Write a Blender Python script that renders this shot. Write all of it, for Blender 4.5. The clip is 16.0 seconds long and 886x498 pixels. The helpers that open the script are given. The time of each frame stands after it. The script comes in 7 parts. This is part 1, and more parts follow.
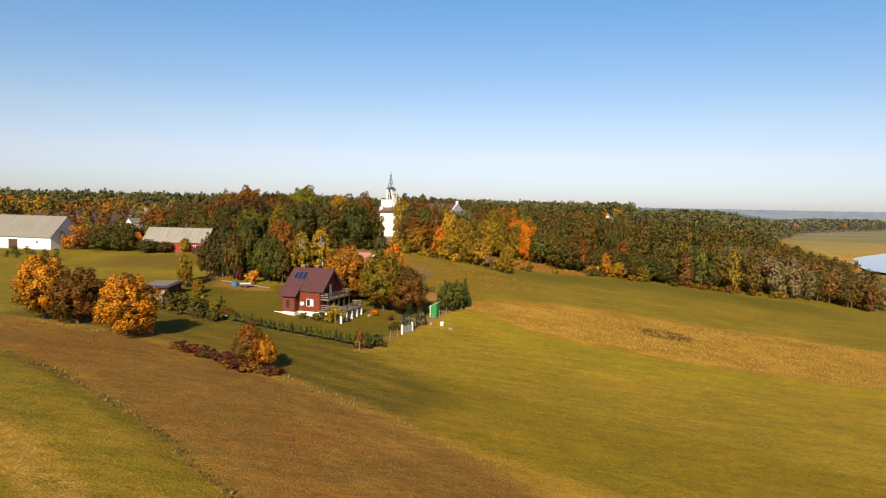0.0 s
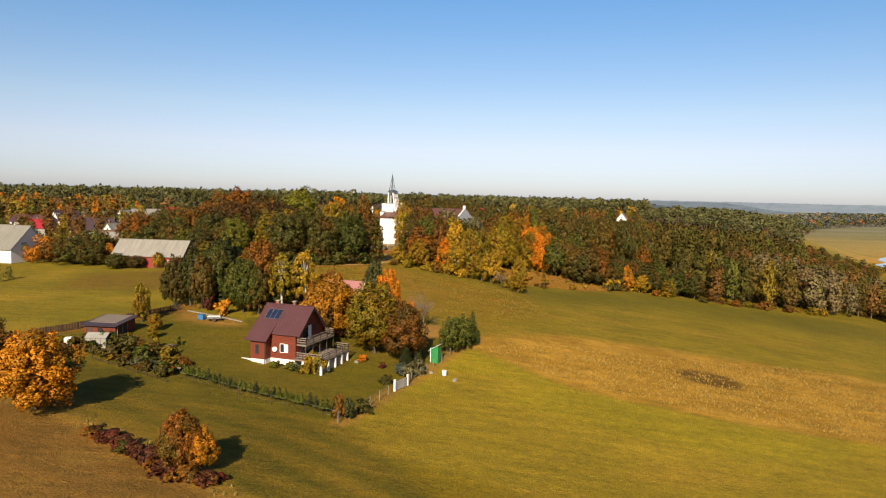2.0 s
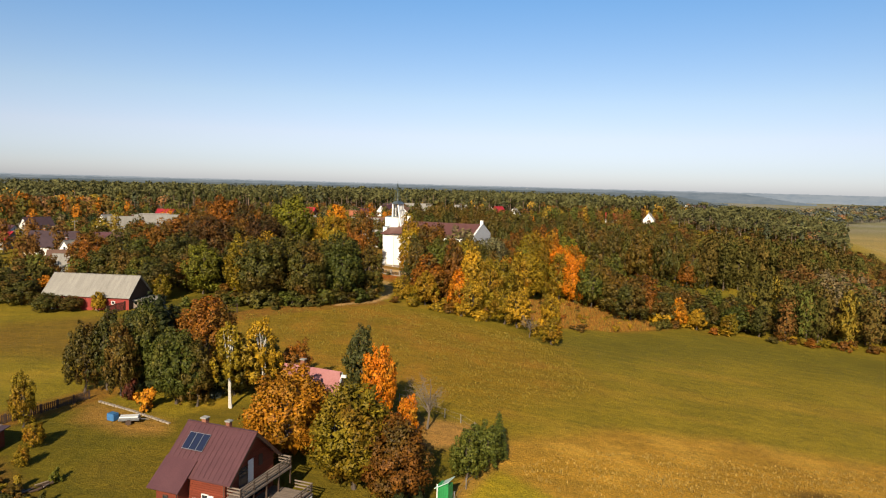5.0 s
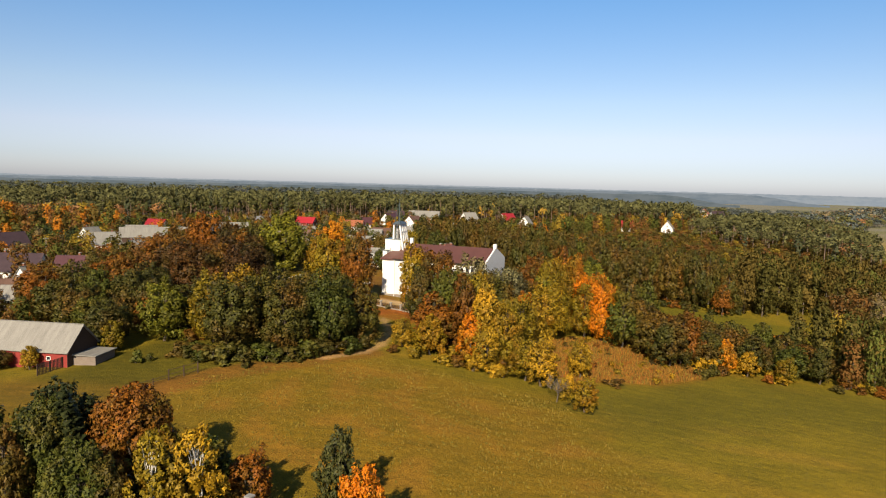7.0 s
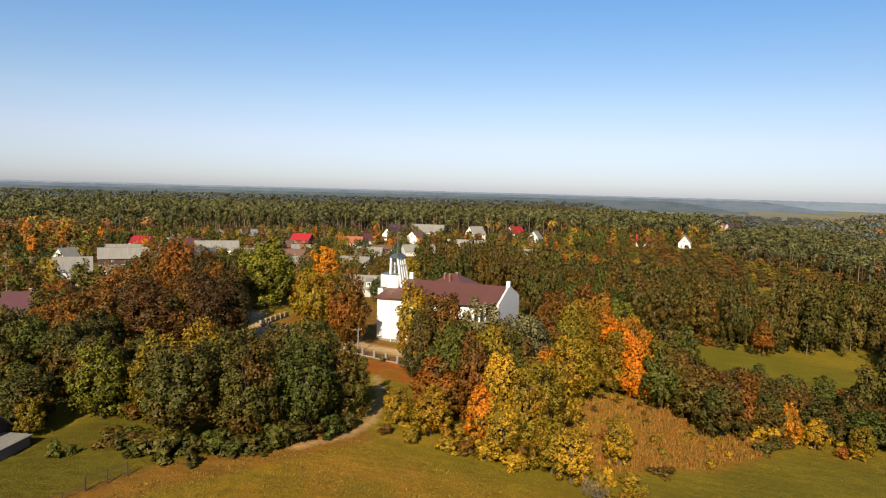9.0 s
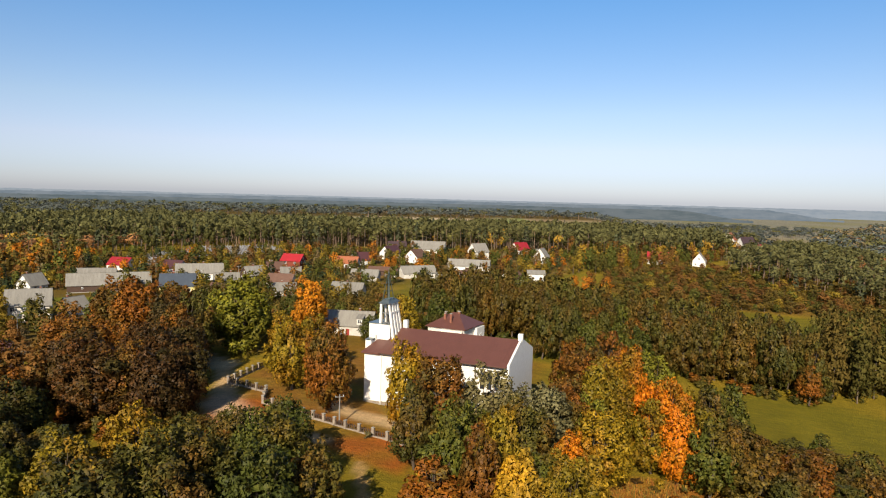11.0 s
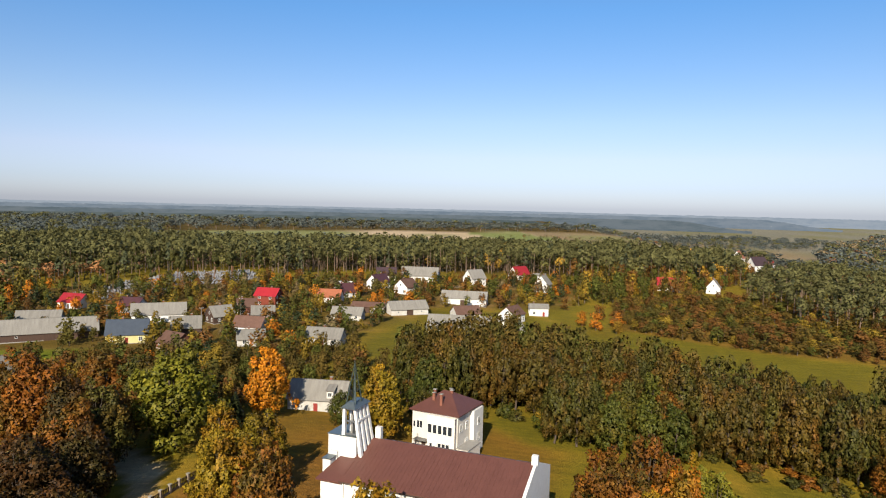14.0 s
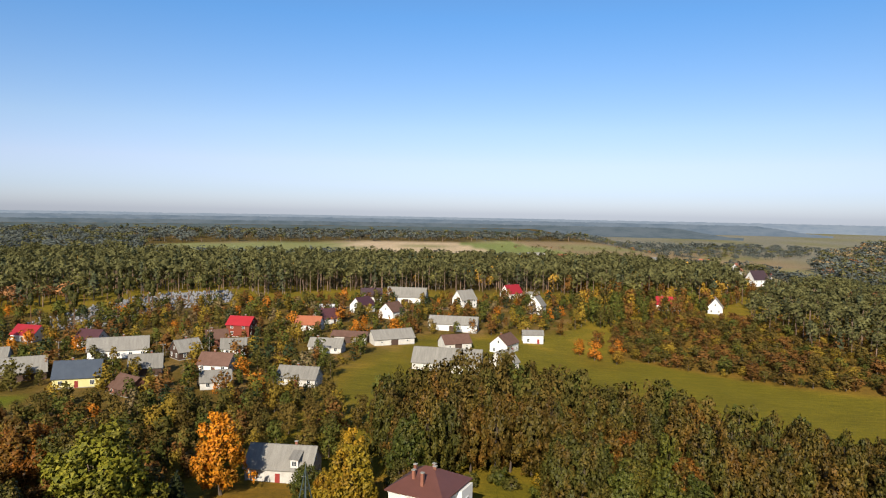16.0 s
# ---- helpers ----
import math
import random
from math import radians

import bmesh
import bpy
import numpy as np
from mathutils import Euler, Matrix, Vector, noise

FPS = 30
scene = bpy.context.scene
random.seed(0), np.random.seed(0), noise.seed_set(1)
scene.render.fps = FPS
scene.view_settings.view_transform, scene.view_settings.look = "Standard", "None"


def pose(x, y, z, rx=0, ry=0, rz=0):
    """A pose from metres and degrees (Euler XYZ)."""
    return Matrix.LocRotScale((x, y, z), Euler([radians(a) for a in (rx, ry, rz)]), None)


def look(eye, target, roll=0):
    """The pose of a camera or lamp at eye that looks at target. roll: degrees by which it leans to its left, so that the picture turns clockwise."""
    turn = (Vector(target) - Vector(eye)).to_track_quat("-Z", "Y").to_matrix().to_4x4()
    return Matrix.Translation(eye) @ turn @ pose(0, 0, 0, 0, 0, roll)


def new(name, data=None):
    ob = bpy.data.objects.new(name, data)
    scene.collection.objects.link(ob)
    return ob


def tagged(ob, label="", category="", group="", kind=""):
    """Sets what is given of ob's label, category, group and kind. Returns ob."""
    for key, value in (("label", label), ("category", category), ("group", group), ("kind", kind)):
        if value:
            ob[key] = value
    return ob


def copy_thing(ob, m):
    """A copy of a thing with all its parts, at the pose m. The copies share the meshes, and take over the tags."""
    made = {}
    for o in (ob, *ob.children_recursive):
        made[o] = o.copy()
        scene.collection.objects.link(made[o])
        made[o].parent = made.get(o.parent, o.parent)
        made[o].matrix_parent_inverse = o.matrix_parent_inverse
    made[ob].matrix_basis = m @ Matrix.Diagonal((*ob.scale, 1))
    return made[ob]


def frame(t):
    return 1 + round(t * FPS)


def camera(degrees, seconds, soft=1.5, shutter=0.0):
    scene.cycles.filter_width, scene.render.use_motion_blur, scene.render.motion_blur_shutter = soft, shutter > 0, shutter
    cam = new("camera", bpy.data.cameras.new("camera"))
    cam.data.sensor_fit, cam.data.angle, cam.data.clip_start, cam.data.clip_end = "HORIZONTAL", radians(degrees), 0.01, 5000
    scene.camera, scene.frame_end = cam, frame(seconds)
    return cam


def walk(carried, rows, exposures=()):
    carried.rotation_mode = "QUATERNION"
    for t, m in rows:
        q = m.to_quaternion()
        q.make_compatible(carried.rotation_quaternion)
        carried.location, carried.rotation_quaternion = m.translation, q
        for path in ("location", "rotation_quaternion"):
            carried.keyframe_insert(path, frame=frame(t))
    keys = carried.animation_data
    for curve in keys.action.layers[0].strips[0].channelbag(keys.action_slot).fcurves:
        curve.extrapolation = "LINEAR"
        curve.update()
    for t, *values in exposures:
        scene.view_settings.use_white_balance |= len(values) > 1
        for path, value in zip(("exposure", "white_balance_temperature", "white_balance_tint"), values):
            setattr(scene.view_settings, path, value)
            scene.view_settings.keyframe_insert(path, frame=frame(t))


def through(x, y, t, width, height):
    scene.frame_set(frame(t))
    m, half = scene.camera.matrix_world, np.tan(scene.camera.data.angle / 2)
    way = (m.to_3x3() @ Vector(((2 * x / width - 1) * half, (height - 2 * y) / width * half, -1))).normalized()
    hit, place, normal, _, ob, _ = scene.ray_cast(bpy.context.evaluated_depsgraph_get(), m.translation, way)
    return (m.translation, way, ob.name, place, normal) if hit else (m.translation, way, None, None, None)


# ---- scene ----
cam = camera(66.0, 16.0, soft=1.1)
# seconds, eye, yaw to the left, pitch up, lean to the left (degrees)
PATH = [
    (0.0, 0.03, 0.44, 30.03, -0.130, -3.653, 1.22),
    (0.5, 0.27, 5.59, 31.27, 0.007, -3.792, 1.28),
    (1.0, 0.45, 10.95, 32.49, 0.160, -3.976, 1.34),
    (1.5, 0.57, 16.49, 33.71, 0.326, -4.187, 1.38),
    (2.0, 0.62, 22.19, 34.92, 0.502, -4.407, 1.42),
    (2.5, 0.63, 28.04, 36.13, 0.684, -4.625, 1.45),
    (3.0, 0.58, 34.02, 37.33, 0.871, -4.829, 1.48),
    (3.5, 0.50, 40.11, 38.53, 1.059, -5.011, 1.50),
    (4.0, 0.37, 46.30, 39.73, 1.246, -5.164, 1.52),
    (6.5, -0.73, 78.21, 45.78, 2.099, -5.418, 1.56),
    (7.0, -1.01, 84.70, 47.01, 2.241, -5.368, 1.57),
    (7.5, -1.30, 91.18, 48.24, 2.371, -5.291, 1.57),
    (8.0, -1.59, 97.67, 49.48, 2.487, -5.190, 1.57),
    (8.5, -1.88, 104.14, 50.74, 2.588, -5.070, 1.57),
    (9.0, -2.17, 110.58, 52.01, 2.673, -4.936, 1.57),
    (11.5, -3.36, 142.12, 58.57, 2.832, -4.204, 1.54),
    (12.0, -3.51, 148.25, 59.93, 2.805, -4.070, 1.52),
    (12.5, -3.62, 154.29, 61.32, 2.757, -3.944, 1.49),
    (13.0, -3.69, 160.26, 62.72, 2.687, -3.825, 1.46),
    (13.5, -3.71, 166.14, 64.15, 2.594, -3.712, 1.42),
    (14.0, -3.67, 171.93, 65.61, 2.478, -3.600, 1.37),
    (14.5, -3.57, 177.63, 67.09, 2.338, -3.484, 1.31),
    (15.0, -3.41, 183.23, 68.59, 2.173, -3.355, 1.24),
    (15.5, -3.18, 188.74, 70.12, 1.982, -3.205, 1.16),
    (16.0, -2.86, 194.15, 71.68, 1.765, -3.019, 1.06),
]
EXPOSURES = [(0.0, 0.9, 7520, 10), (4.0, 0.88, 7380, 10), (7.0, 0.88, 7230, 10), (9.0, 0.88, 7180, 10), (12.5, 0.88, 6770, 10), (16.0, 0.87, 6500, 10)]
walk(cam, [(t, pose(x, y, z, 90, 0, yaw) @ pose(0, 0, 0, pitch) @ pose(0, 0, 0, 0, 0, roll)) for t, x, y, z, yaw, pitch, roll in PATH], EXPOSURES)

# ---- world and sun ----
SUN_AZ, SUN_EL = 80.0, 31.0          # the way the shadows fall, from +x; the sun's height
to_sun = Vector((-math.cos(radians(SUN_AZ)) * math.cos(radians(SUN_EL)), -math.sin(radians(SUN_AZ)) * math.cos(radians(SUN_EL)), math.sin(radians(SUN_EL))))
world = bpy.data.worlds.new("world")
scene.world = world
world.use_nodes = True
wn = world.node_tree.nodes
sky = wn.new("ShaderNodeTexSky")
sky.sky_type, sky.sun_disc = "NISHITA", False
sky.sun_elevation = radians(SUN_EL)
sky.sun_rotation = math.atan2(to_sun.x, to_sun.y)
sky.altitude, sky.air_density, sky.dust_density, sky.ozone_density = 100, 0.7, 0.6, 3.0
wn["Background"].inputs["Strength"].default_value = 0.08
height = wn.new("ShaderNodeSeparateXYZ")
world.node_tree.links.new(wn.new("ShaderNodeTexCoord").outputs["Generated"], height.inputs[0])
air = wn.new("ShaderNodeValToRGB")           # whitish air low down, clear blue above
AIR = ((0.0, (0.80, 0.75, 0.87)), (0.03, (0.86, 0.785, 0.865)), (0.07, (1.07, 0.885, 0.89)), (0.12, (1.08, 0.98, 0.93)), (0.27, (0.72, 1.05, 1.19)), (0.6, (0.80, 1.0, 1.12)))
while len(air.color_ramp.elements) < len(AIR):
    air.color_ramp.elements.new(0.5)
for stop, (place, tint) in zip(air.color_ramp.elements, AIR):
    stop.position, stop.color = place, (*tint, 1)
world.node_tree.links.new(height.outputs["Z"], air.inputs["Fac"])
tone = wn.new("ShaderNodeMix")
tone.data_type, tone.blend_type = "RGBA", "MULTIPLY"
tone.inputs[0].default_value = 1.0
world.node_tree.links.new(air.outputs["Color"], tone.inputs[7])
world.node_tree.links.new(sky.outputs["Color"], tone.inputs[6])
world.node_tree.links.new(tone.outputs[2], wn["Background"].inputs["Color"])
sun = new("sun", bpy.data.lights.new("sun", "SUN"))
sun.data.energy, sun.data.angle, sun.data.color = 5.0, radians(0.53), (1.0, 0.90, 0.74)
sun.matrix_world = look(to_sun * 200, (0, 0, 0))

# ---- materials ----
class Nodes:
    """A material's node tree, with short ways to add and join nodes."""
    def __init__(self, name):
        self.m = bpy.data.materials.new(name)
        self.m.use_nodes = True
        self.t = self.m.node_tree
        self.bsdf = self.t.nodes["Principled BSDF"]
        self.out = self.t.nodes["Material Output"]

    def add(self, kind, **values):
        n = self.t.nodes.new("ShaderNode" + kind)
        for key, v in values.items():
            if key in n.inputs:
                n.inputs[key].default_value = v
        return n

    def join(self, a, b):
        self.t.links.new(a, b)

    def noise(self, scale, detail=4.0, rough=0.55, coord="Object", stretch=None):
        tc = self.add("TexCoord")
        src = tc.outputs[coord]
        if stretch:
            mp = self.add("Mapping")
            mp.inputs["Scale"].default_value = stretch
            self.join(src, mp.inputs["Vector"])
            src = mp.outputs["Vector"]
        n = self.add("TexNoise", Scale=scale, Detail=detail, Roughness=rough)
        self.join(src, n.inputs["Vector"])
        return n.outputs["Fac"]

    def ramp(self, fac, stops):
        r = self.add("ValToRGB")
        e = r.color_ramp.elements
        while len(e) < len(stops):
            e.new(0.5)
        for el, (p, c) in zip(e, stops):
            el.position, el.color = p, (*c, 1) if len(c) == 3 else c
        self.join(fac, r.inputs["Fac"])
        return r.outputs["Color"]

    def mix(self, fac, a, b, blend="MIX"):
        n = self.t.nodes.new("ShaderNodeMix")
        n.data_type, n.blend_type = "RGBA", blend
        for sock, v in ((n.inputs[0], fac), (n.inputs[6], a), (n.inputs[7], b)):
            if hasattr(v, "is_output"):
                self.join(v, sock)
            elif isinstance(v, (int, float)):
                sock.default_value = v
            else:
                sock.default_value = (*v, 1)
        return n.outputs[2]

    def maths(self, op, a, b=0.0, c=0.0):
        n = self.t.nodes.new("ShaderNodeMath")
        n.operation = op
        for sock, v in zip(n.inputs, (a, b, c)):
            if hasattr(v, "is_output"):
                self.join(v, sock)
            else:
                sock.default_value = v
        return n.outputs[0]

    def bump(self, height, strength=0.4, distance=0.05):
        n = self.add("Bump", Strength=strength, Distance=distance)
        self.join(height, n.inputs["Height"])
        self.join(n.outputs["Normal"], self.bsdf.inputs["Normal"])

    def done(self, colour, rough=0.8, metal=0.0, spec=0.3):
        if hasattr(colour, "is_output"):
            self.join(colour, self.bsdf.inputs["Base Color"])
        else:
            self.bsdf.inputs["Base Color"].default_value = (*colour, 1)
        self.bsdf.inputs["Roughness"].default_value = rough
        self.bsdf.inputs["Metallic"].default_value = metal
        self.bsdf.inputs["Specular IOR Level"].default_value = spec
        return self.m


def surface(name, a, b, scale=3.0, fine=30.0, rough=0.8, metal=0.0, bump=0.3, depth=0.01, spec=0.3, stretch=None):
    """A plain material: two tones in large blotches, fine grain, relief."""
    n = Nodes(name)
    k = 0.74 if max(b) > 0.6 else 0.62          # tones scaled down to balance the sun and exposure
    a, b = tuple(k * v for v in a), tuple(k * v for v in b)
    big, small = n.noise(scale, 5, 0.6, stretch=stretch), n.noise(fine, 3, 0.6, stretch=stretch)
    col = n.ramp(big, [(0.3, a), (0.72, b)])
    col = n.mix(0.35, col, n.ramp(small, [(0.3, tuple(0.6 * v for v in a)), (0.7, tuple(min(1, 1.25 * v) for v in b))]))
    oi = n.add("ObjectInfo")
    tone = n.ramp(oi.outputs["Random"], [(0.0, (0.86, 0.86, 0.86)), (1.0, (1.1, 1.1, 1.1))])
    col = n.mix(1.0, col, tone, "MULTIPLY")
    n.bump(small, bump, depth)
    return n.done(col, rough, metal, spec)


def leaf(name, dark, mid, light, patch=None, amount=0.5, size=0.24, through=0.13):
    """Foliage: each leaf clump has its own tone, patches over the crown, light passing through."""
    n = Nodes(name)
    dark, mid, light = (tuple(a * k for a, k in zip(c, LEAF_TONE)) for c in (dark, mid, light))
    dark, light = (tuple(0.68 * a + 0.32 * b for a, b in zip(c, mid)) for c in (dark, light))
    geo, oi = n.add("NewGeometry"), n.add("ObjectInfo")
    col = n.ramp(geo.outputs["Random Per Island"], [(0.0, dark), (0.45, mid), (1.0, light)])
    if patch:
        shift = n.add("VectorMath")
        shift.operation = "ADD"
        tc = n.add("TexCoord")
        n.join(tc.outputs["Object"], shift.inputs[0])
        far = n.maths("MULTIPLY", oi.outputs["Random"], 57.0)
        n.join(far, shift.inputs[1])
        tex = n.add("TexNoise", Scale=size, Detail=4.0)
        n.join(shift.outputs[0], tex.inputs["Vector"])
        where = n.ramp(tex.outputs["Fac"], [(0.56 - 0.3 * amount, (0, 0, 0)), (0.80 - 0.3 * amount, (1, 1, 1))])
        other = n.ramp(geo.outputs["Random Per Island"], [(0.0, tuple(0.45 * a * k for a, k in zip(patch, LEAF_TONE))), (1.0, tuple(1.4 * a * k for a, k in zip(patch, LEAF_TONE)))])
        col = n.mix(n.maths("MULTIPLY", where, 0.9), col, other)
    tone = n.ramp(oi.outputs["Random"], [(0.0, (0.70, 0.74, 0.78)), (0.5, (1.0, 1.0, 1.0)), (1.0, (1.2, 1.1, 0.96))])
    col = n.mix(1.0, col, tone, "MULTIPLY")
    # fine noise paints the shade of gaps between leaves into the colour
    fine = n.noise(3.0, 3.0, 0.7)
    col = n.mix(1.0, col, n.ramp(fine, [(0.34, (0.46, 0.47, 0.46)), (0.66, (1.32, 1.3, 1.26))]), "MULTIPLY")
    n.join(col, n.bsdf.inputs["Base Color"])
    n.bsdf.inputs["Roughness"].default_value, n.bsdf.inputs["Specular IOR Level"].default_value = 0.6, 0.15
    tr = n.add("BsdfTranslucent")
    n.join(col, tr.inputs["Color"])
    ms = n.add("MixShader", Fac=through)
    n.join(n.bsdf.outputs[0], ms.inputs[1])
    n.join(tr.outputs[0], ms.inputs[2])
    n.join(ms.outputs[0], n.out.inputs["Surface"])
    return n.m


LEAF_TONE = (0.60, 0.525, 0.42)
LEAF = {
    "O": leaf("orange_leaves", (0.42, 0.15, 0.012), (0.74, 0.30, 0.022), (0.90, 0.45, 0.035), (0.22, 0.15, 0.022), 0.42),
    "F": leaf("fiery_leaves", (0.42, 0.12, 0.010), (0.76, 0.25, 0.016), (0.92, 0.38, 0.026), (0.30, 0.23, 0.030), 0.38),
    "Y": leaf("yellow_leaves", (0.30, 0.19, 0.017), (0.54, 0.35, 0.030), (0.74, 0.50, 0.045), (0.22, 0.18, 0.028), 0.5),
    "M": leaf("yellowing_leaves", (0.13, 0.110, 0.014), (0.300, 0.240, 0.022), (0.500, 0.375, 0.030), (0.330, 0.165, 0.016), 0.36),
    "G": leaf("green_leaves", (0.046, 0.066, 0.014), (0.098, 0.128, 0.024), (0.178, 0.195, 0.034), (0.180, 0.135, 0.026), 0.26),
    "L": leaf("fresh_green_leaves", (0.105, 0.130, 0.016), (0.225, 0.245, 0.028), (0.37, 0.36, 0.042), (0.12, 0.12, 0.024), 0.35),
    "B": leaf("russet_leaves", (0.125, 0.048, 0.012), (0.280, 0.112, 0.018), (0.470, 0.195, 0.026), (0.120, 0.110, 0.024), 0.44),
    "K": leaf("withered_brown_leaves", (0.050, 0.030, 0.013), (0.105, 0.056, 0.018), (0.210, 0.092, 0.024), (0.070, 0.068, 0.020), 0.5),
    "D": leaf("dull_green_leaves", (0.044, 0.050, 0.014), (0.092, 0.102, 0.023), (0.170, 0.168, 0.033), (0.190, 0.105, 0.024), 0.34),
    "E": leaf("olive_brown_leaves", (0.056, 0.050, 0.014), (0.118, 0.102, 0.023), (0.215, 0.172, 0.032), (0.205, 0.110, 0.023), 0.42),
    "W": leaf("silvery_leaves", (0.10, 0.11, 0.055), (0.19, 0.195, 0.105), (0.31, 0.31, 0.18), (0.15, 0.14, 0.07), 0.4),
    "R": leaf("crimson_leaves", (0.07, 0.020, 0.016), (0.14, 0.038, 0.026), (0.23, 0.065, 0.035), (0.12, 0.07, 0.025), 0.45),
    "S": leaf("spruce_needles", (0.022, 0.036, 0.014), (0.048, 0.066, 0.025), (0.087, 0.103, 0.037), None, through=0.1),
    "P": leaf("pine_needles", (0.042, 0.056, 0.020), (0.085, 0.100, 0.031), (0.146, 0.147, 0.047), None, through=0.1),
    "T": leaf("thuja_leaves", (0.059, 0.089, 0.020), (0.118, 0.160, 0.031), (0.205, 0.231, 0.052), None, through=0.2),
    "C": leaf("blue_spruce_needles", (0.073, 0.104, 0.098), (0.134, 0.171, 0.165), (0.232, 0.268, 0.256), None, through=0.1),
}
BARK = surface("bark", (0.07, 0.05, 0.035), (0.16, 0.12, 0.09), 4, 40, 0.9, bump=0.8, depth=0.03, stretch=(1, 1, 0.25))
BIRCH_BARK = surface("birch_bark", (0.30, 0.27, 0.23), (0.72, 0.69, 0.63), 5, 30, 0.8, stretch=(1, 1, 4))
PINE_BARK = surface("pine_bark", (0.15, 0.075, 0.04), (0.30, 0.16, 0.09), 2, 30, 0.9, stretch=(1, 1, 0.3))
TWIG = surface("bare_twigs", (0.11, 0.085, 0.065), (0.22, 0.17, 0.13), 3, 30, 0.9)
WHITE = surface("white_render", (0.70, 0.68, 0.64), (0.82, 0.80, 0.76), 1.2, 40, 0.85, bump=0.15)
CREAM = surface("cream_render", (0.66, 0.61, 0.54), (0.79, 0.74, 0.66), 1.2, 40, 0.85, bump=0.15)
OLDWHITE = surface("weathered_whitewash", (0.42, 0.40, 0.36), (0.70, 0.67, 0.62), 0.9, 25, 0.9, bump=0.3)
YELLOW = surface("pale_yellow_render", (0.62, 0.55, 0.22), (0.74, 0.67, 0.33), 1.2, 40, 0.85)
GREYWALL = surface("grey_render", (0.28, 0.26, 0.24), (0.42, 0.40, 0.37), 0.8, 30, 0.9)
BRICK = surface("dull_red_brick", (0.22, 0.08, 0.05), (0.34, 0.14, 0.09), 1.5, 25, 0.9)
REDBOARD = surface("red_brown_boards", (0.17, 0.032, 0.016), (0.27, 0.055, 0.026), 1.6, 20, 0.7, bump=0.5, stretch=(0.25, 0.25, 5))
REDPAINT = surface("red_painted_boards", (0.26, 0.03, 0.025), (0.38, 0.05, 0.04), 1.6, 20, 0.7, stretch=(5, 5, 0.25))
DARKWOOD = surface("dark_stained_wood", (0.05, 0.03, 0.02), (0.11, 0.065, 0.045), 2, 22, 0.75, stretch=(0.3, 3, 3))
GREYWOOD = surface("weathered_grey_boards", (0.16, 0.12, 0.095), (0.32, 0.25, 0.2), 2, 18, 0.85, stretch=(0.3, 4, 4))
DARKBROWN = surface("brown_boards", (0.06, 0.035, 0.025), (0.12, 0.07, 0.05), 2, 20, 0.85, stretch=(4, 4, 0.3))
CONCRETE = surface("concrete", (0.30, 0.28, 0.25), (0.46, 0.44, 0.40), 1.5, 30, 0.9)
STONEWALL = surface("pale_field_stone", (0.24, 0.19, 0.15), (0.42, 0.35, 0.28), 2.5, 20, 0.9, bump=0.6)
SHINGLE_PURPLE = surface("purple_brown_metal_roof", (0.085, 0.032, 0.035), (0.125, 0.05, 0.052), 0.8, 12, 0.42, 0.0, 0.3, spec=0.5)
ROOF_BROWN = surface("red_brown_metal_roof", (0.13, 0.05, 0.035), (0.18, 0.07, 0.05), 0.6, 10, 0.45, spec=0.5)
ROOF_GREY = surface("grey_fibre_cement_roof", (0.20, 0.185, 0.165), (0.34, 0.32, 0.28), 0.5, 8, 0.85, stretch=(3, 0.4, 0.4))
ROOF_DARK = surface("dark_plum_roof", (0.05, 0.03, 0.035), (0.09, 0.055, 0.06), 0.7, 10, 0.5)
ROOF_RED = surface("bright_red_metal_roof", (0.36, 0.018, 0.025), (0.46, 0.03, 0.035), 0.7, 10, 0.4, spec=0.5)
ROOF_ORANGE = surface("orange_tile_roof", (0.36, 0.11, 0.05), (0.46, 0.16, 0.08), 0.7, 10, 0.7)
ROOF_BLUE = surface("slate_blue_metal_roof", (0.06, 0.075, 0.10), (0.10, 0.12, 0.15), 0.7, 10, 0.35, spec=0.5)
ROOF_PINK = surface("faded_pink_metal_roof", (0.36, 0.13, 0.13), (0.50, 0.22, 0.21), 0.8, 10, 0.5)
ROOF_RUST = surface("rust_brown_roof", (0.12, 0.06, 0.04), (0.20, 0.11, 0.08), 0.7, 10, 0.8)
SPIRE = surface("dark_green_metal", (0.05, 0.075, 0.07), (0.09, 0.12, 0.115), 2, 20, 0.5, 0.4)
METAL = surface("grey_green_metal", (0.17, 0.22, 0.23), (0.28, 0.33, 0.34), 1.5, 20, 0.35, 0.6)
GALV = surface("galvanised_steel", (0.35, 0.36, 0.37), (0.5, 0.51, 0.52), 3, 30, 0.4, 0.7)
WHITEPAINT = surface("white_paint", (0.74, 0.74, 0.72), (0.82, 0.82, 0.80), 3, 30, 0.5)
GREENPAINT = surface("green_paint", (0.015, 0.22, 0.06), (0.03, 0.32, 0.10), 3, 30, 0.55)
MINT = surface("pale_mint_sheet", (0.38, 0.55, 0.48), (0.5, 0.66, 0.6), 3, 30, 0.5)
BLUEPLASTIC = surface("blue_plastic", (0.04, 0.16, 0.36), (0.07, 0.22, 0.45), 3, 30, 0.45)
CARWHITE = surface("white_tarpaulin", (0.6, 0.6, 0.58), (0.78, 0.78, 0.76), 4, 30, 0.5)
GRAVE = surface("grey_gravestone", (0.08, 0.08, 0.09), (0.34, 0.34, 0.35), 6, 40, 0.35, spec=0.5)
POLE = surface("grey_pole", (0.20, 0.18, 0.16), (0.32, 0.30, 0.27), 2, 20, 0.9)
_g = Nodes("window_glass")
GLASS = _g.done((0.02, 0.024, 0.03), 0.08, 0.0, 0.6)
_p = Nodes("solar_glass")
SOLAR = _p.done((0.012, 0.016, 0.035), 0.12, 0.0, 0.6)
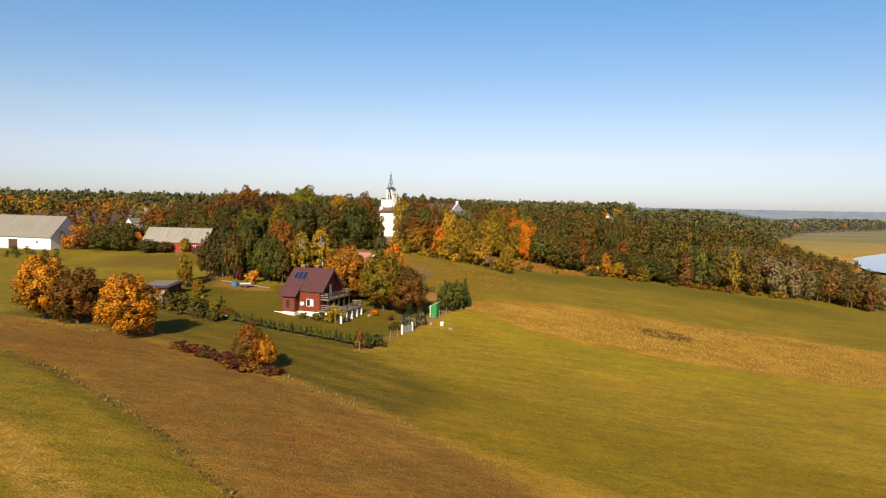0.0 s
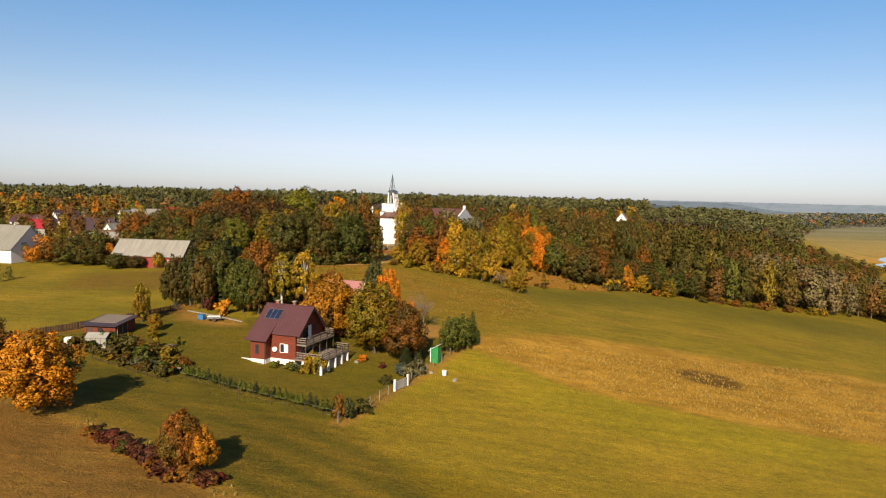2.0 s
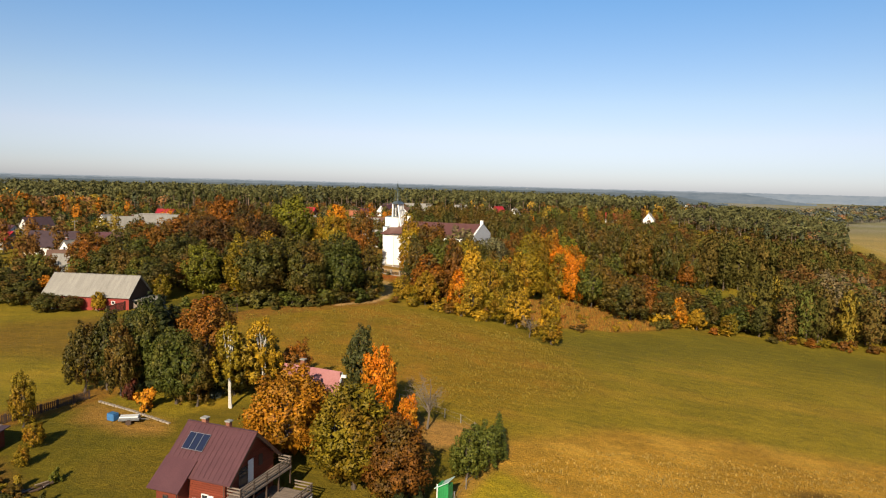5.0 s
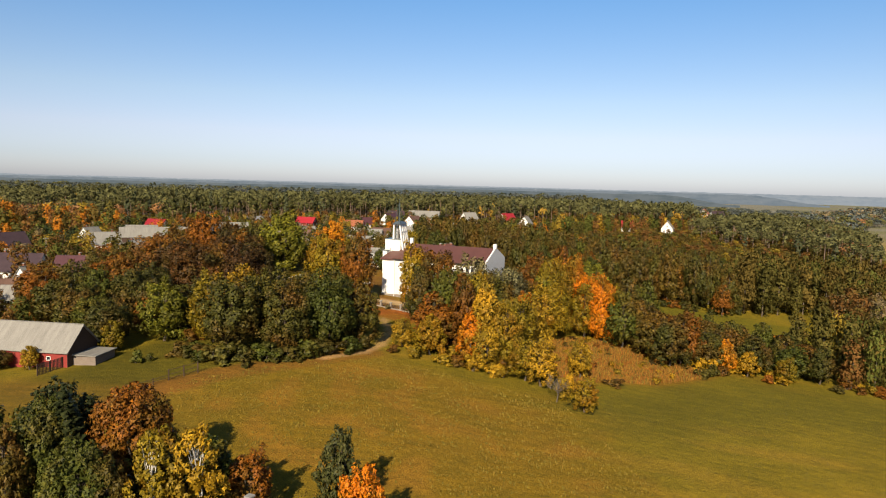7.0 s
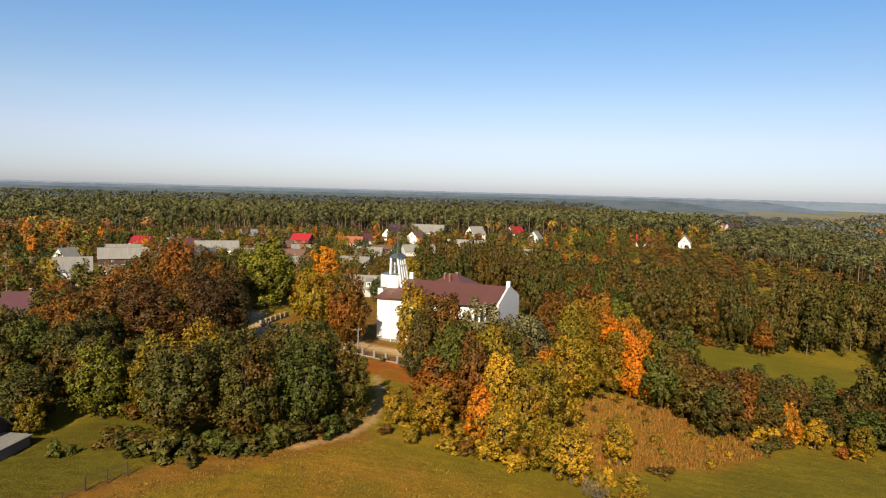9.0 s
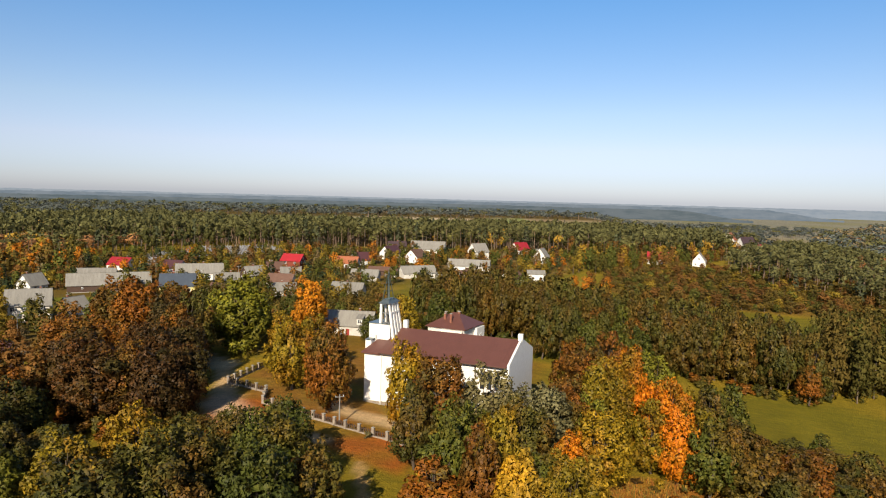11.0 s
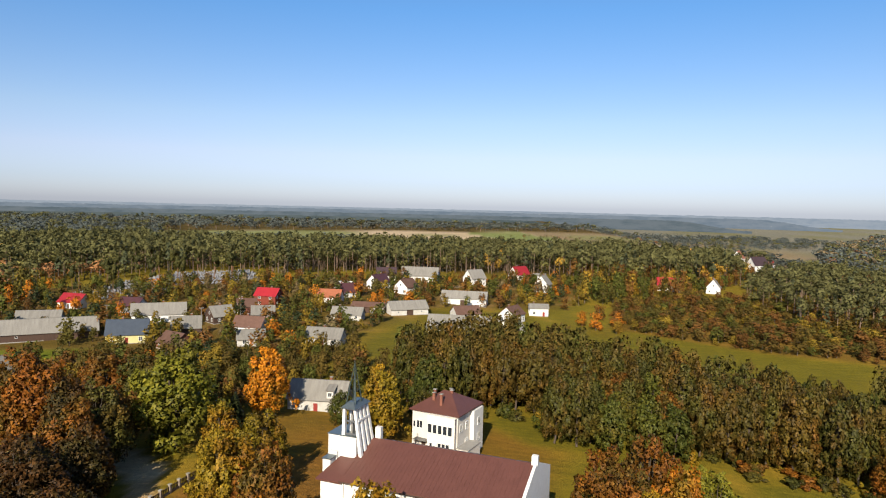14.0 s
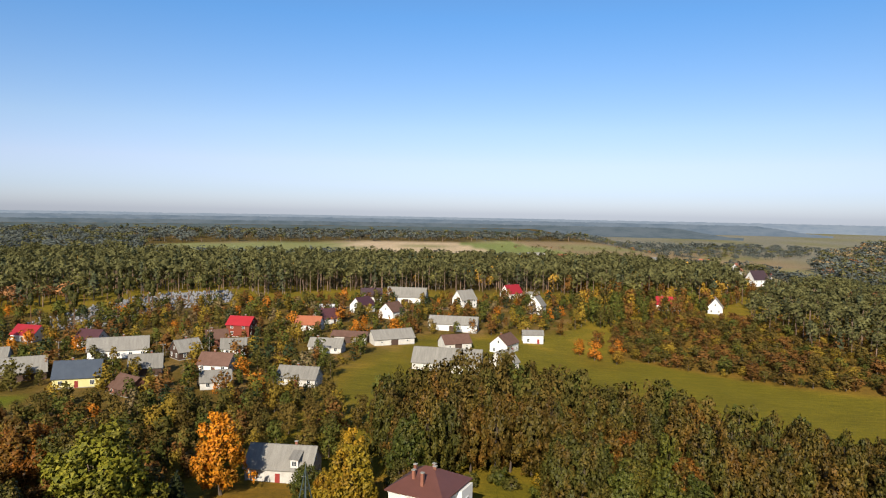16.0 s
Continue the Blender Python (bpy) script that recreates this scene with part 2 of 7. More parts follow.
_w = Nodes("river_water")
_w.bump(_w.noise(0.35, 3), 0.08, 0.2)
WATER = _w.done((0.03, 0.06, 0.09), 0.06, 0.0, 0.6)

# ---- the lie of the land ----
COARSE = [[1.2, 0.3, -11.0, -6.4], [-2.6, 0.4, -4.3, -3.5], [-1.0, 4.7, -2.2, -11.1], [-1.3, 2.9, 0.1, -7.2], [1.5, -1.5, -3.6, -0.6], [1.1, 4.2, -1.2, 2.1]]
FINE = [[1.5, 3.8, -0.1, 1.1], [-0.4, -2.2, -0.1, -0.6], [-0.6, 2.0, 1.3, -0.6], [-1.3, 1.1, -1.4, 1.4], [-0.8, 1.1, -1.5, -0.7]]


def ease(a, b, x):
    u = np.clip((np.asarray(x, float) - a) / (b - a), 0, 1)
    return u * u * (3 - 2 * u)


def land(x, y):
    """The ground's height: a plateau that falls to the river plain in the east, with broad swells."""
    x, y = np.asarray(x, float), np.asarray(y, float)
    z = 15 - 25.5 * ease(0, 1, (x - 120 - 140 * ease(350, 700, y)) / 160)
    for j, row in enumerate(COARSE):
        for i, k in enumerate(row):
            z = z + k * np.exp(-((x + 150 - 110 * i) ** 2 + (y - 110 * j) ** 2) / 16200)
    for j, row in enumerate(FINE):
        for i, k in enumerate(row):
            z = z + k * np.exp(-((x + 75 - 50 * i) ** 2 + (y - 60 - 50 * j) ** 2) / 2592)
    return np.maximum(z, -8.6)


def at(x, y):
    return float(land(x, y))


def segments(poly, closed=False):
    pts = list(poly) + ([poly[0]] if closed else [])
    return list(zip(pts[:-1], pts[1:]))


def near(line, x, y, closed=False):
    """How far places lie from a line."""
    d = np.full(np.shape(x), 1e9)
    for (ax, ay), (bx, by) in segments(line, closed):
        ux, uy = bx - ax, by - ay
        k = np.clip(((x - ax) * ux + (y - ay) * uy) / (ux * ux + uy * uy), 0, 1)
        d = np.minimum(d, np.hypot(x - ax - k * ux, y - ay - k * uy))
    return d


def within(poly, x, y):
    """Whether places lie in a polygon."""
    x, y = np.asarray(x, float), np.asarray(y, float)
    r = np.zeros(np.shape(x), bool)
    for (ax, ay), (bx, by) in segments(poly, True):
        r ^= ((ay > y) != (by > y)) & (x < (bx - ax) * (y - ay) / (by - ay + 1e-12) + ax)
    return r


def area(poly, x, y, soft=1.5):
    """1 inside a polygon, 0 outside, with a soft edge."""
    d = near(poly, x, y, True)
    return ease(-soft, soft, np.where(within(poly, x, y), d, -d))


# ---- mesh helpers ----
def part(name, bm, material, parent=None, label=""):
    """One bmesh as one mesh object under a thing or a part."""
    me = bpy.data.meshes.new(name)
    bm.to_mesh(me)
    bm.free()
    me.materials.append(material)
    ob = new(name, me)
    if parent:
        ob.parent = parent
    if label:
        ob["label"] = label
    return ob


def raw(name, verts, faces, material, parent=None, normals=None):
    """A mesh object from arrays of places and of faces, with the corners' normals where given."""
    me = bpy.data.meshes.new(name)
    verts, faces = np.asarray(verts, np.float32), np.asarray(faces, np.int32)
    k = faces.shape[1]
    me.vertices.add(len(verts))
    me.vertices.foreach_set("co", verts.ravel())
    me.loops.add(faces.size)
    me.loops.foreach_set("vertex_index", faces.ravel())
    me.polygons.add(len(faces))
    me.polygons.foreach_set("loop_start", np.arange(0, faces.size, k, dtype=np.int32))
    me.update(calc_edges=True)
    if normals is not None:
        me.normals_split_custom_set_from_vertices(np.asarray(normals, np.float32))
    me.materials.append(material)
    ob = new(name, me)
    if parent:
        ob.parent = parent
    return ob


def thing(name, x, y, z=None, turn=0.0, label="", category="", group=""):
    ob = new(name)
    ob.empty_display_size = 0.2
    ob.matrix_basis = pose(x, y, at(x, y) if z is None else z, 0, 0, turn)
    return tagged(ob, label, category, group)


def box(bm, x0, x1, y0, y1, z0, z1, m=None, bevel=0.0):
    """A box, bevelled where bevel is given."""
    r = bmesh.ops.create_cube(bm, size=1.0)
    vs = r["verts"]
    t = Matrix.Translation(((x0 + x1) / 2, (y0 + y1) / 2, (z0 + z1) / 2)) @ Matrix.Diagonal((abs(x1 - x0), abs(y1 - y0), abs(z1 - z0), 1))
    bmesh.ops.transform(bm, matrix=(m @ t) if m else t, verts=vs)
    if bevel:
        es = list({e for v in vs for e in v.link_edges})
        bmesh.ops.bevel(bm, geom=es, offset=bevel, segments=1, affect="EDGES")
    return bm


def boxes(*rows, bevel=0.0):
    bm = bmesh.new()
    for r in rows:
        box(bm, *r, bevel=bevel)
    return bm


def shape(verts, faces):
    bm = bmesh.new()
    vs = [bm.verts.new(v) for v in verts]
    for f in faces:
        bm.faces.new([vs[i] for i in f])
    bmesh.ops.recalc_face_normals(bm, faces=bm.faces)
    return bm


def rod(bm, a, b, r0, r1=None, sides=6):
    """A tapered rod from a to b."""
    a, b = Vector(a), Vector(b)
    r1 = r0 if r1 is None else r1
    d = b - a
    m = Matrix.Translation((a + b) / 2) @ d.to_track_quat("Z", "Y").to_matrix().to_4x4()
    bmesh.ops.create_cone(bm, cap_ends=True, segments=sides, radius1=r0, radius2=max(r1, 1e-4), depth=d.length, matrix=m)
    return bm


def gable_walls(L, W, h, rise, x0=0.0, y0=0.0, z0=0.0):
    """A closed house body with gables at both ends of its length; its base's centre at (x0, y0)."""
    a, b = L / 2, W / 2
    v = [(-a, -b, 0), (a, -b, 0), (a, b, 0), (-a, b, 0), (-a, -b, h), (a, -b, h), (a, b, h), (-a, b, h), (-a, 0, h + rise), (a, 0, h + rise)]
    return shape([(x + x0, y + y0, z + z0) for x, y, z in v], [(0, 1, 2, 3), (0, 1, 5, 4), (2, 3, 7, 6), (1, 2, 6, 9, 5), (3, 0, 4, 8, 7), (4, 5, 9, 8), (6, 7, 8, 9)])


def gable_roof(L, W, h, rise, eave=0.45, gable=0.4, thick=0.14):
    """Two roof slopes with thickness and overhang."""
    k = rise / (W / 2)
    a, b = L / 2 + gable, W / 2 + eave
    top, low = h + rise + 0.02, h - eave * k + 0.02
    prof = [(-b, low), (0, top), (b, low), (b, low + thick), (0, top + thick * 1.2), (-b, low + thick)]
    v = [(-a, y, z) for y, z in prof] + [(a, y, z) for y, z in prof]
    return shape(v, [(i, (i + 1) % 6, (i + 1) % 6 + 6, i + 6) for i in range(6)] + [(0, 1, 4, 5), (1, 2, 3, 4), (6, 7, 10, 11), (7, 8, 9, 10)])


def hip_roof(L, W, h, rise, eave=0.5, ridge=0.35, thick=0.18):
    a, b, r = L / 2 + eave, W / 2 + eave, max(0.2, L / 2 * ridge)
    v = [(-a, -b, h), (a, -b, h), (a, b, h), (-a, b, h), (-a, -b, h + thick), (a, -b, h + thick), (a, b, h + thick), (-a, b, h + thick), (-r, 0, h + rise), (r, 0, h + rise)]
    return shape(v, [(0, 1, 2, 3), (0, 1, 5, 4), (1, 2, 6, 5), (2, 3, 7, 6), (3, 0, 4, 7), (4, 5, 9, 8), (6, 7, 8, 9), (5, 6, 9), (7, 4, 8)])


def window(parent, x, y, z, w, h, face, cols=2, frame=None, deep=0.1):
    """A window set on a wall that looks along -y, +y, -x or +x: frame and bars, with its panes under it."""
    turn = {"-y": 0, "+x": 90, "+y": 180, "-x": 270}[face]
    m = pose(x, y, z, 0, 0, turn)
    f = 0.09
    bm = bmesh.new()
    box(bm, -w / 2, w / 2, -deep, 0.02, -f, 0, m)
    box(bm, -w / 2, w / 2, -deep, 0.02, h, h + f, m)
    for i in range(cols + 1):
        cx = -w / 2 + w * i / cols
        box(bm, cx - f / 2, cx + f / 2, -deep + 0.003, 0.02, 0, h, m)
    win = part("window", bm, frame or WHITEPAINT, parent)
    for i in range(cols):
        b = bmesh.new()
        box(b, -w / 2 + w * i / cols + f / 2, -w / 2 + w * (i + 1) / cols - f / 2, -deep + 0.05, -deep + 0.07, 0, h, m)
        part("pane", b, GLASS, win)
    return win


def chimney(parent, x, y, z0, z1, w=0.6, mat=None):
    c = part("chimney", boxes((x - w / 2, x + w / 2, y - w / 2, y + w / 2, z0, z1)), mat or BRICK, parent)
    part("chimney_cap", boxes((x - w / 2 - 0.08, x + w / 2 + 0.08, y - w / 2 - 0.08, y + w / 2 + 0.08, z1, z1 + 0.12)), CONCRETE, c)

# ---- ground ----
PLOUGH = [(-160, 132), (-110, 112), (-63, 99), (-46, 94), (-32, 87.5), (-18.5, 77.5), (-4, 67.5), (5.4, 60), (12, 53), (22, 35), (0, 20), (-6, 40), (-14, 47), (-18, 50.5), (-24.4, 56.7), (-35.7, 66.5), (-49, 76.5), (-75, 88), (-160, 112)]
FURROW = [(-75, 88), (-49, 76.3), (-35.7, 66.4), (-24.4, 56.7), (-17.8, 50.3), (-8, 41), (0, 20)]
TRACK = [(-60, 70), (-32.7, 50.5), (-27.7, 46.4), (-20, 40), (-5, 10)]
DRY = [(7, 136), (14, 143), (33, 147), (50, 150), (68, 157), (88, 156), (120, 150), (120, 110), (79, 118), (60, 120), (38, 121.5), (26, 124), (16, 129)]
YARD = [(-60, 124), (-46, 113), (-35, 107), (-11.5, 99), (-6.5, 112), (-3, 120), (1, 130.5), (6, 140.5), (-2, 148), (-16, 154), (-36, 139), (-46, 143.5), (-54, 136)]
YARD_EARTH = [(-47, 143), (-35, 138.4), (-34, 135.4), (-38, 134.4), (-46, 137.2)]
HILL_PATH = [(-50, 172), (-46, 181), (-40, 188.5), (-33, 194), (-26, 200), (-19.5, 206.5), (-17.3, 213), (-17.2, 224), (-20, 236), (-28, 243), (-42, 249), (-50, 258), (-54, 272), (-60, 286), (-72, 296), (-95, 290), (-125, 300), (-170, 330)]
SAND_YARD = [(-51.4, 265.5), (-53.2, 257.6), (-46.6, 248.2), (-38, 243.5), (-34.8, 243.1), (-41.7, 253.6), (-49, 263.4)]
LITTER = [(-62, 240), (-60, 262), (-44, 262), (-20, 250), (-10, 244), (-14, 234), (-26, 240), (-44, 238)]
CLEARING = [(11, 213), (13, 226), (16, 238), (25, 249), (34, 250), (42, 250), (46, 238), (54, 235), (50, 229), (36, 217), (28, 214), (18, 208)]
CHURCHYARD = [(-53, 271), (-42, 259), (-25, 249.3), (-10, 243), (8, 238), (16, 262), (4, 285), (-30, 300), (-48, 292)]
MEADOW_NORTH = [(-42, 400), (-40, 432), (-30, 452), (-22, 494), (18, 501), (40, 482), (64, 482), (84, 468), (101, 455), (118, 446), (150, 436), (190, 420), (150, 380), (100, 350), (60, 360), (20, 400), (-20, 372)]
MEADOW_EAST = [(50, 288), (56, 315), (75, 316), (100, 312), (118, 306), (114, 278), (86, 264), (60, 264)]
LAWN = [(0, 330), (3, 337), (20, 340), (36, 334), (30, 318), (10, 318)]
VILLAGE = [(-240, 300), (-240, 520), (-150, 560), (-60, 600), (40, 640), (80, 600), (40, 520), (-20, 500), (-45, 440), (-50, 370), (-60, 310), (-100, 300)]
THICKET = [(60, 482), (85, 466), (120, 447), (160, 436), (230, 418), (290, 470), (220, 545), (130, 575), (75, 545)]
CEMETERY = [(-206, 500), (-202, 622), (-160, 646), (-134, 585), (-158, 535), (-166, 480)]
FIELDS = [(-380, 985), (-180, 1010), (-20, 1000), (120, 970), (250, 930), (400, 960), (640, 1500), (560, 1800), (240, 1660), (-120, 1500), (-300, 1420), (-480, 1270)]
RIVER = [(400, 340), (330, 400), (314, 468), (346, 540), (394, 600), (450, 665), (570, 760), (770, 850), (950, 900)]


def lumps(x, y, size, seed=0.0):
    """Soft noise between 0 and 1 over the plan."""
    return np.array([0.5 + 0.5 * noise.noise((a / size + seed, b / size - seed, seed)) for a, b in zip(x, y)])


def cover(x, y):
    """The ground's own colour by what grows or lies there; some shade and haze painted in."""
    n1, n2, n3 = lumps(x, y, 40, 1.7), lumps(x, y, 12, 5.1), lumps(x * 0.25, y, 5, 9.3)
    c = np.empty((len(x), 3))

    def lay(a, colour):
        nonlocal c
        a = np.clip(a, 0, 1)[:, None]
        c = c * (1 - a) + np.array(colour) * a
    c[:] = (0.140, 0.138, 0.024)
    lay(ease(0.45, 0.75, n1) * 0.6, (0.105, 0.125, 0.022))
    lay(ease(0.5, 0.8, n2) * 0.55, (0.20, 0.165, 0.04))
    # the east field, in strips along the slope
    w = y + 5 * (n1 - 0.5) + 2.5 * (n2 - 0.5)
    wob = ease(-14, -7, x + 0.25 * (y - 95)) * (y < 260)
    l1 = np.interp(x, [-12, 0, 11, 40], [69, 64, 60, 52])
    l2 = np.interp(x, [-12, 0, 14, 27, 43, 60], [91, 90, 83.5, 80, 75, 69])
    l3 = np.interp(x, [-6, 3, 18, 36, 56, 90], [108, 116, 109, 107, 109, 111])
    l4 = np.interp(x, [0, 6.5, 20, 40, 60, 79, 120], [136, 133.6, 122, 119.5, 118, 118.5, 114])
    l5 = np.interp(x, [2, 9.5, 22, 37, 52, 81, 102], [140, 145, 151, 155, 156, 159, 155])
    lay(wob * (1 - ease(-2, 2, w - l1)) * 0.85, (0.27, 0.205, 0.05))
    lay(wob * ease(-2, 2, w - l1) * (1 - ease(-1.5, 1.5, w - l2)) * 0.9, (0.165, 0.145, 0.018))
    lay(wob * ease(-2, 2, w - l1) * (1 - ease(-1.5, 1.5, w - l2)) * ease(0.5, 0.7, n2) * 0.5, (0.125, 0.125, 0.018))
    lay(wob * ease(-1.5, 1.5, w - l2) * (1 - ease(-2, 2, w - l3)) * 0.85, (0.195, 0.178, 0.032))
    lay(wob * ease(-2, 2, w - l3) * (1 - ease(-1, 1, w - l4)) * 0.85, (0.205, 0.200, 0.028))
    lay(wob * ease(-1, 1, w - l4) * (1 - ease(-3, 3, w - l5)) * 0.85, (0.235, 0.165, 0.047))
    lay(wob * ease(-3, 3, w - l5) * 0.75, (0.140, 0.136, 0.022))
    lay(wob * ease(0.55, 0.75, n3) * 0.3, (0.22, 0.165, 0.045))
    hill = area([(-52, 165), (-44, 182), (-20, 204), (15, 192), (22, 165), (5, 150), (-25, 155)], x, y, 8)
    lay(hill * (0.35 + 0.5 * n2), (0.150, 0.108, 0.022))
    lay(hill * ease(0.55, 0.7, lumps(x, y, 6, 3.3)) * 0.5, (0.205, 0.130, 0.038))
    lay(area([(10, 192), (24, 204), (56, 232), (110, 236), (130, 230), (120, 200), (60, 205), (30, 185)], x, y, 8) * 0.8, (0.088, 0.098, 0.018))
    lay(area([(-80, 160), (-60, 158), (-46, 168), (-44, 180), (-47, 186), (-66, 186), (-84, 180)], x, y, 4) * (0.4 + 0.5 * n2), (0.105, 0.075, 0.025))
    dry = wob * ease(-1, 1, w - l4) * (1 - ease(-3, 3, w - l5))
    lay(dry * ease(0.45, 0.75, lumps(x * 0.6, y, 3, 4.4)) * 0.45, (0.36, 0.27, 0.09))
    lay(ease(5.5, 3.0, np.hypot((x - 46.3) / 1.35, y - 139)), (0.085, 0.062, 0.024))
    # meadow strip before the hedge: dull green, darkened further with painted shade
    lay(area([(-64, 120), (-46, 112), (-34, 107), (-11, 98.5), (-6, 92), (2, 80), (-4, 68), (-19, 78), (-34, 87), (-47, 93), (-66, 101)], x, y, 3) * 0.85, (0.068, 0.071, 0.013))
    # ploughland and its edges
    pl = area(PLOUGH, x, y, 0.8)
    along = 0.49 * x + 0.87 * y
    rows = 0.5 + 0.5 * np.sin(along * 2.1 + 3 * n2)
    lay(pl, (0.160, 0.112, 0.046))
    lay(pl * rows * 0.35, (0.085, 0.055, 0.026))
    west = (1 - ease(-8, 2, x)) * (y < 100) * (1 - pl)
    lay(west * (0.5 + 0.5 * np.sin(along * 1.3 + 2 * n2)) * 0.45, (0.19, 0.145, 0.035))
    lay(pl * ease(0.45, 0.7, lumps(x, y, 9, 7.7)) * 0.5, (0.15, 0.085, 0.034))
    lay(pl * ease(0.55, 0.75, lumps(x, y, 5, 8.8)) * 0.5, (0.19, 0.14, 0.052))
    lay((1 - ease(0.4, 1.2, near(FURROW, x, y))) * ease(0.4, 0.6, n2) * 0.8, (0.075, 0.058, 0.022))
    lay((1 - ease(0.35, 0.9, np.abs(near(TRACK, x, y) - 0.85))) * 0.6, (0.30, 0.22, 0.10))
    lay((1 - ease(0.8, 2.2, near(PLOUGH[1:9], x, y))) * 0.5, (0.22, 0.165, 0.06))
    # garden of the wooden house
    yard = area(YARD, x, y, 1.2)
    lay(yard * 0.9, (0.078, 0.084, 0.016))
    lay(yard * ease(0.5, 0.75, n2) * 0.5, (0.095, 0.085, 0.02))
    lay(area(YARD_EARTH, x, y, 1.5) * (0.5 + 0.5 * n2), (0.25, 0.165, 0.085))
    lay(area([(-4, 138), (-6, 146), (2, 146), (5, 141)], x, y, 1.0) * 0.8, (0.24, 0.165, 0.10))
    lay(area([(-52, 120), (-44, 114.5), (-37, 110), (-35, 116), (-42, 122), (-48, 127)], x, y, 1.0) * 0.75, (0.115, 0.075, 0.035))
    lay((1 - ease(0.5, 1.6, near([(-11.4, 98.6), (-6.6, 112), (-3.1, 120), (1, 130.4), (5.9, 140.6)], x, y))) * 0.8, (0.21, 0.15, 0.065))
    lay((1 - ease(1.5, 3.5, near([(-64, 121), (-55, 135), (-47, 146)], x, y))) * 0.7, (0.15, 0.082, 0.034))
    # the hill's paths, the churchyard
    lay(area([(-60, 300), (-30, 295), (10, 290), (16, 315), (-10, 335), (-45, 330)], x, y, 5) * (0.5 + 0.4 * n2), (0.135, 0.09, 0.028))
    lay(area([(-68, 184), (-50, 182), (-40, 190), (-20, 206), (-58, 210)], x, y, 3) * 0.85, (0.066, 0.074, 0.014))
    lay((1 - ease(2.2, 4.5, near(HILL_PATH[:6], x, y))) * 0.65, (0.16, 0.085, 0.035))
    lay(area(CHURCHYARD, x, y, 1.5) * 0.9, (0.16, 0.10, 0.04))
    lay(area(CHURCHYARD, x, y, 1.5) * ease(0.5, 0.7, n2) * 0.7, (0.115, 0.115, 0.028))
    lay(area(LITTER, x, y, 2.0) * 0.9, (0.225, 0.080, 0.03))
    lay(area(LITTER, x, y, 2.0) * ease(0.52, 0.68, n2) * 0.7, (0.11, 0.12, 0.025))
    lay((1 - ease(0.5, 1.1, near(HILL_PATH[4:9], x, y))) * 0.7, (0.33, 0.27, 0.26))
    lay((1 - ease(1.6, 2.6, near(HILL_PATH[9:14], x, y))) * 0.85, (0.36, 0.33, 0.38))
    lay(area(SAND_YARD, x, y, 2.0) * (0.55 + 0.6 * n2), (0.40, 0.36, 0.48))
    lay((1 - ease(3.0, 4.2, near(HILL_PATH[13:], x, y))) * 0.9, (0.38, 0.40, 0.52))
    lay(area([(-30, 263), (-24, 259), (-16, 257), (-14, 251), (-24, 254), (-31, 259)], x, y, 1.0) * 0.8, (0.38, 0.36, 0.42))
    # meadows, village, cemetery
    lay(area(CLEARING, x, y, 2.5) * 0.9, (0.225, 0.112, 0.036))
    lay(area(CLEARING, x, y, 2.5) * ease(0.5, 0.7, n2) * 0.6, (0.17, 0.13, 0.035))
    for m in (MEADOW_NORTH, MEADOW_EAST, LAWN):
        lay(area(m, x, y, 3) * 0.9, (0.098, 0.112, 0.018))
    lay(area(MEADOW_NORTH, x, y, 3) * ease(0.5, 0.75, n1) * 0.5, (0.145, 0.12, 0.028))
    v = area(VILLAGE, x, y, 10)
    lay(v * 0.85, (0.080, 0.068, 0.028))
    lay(v * ease(0.52, 0.7, n2) * 0.6, (0.17, 0.14, 0.11))
    lay(area([(-160, 380), (-130, 385), (-125, 372), (-150, 362)], x, y, 3), (0.10, 0.15, 0.02))
    lay(area(CEMETERY, x, y, 4) * 0.85, (0.14, 0.135, 0.16))
    lay((1 - ease(3, 5, near([(-134, 585), (-90, 572), (-40, 560), (20, 600)], x, y))) * 0.8, (0.33, 0.30, 0.34))
    # beyond; the plain turns bluer far away, haze painted into its colour
    far = ease(640, 700, y - 0.25 * np.abs(x)) * (1 - ease(220, 330, x - 0.1 * y))
    lay(far * 0.85, (0.060, 0.052, 0.026))
    lay(area(THICKET, x, y, 4) * 0.85, (0.125, 0.095, 0.036))
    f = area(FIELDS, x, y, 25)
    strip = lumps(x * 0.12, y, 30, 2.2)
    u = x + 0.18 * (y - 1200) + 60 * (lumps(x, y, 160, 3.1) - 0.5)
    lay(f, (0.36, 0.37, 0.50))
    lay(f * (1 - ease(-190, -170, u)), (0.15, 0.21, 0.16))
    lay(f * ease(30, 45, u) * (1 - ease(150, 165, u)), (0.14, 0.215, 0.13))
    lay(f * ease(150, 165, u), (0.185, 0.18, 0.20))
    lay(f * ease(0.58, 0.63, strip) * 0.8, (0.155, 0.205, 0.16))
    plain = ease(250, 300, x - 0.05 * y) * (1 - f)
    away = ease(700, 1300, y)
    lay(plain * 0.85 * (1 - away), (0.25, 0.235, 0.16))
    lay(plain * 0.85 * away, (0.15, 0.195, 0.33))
    lay(plain * ease(0.5, 0.7, lumps(x * 0.3, y, 60, 6.1)) * 0.8, (0.12, 0.15, 0.10))
    lay((1 - ease(24, 40, near(RIVER, x, y))) * 0.8, (0.30, 0.20, 0.07))
    return c * np.array((1.10, 0.815, 0.40)) * (0.86 + 0.28 * n2[:, None])


def steps(a, b, h):
    return list(np.linspace(a, b, max(2, int(round((b - a) / h)) + 1))[:-1])


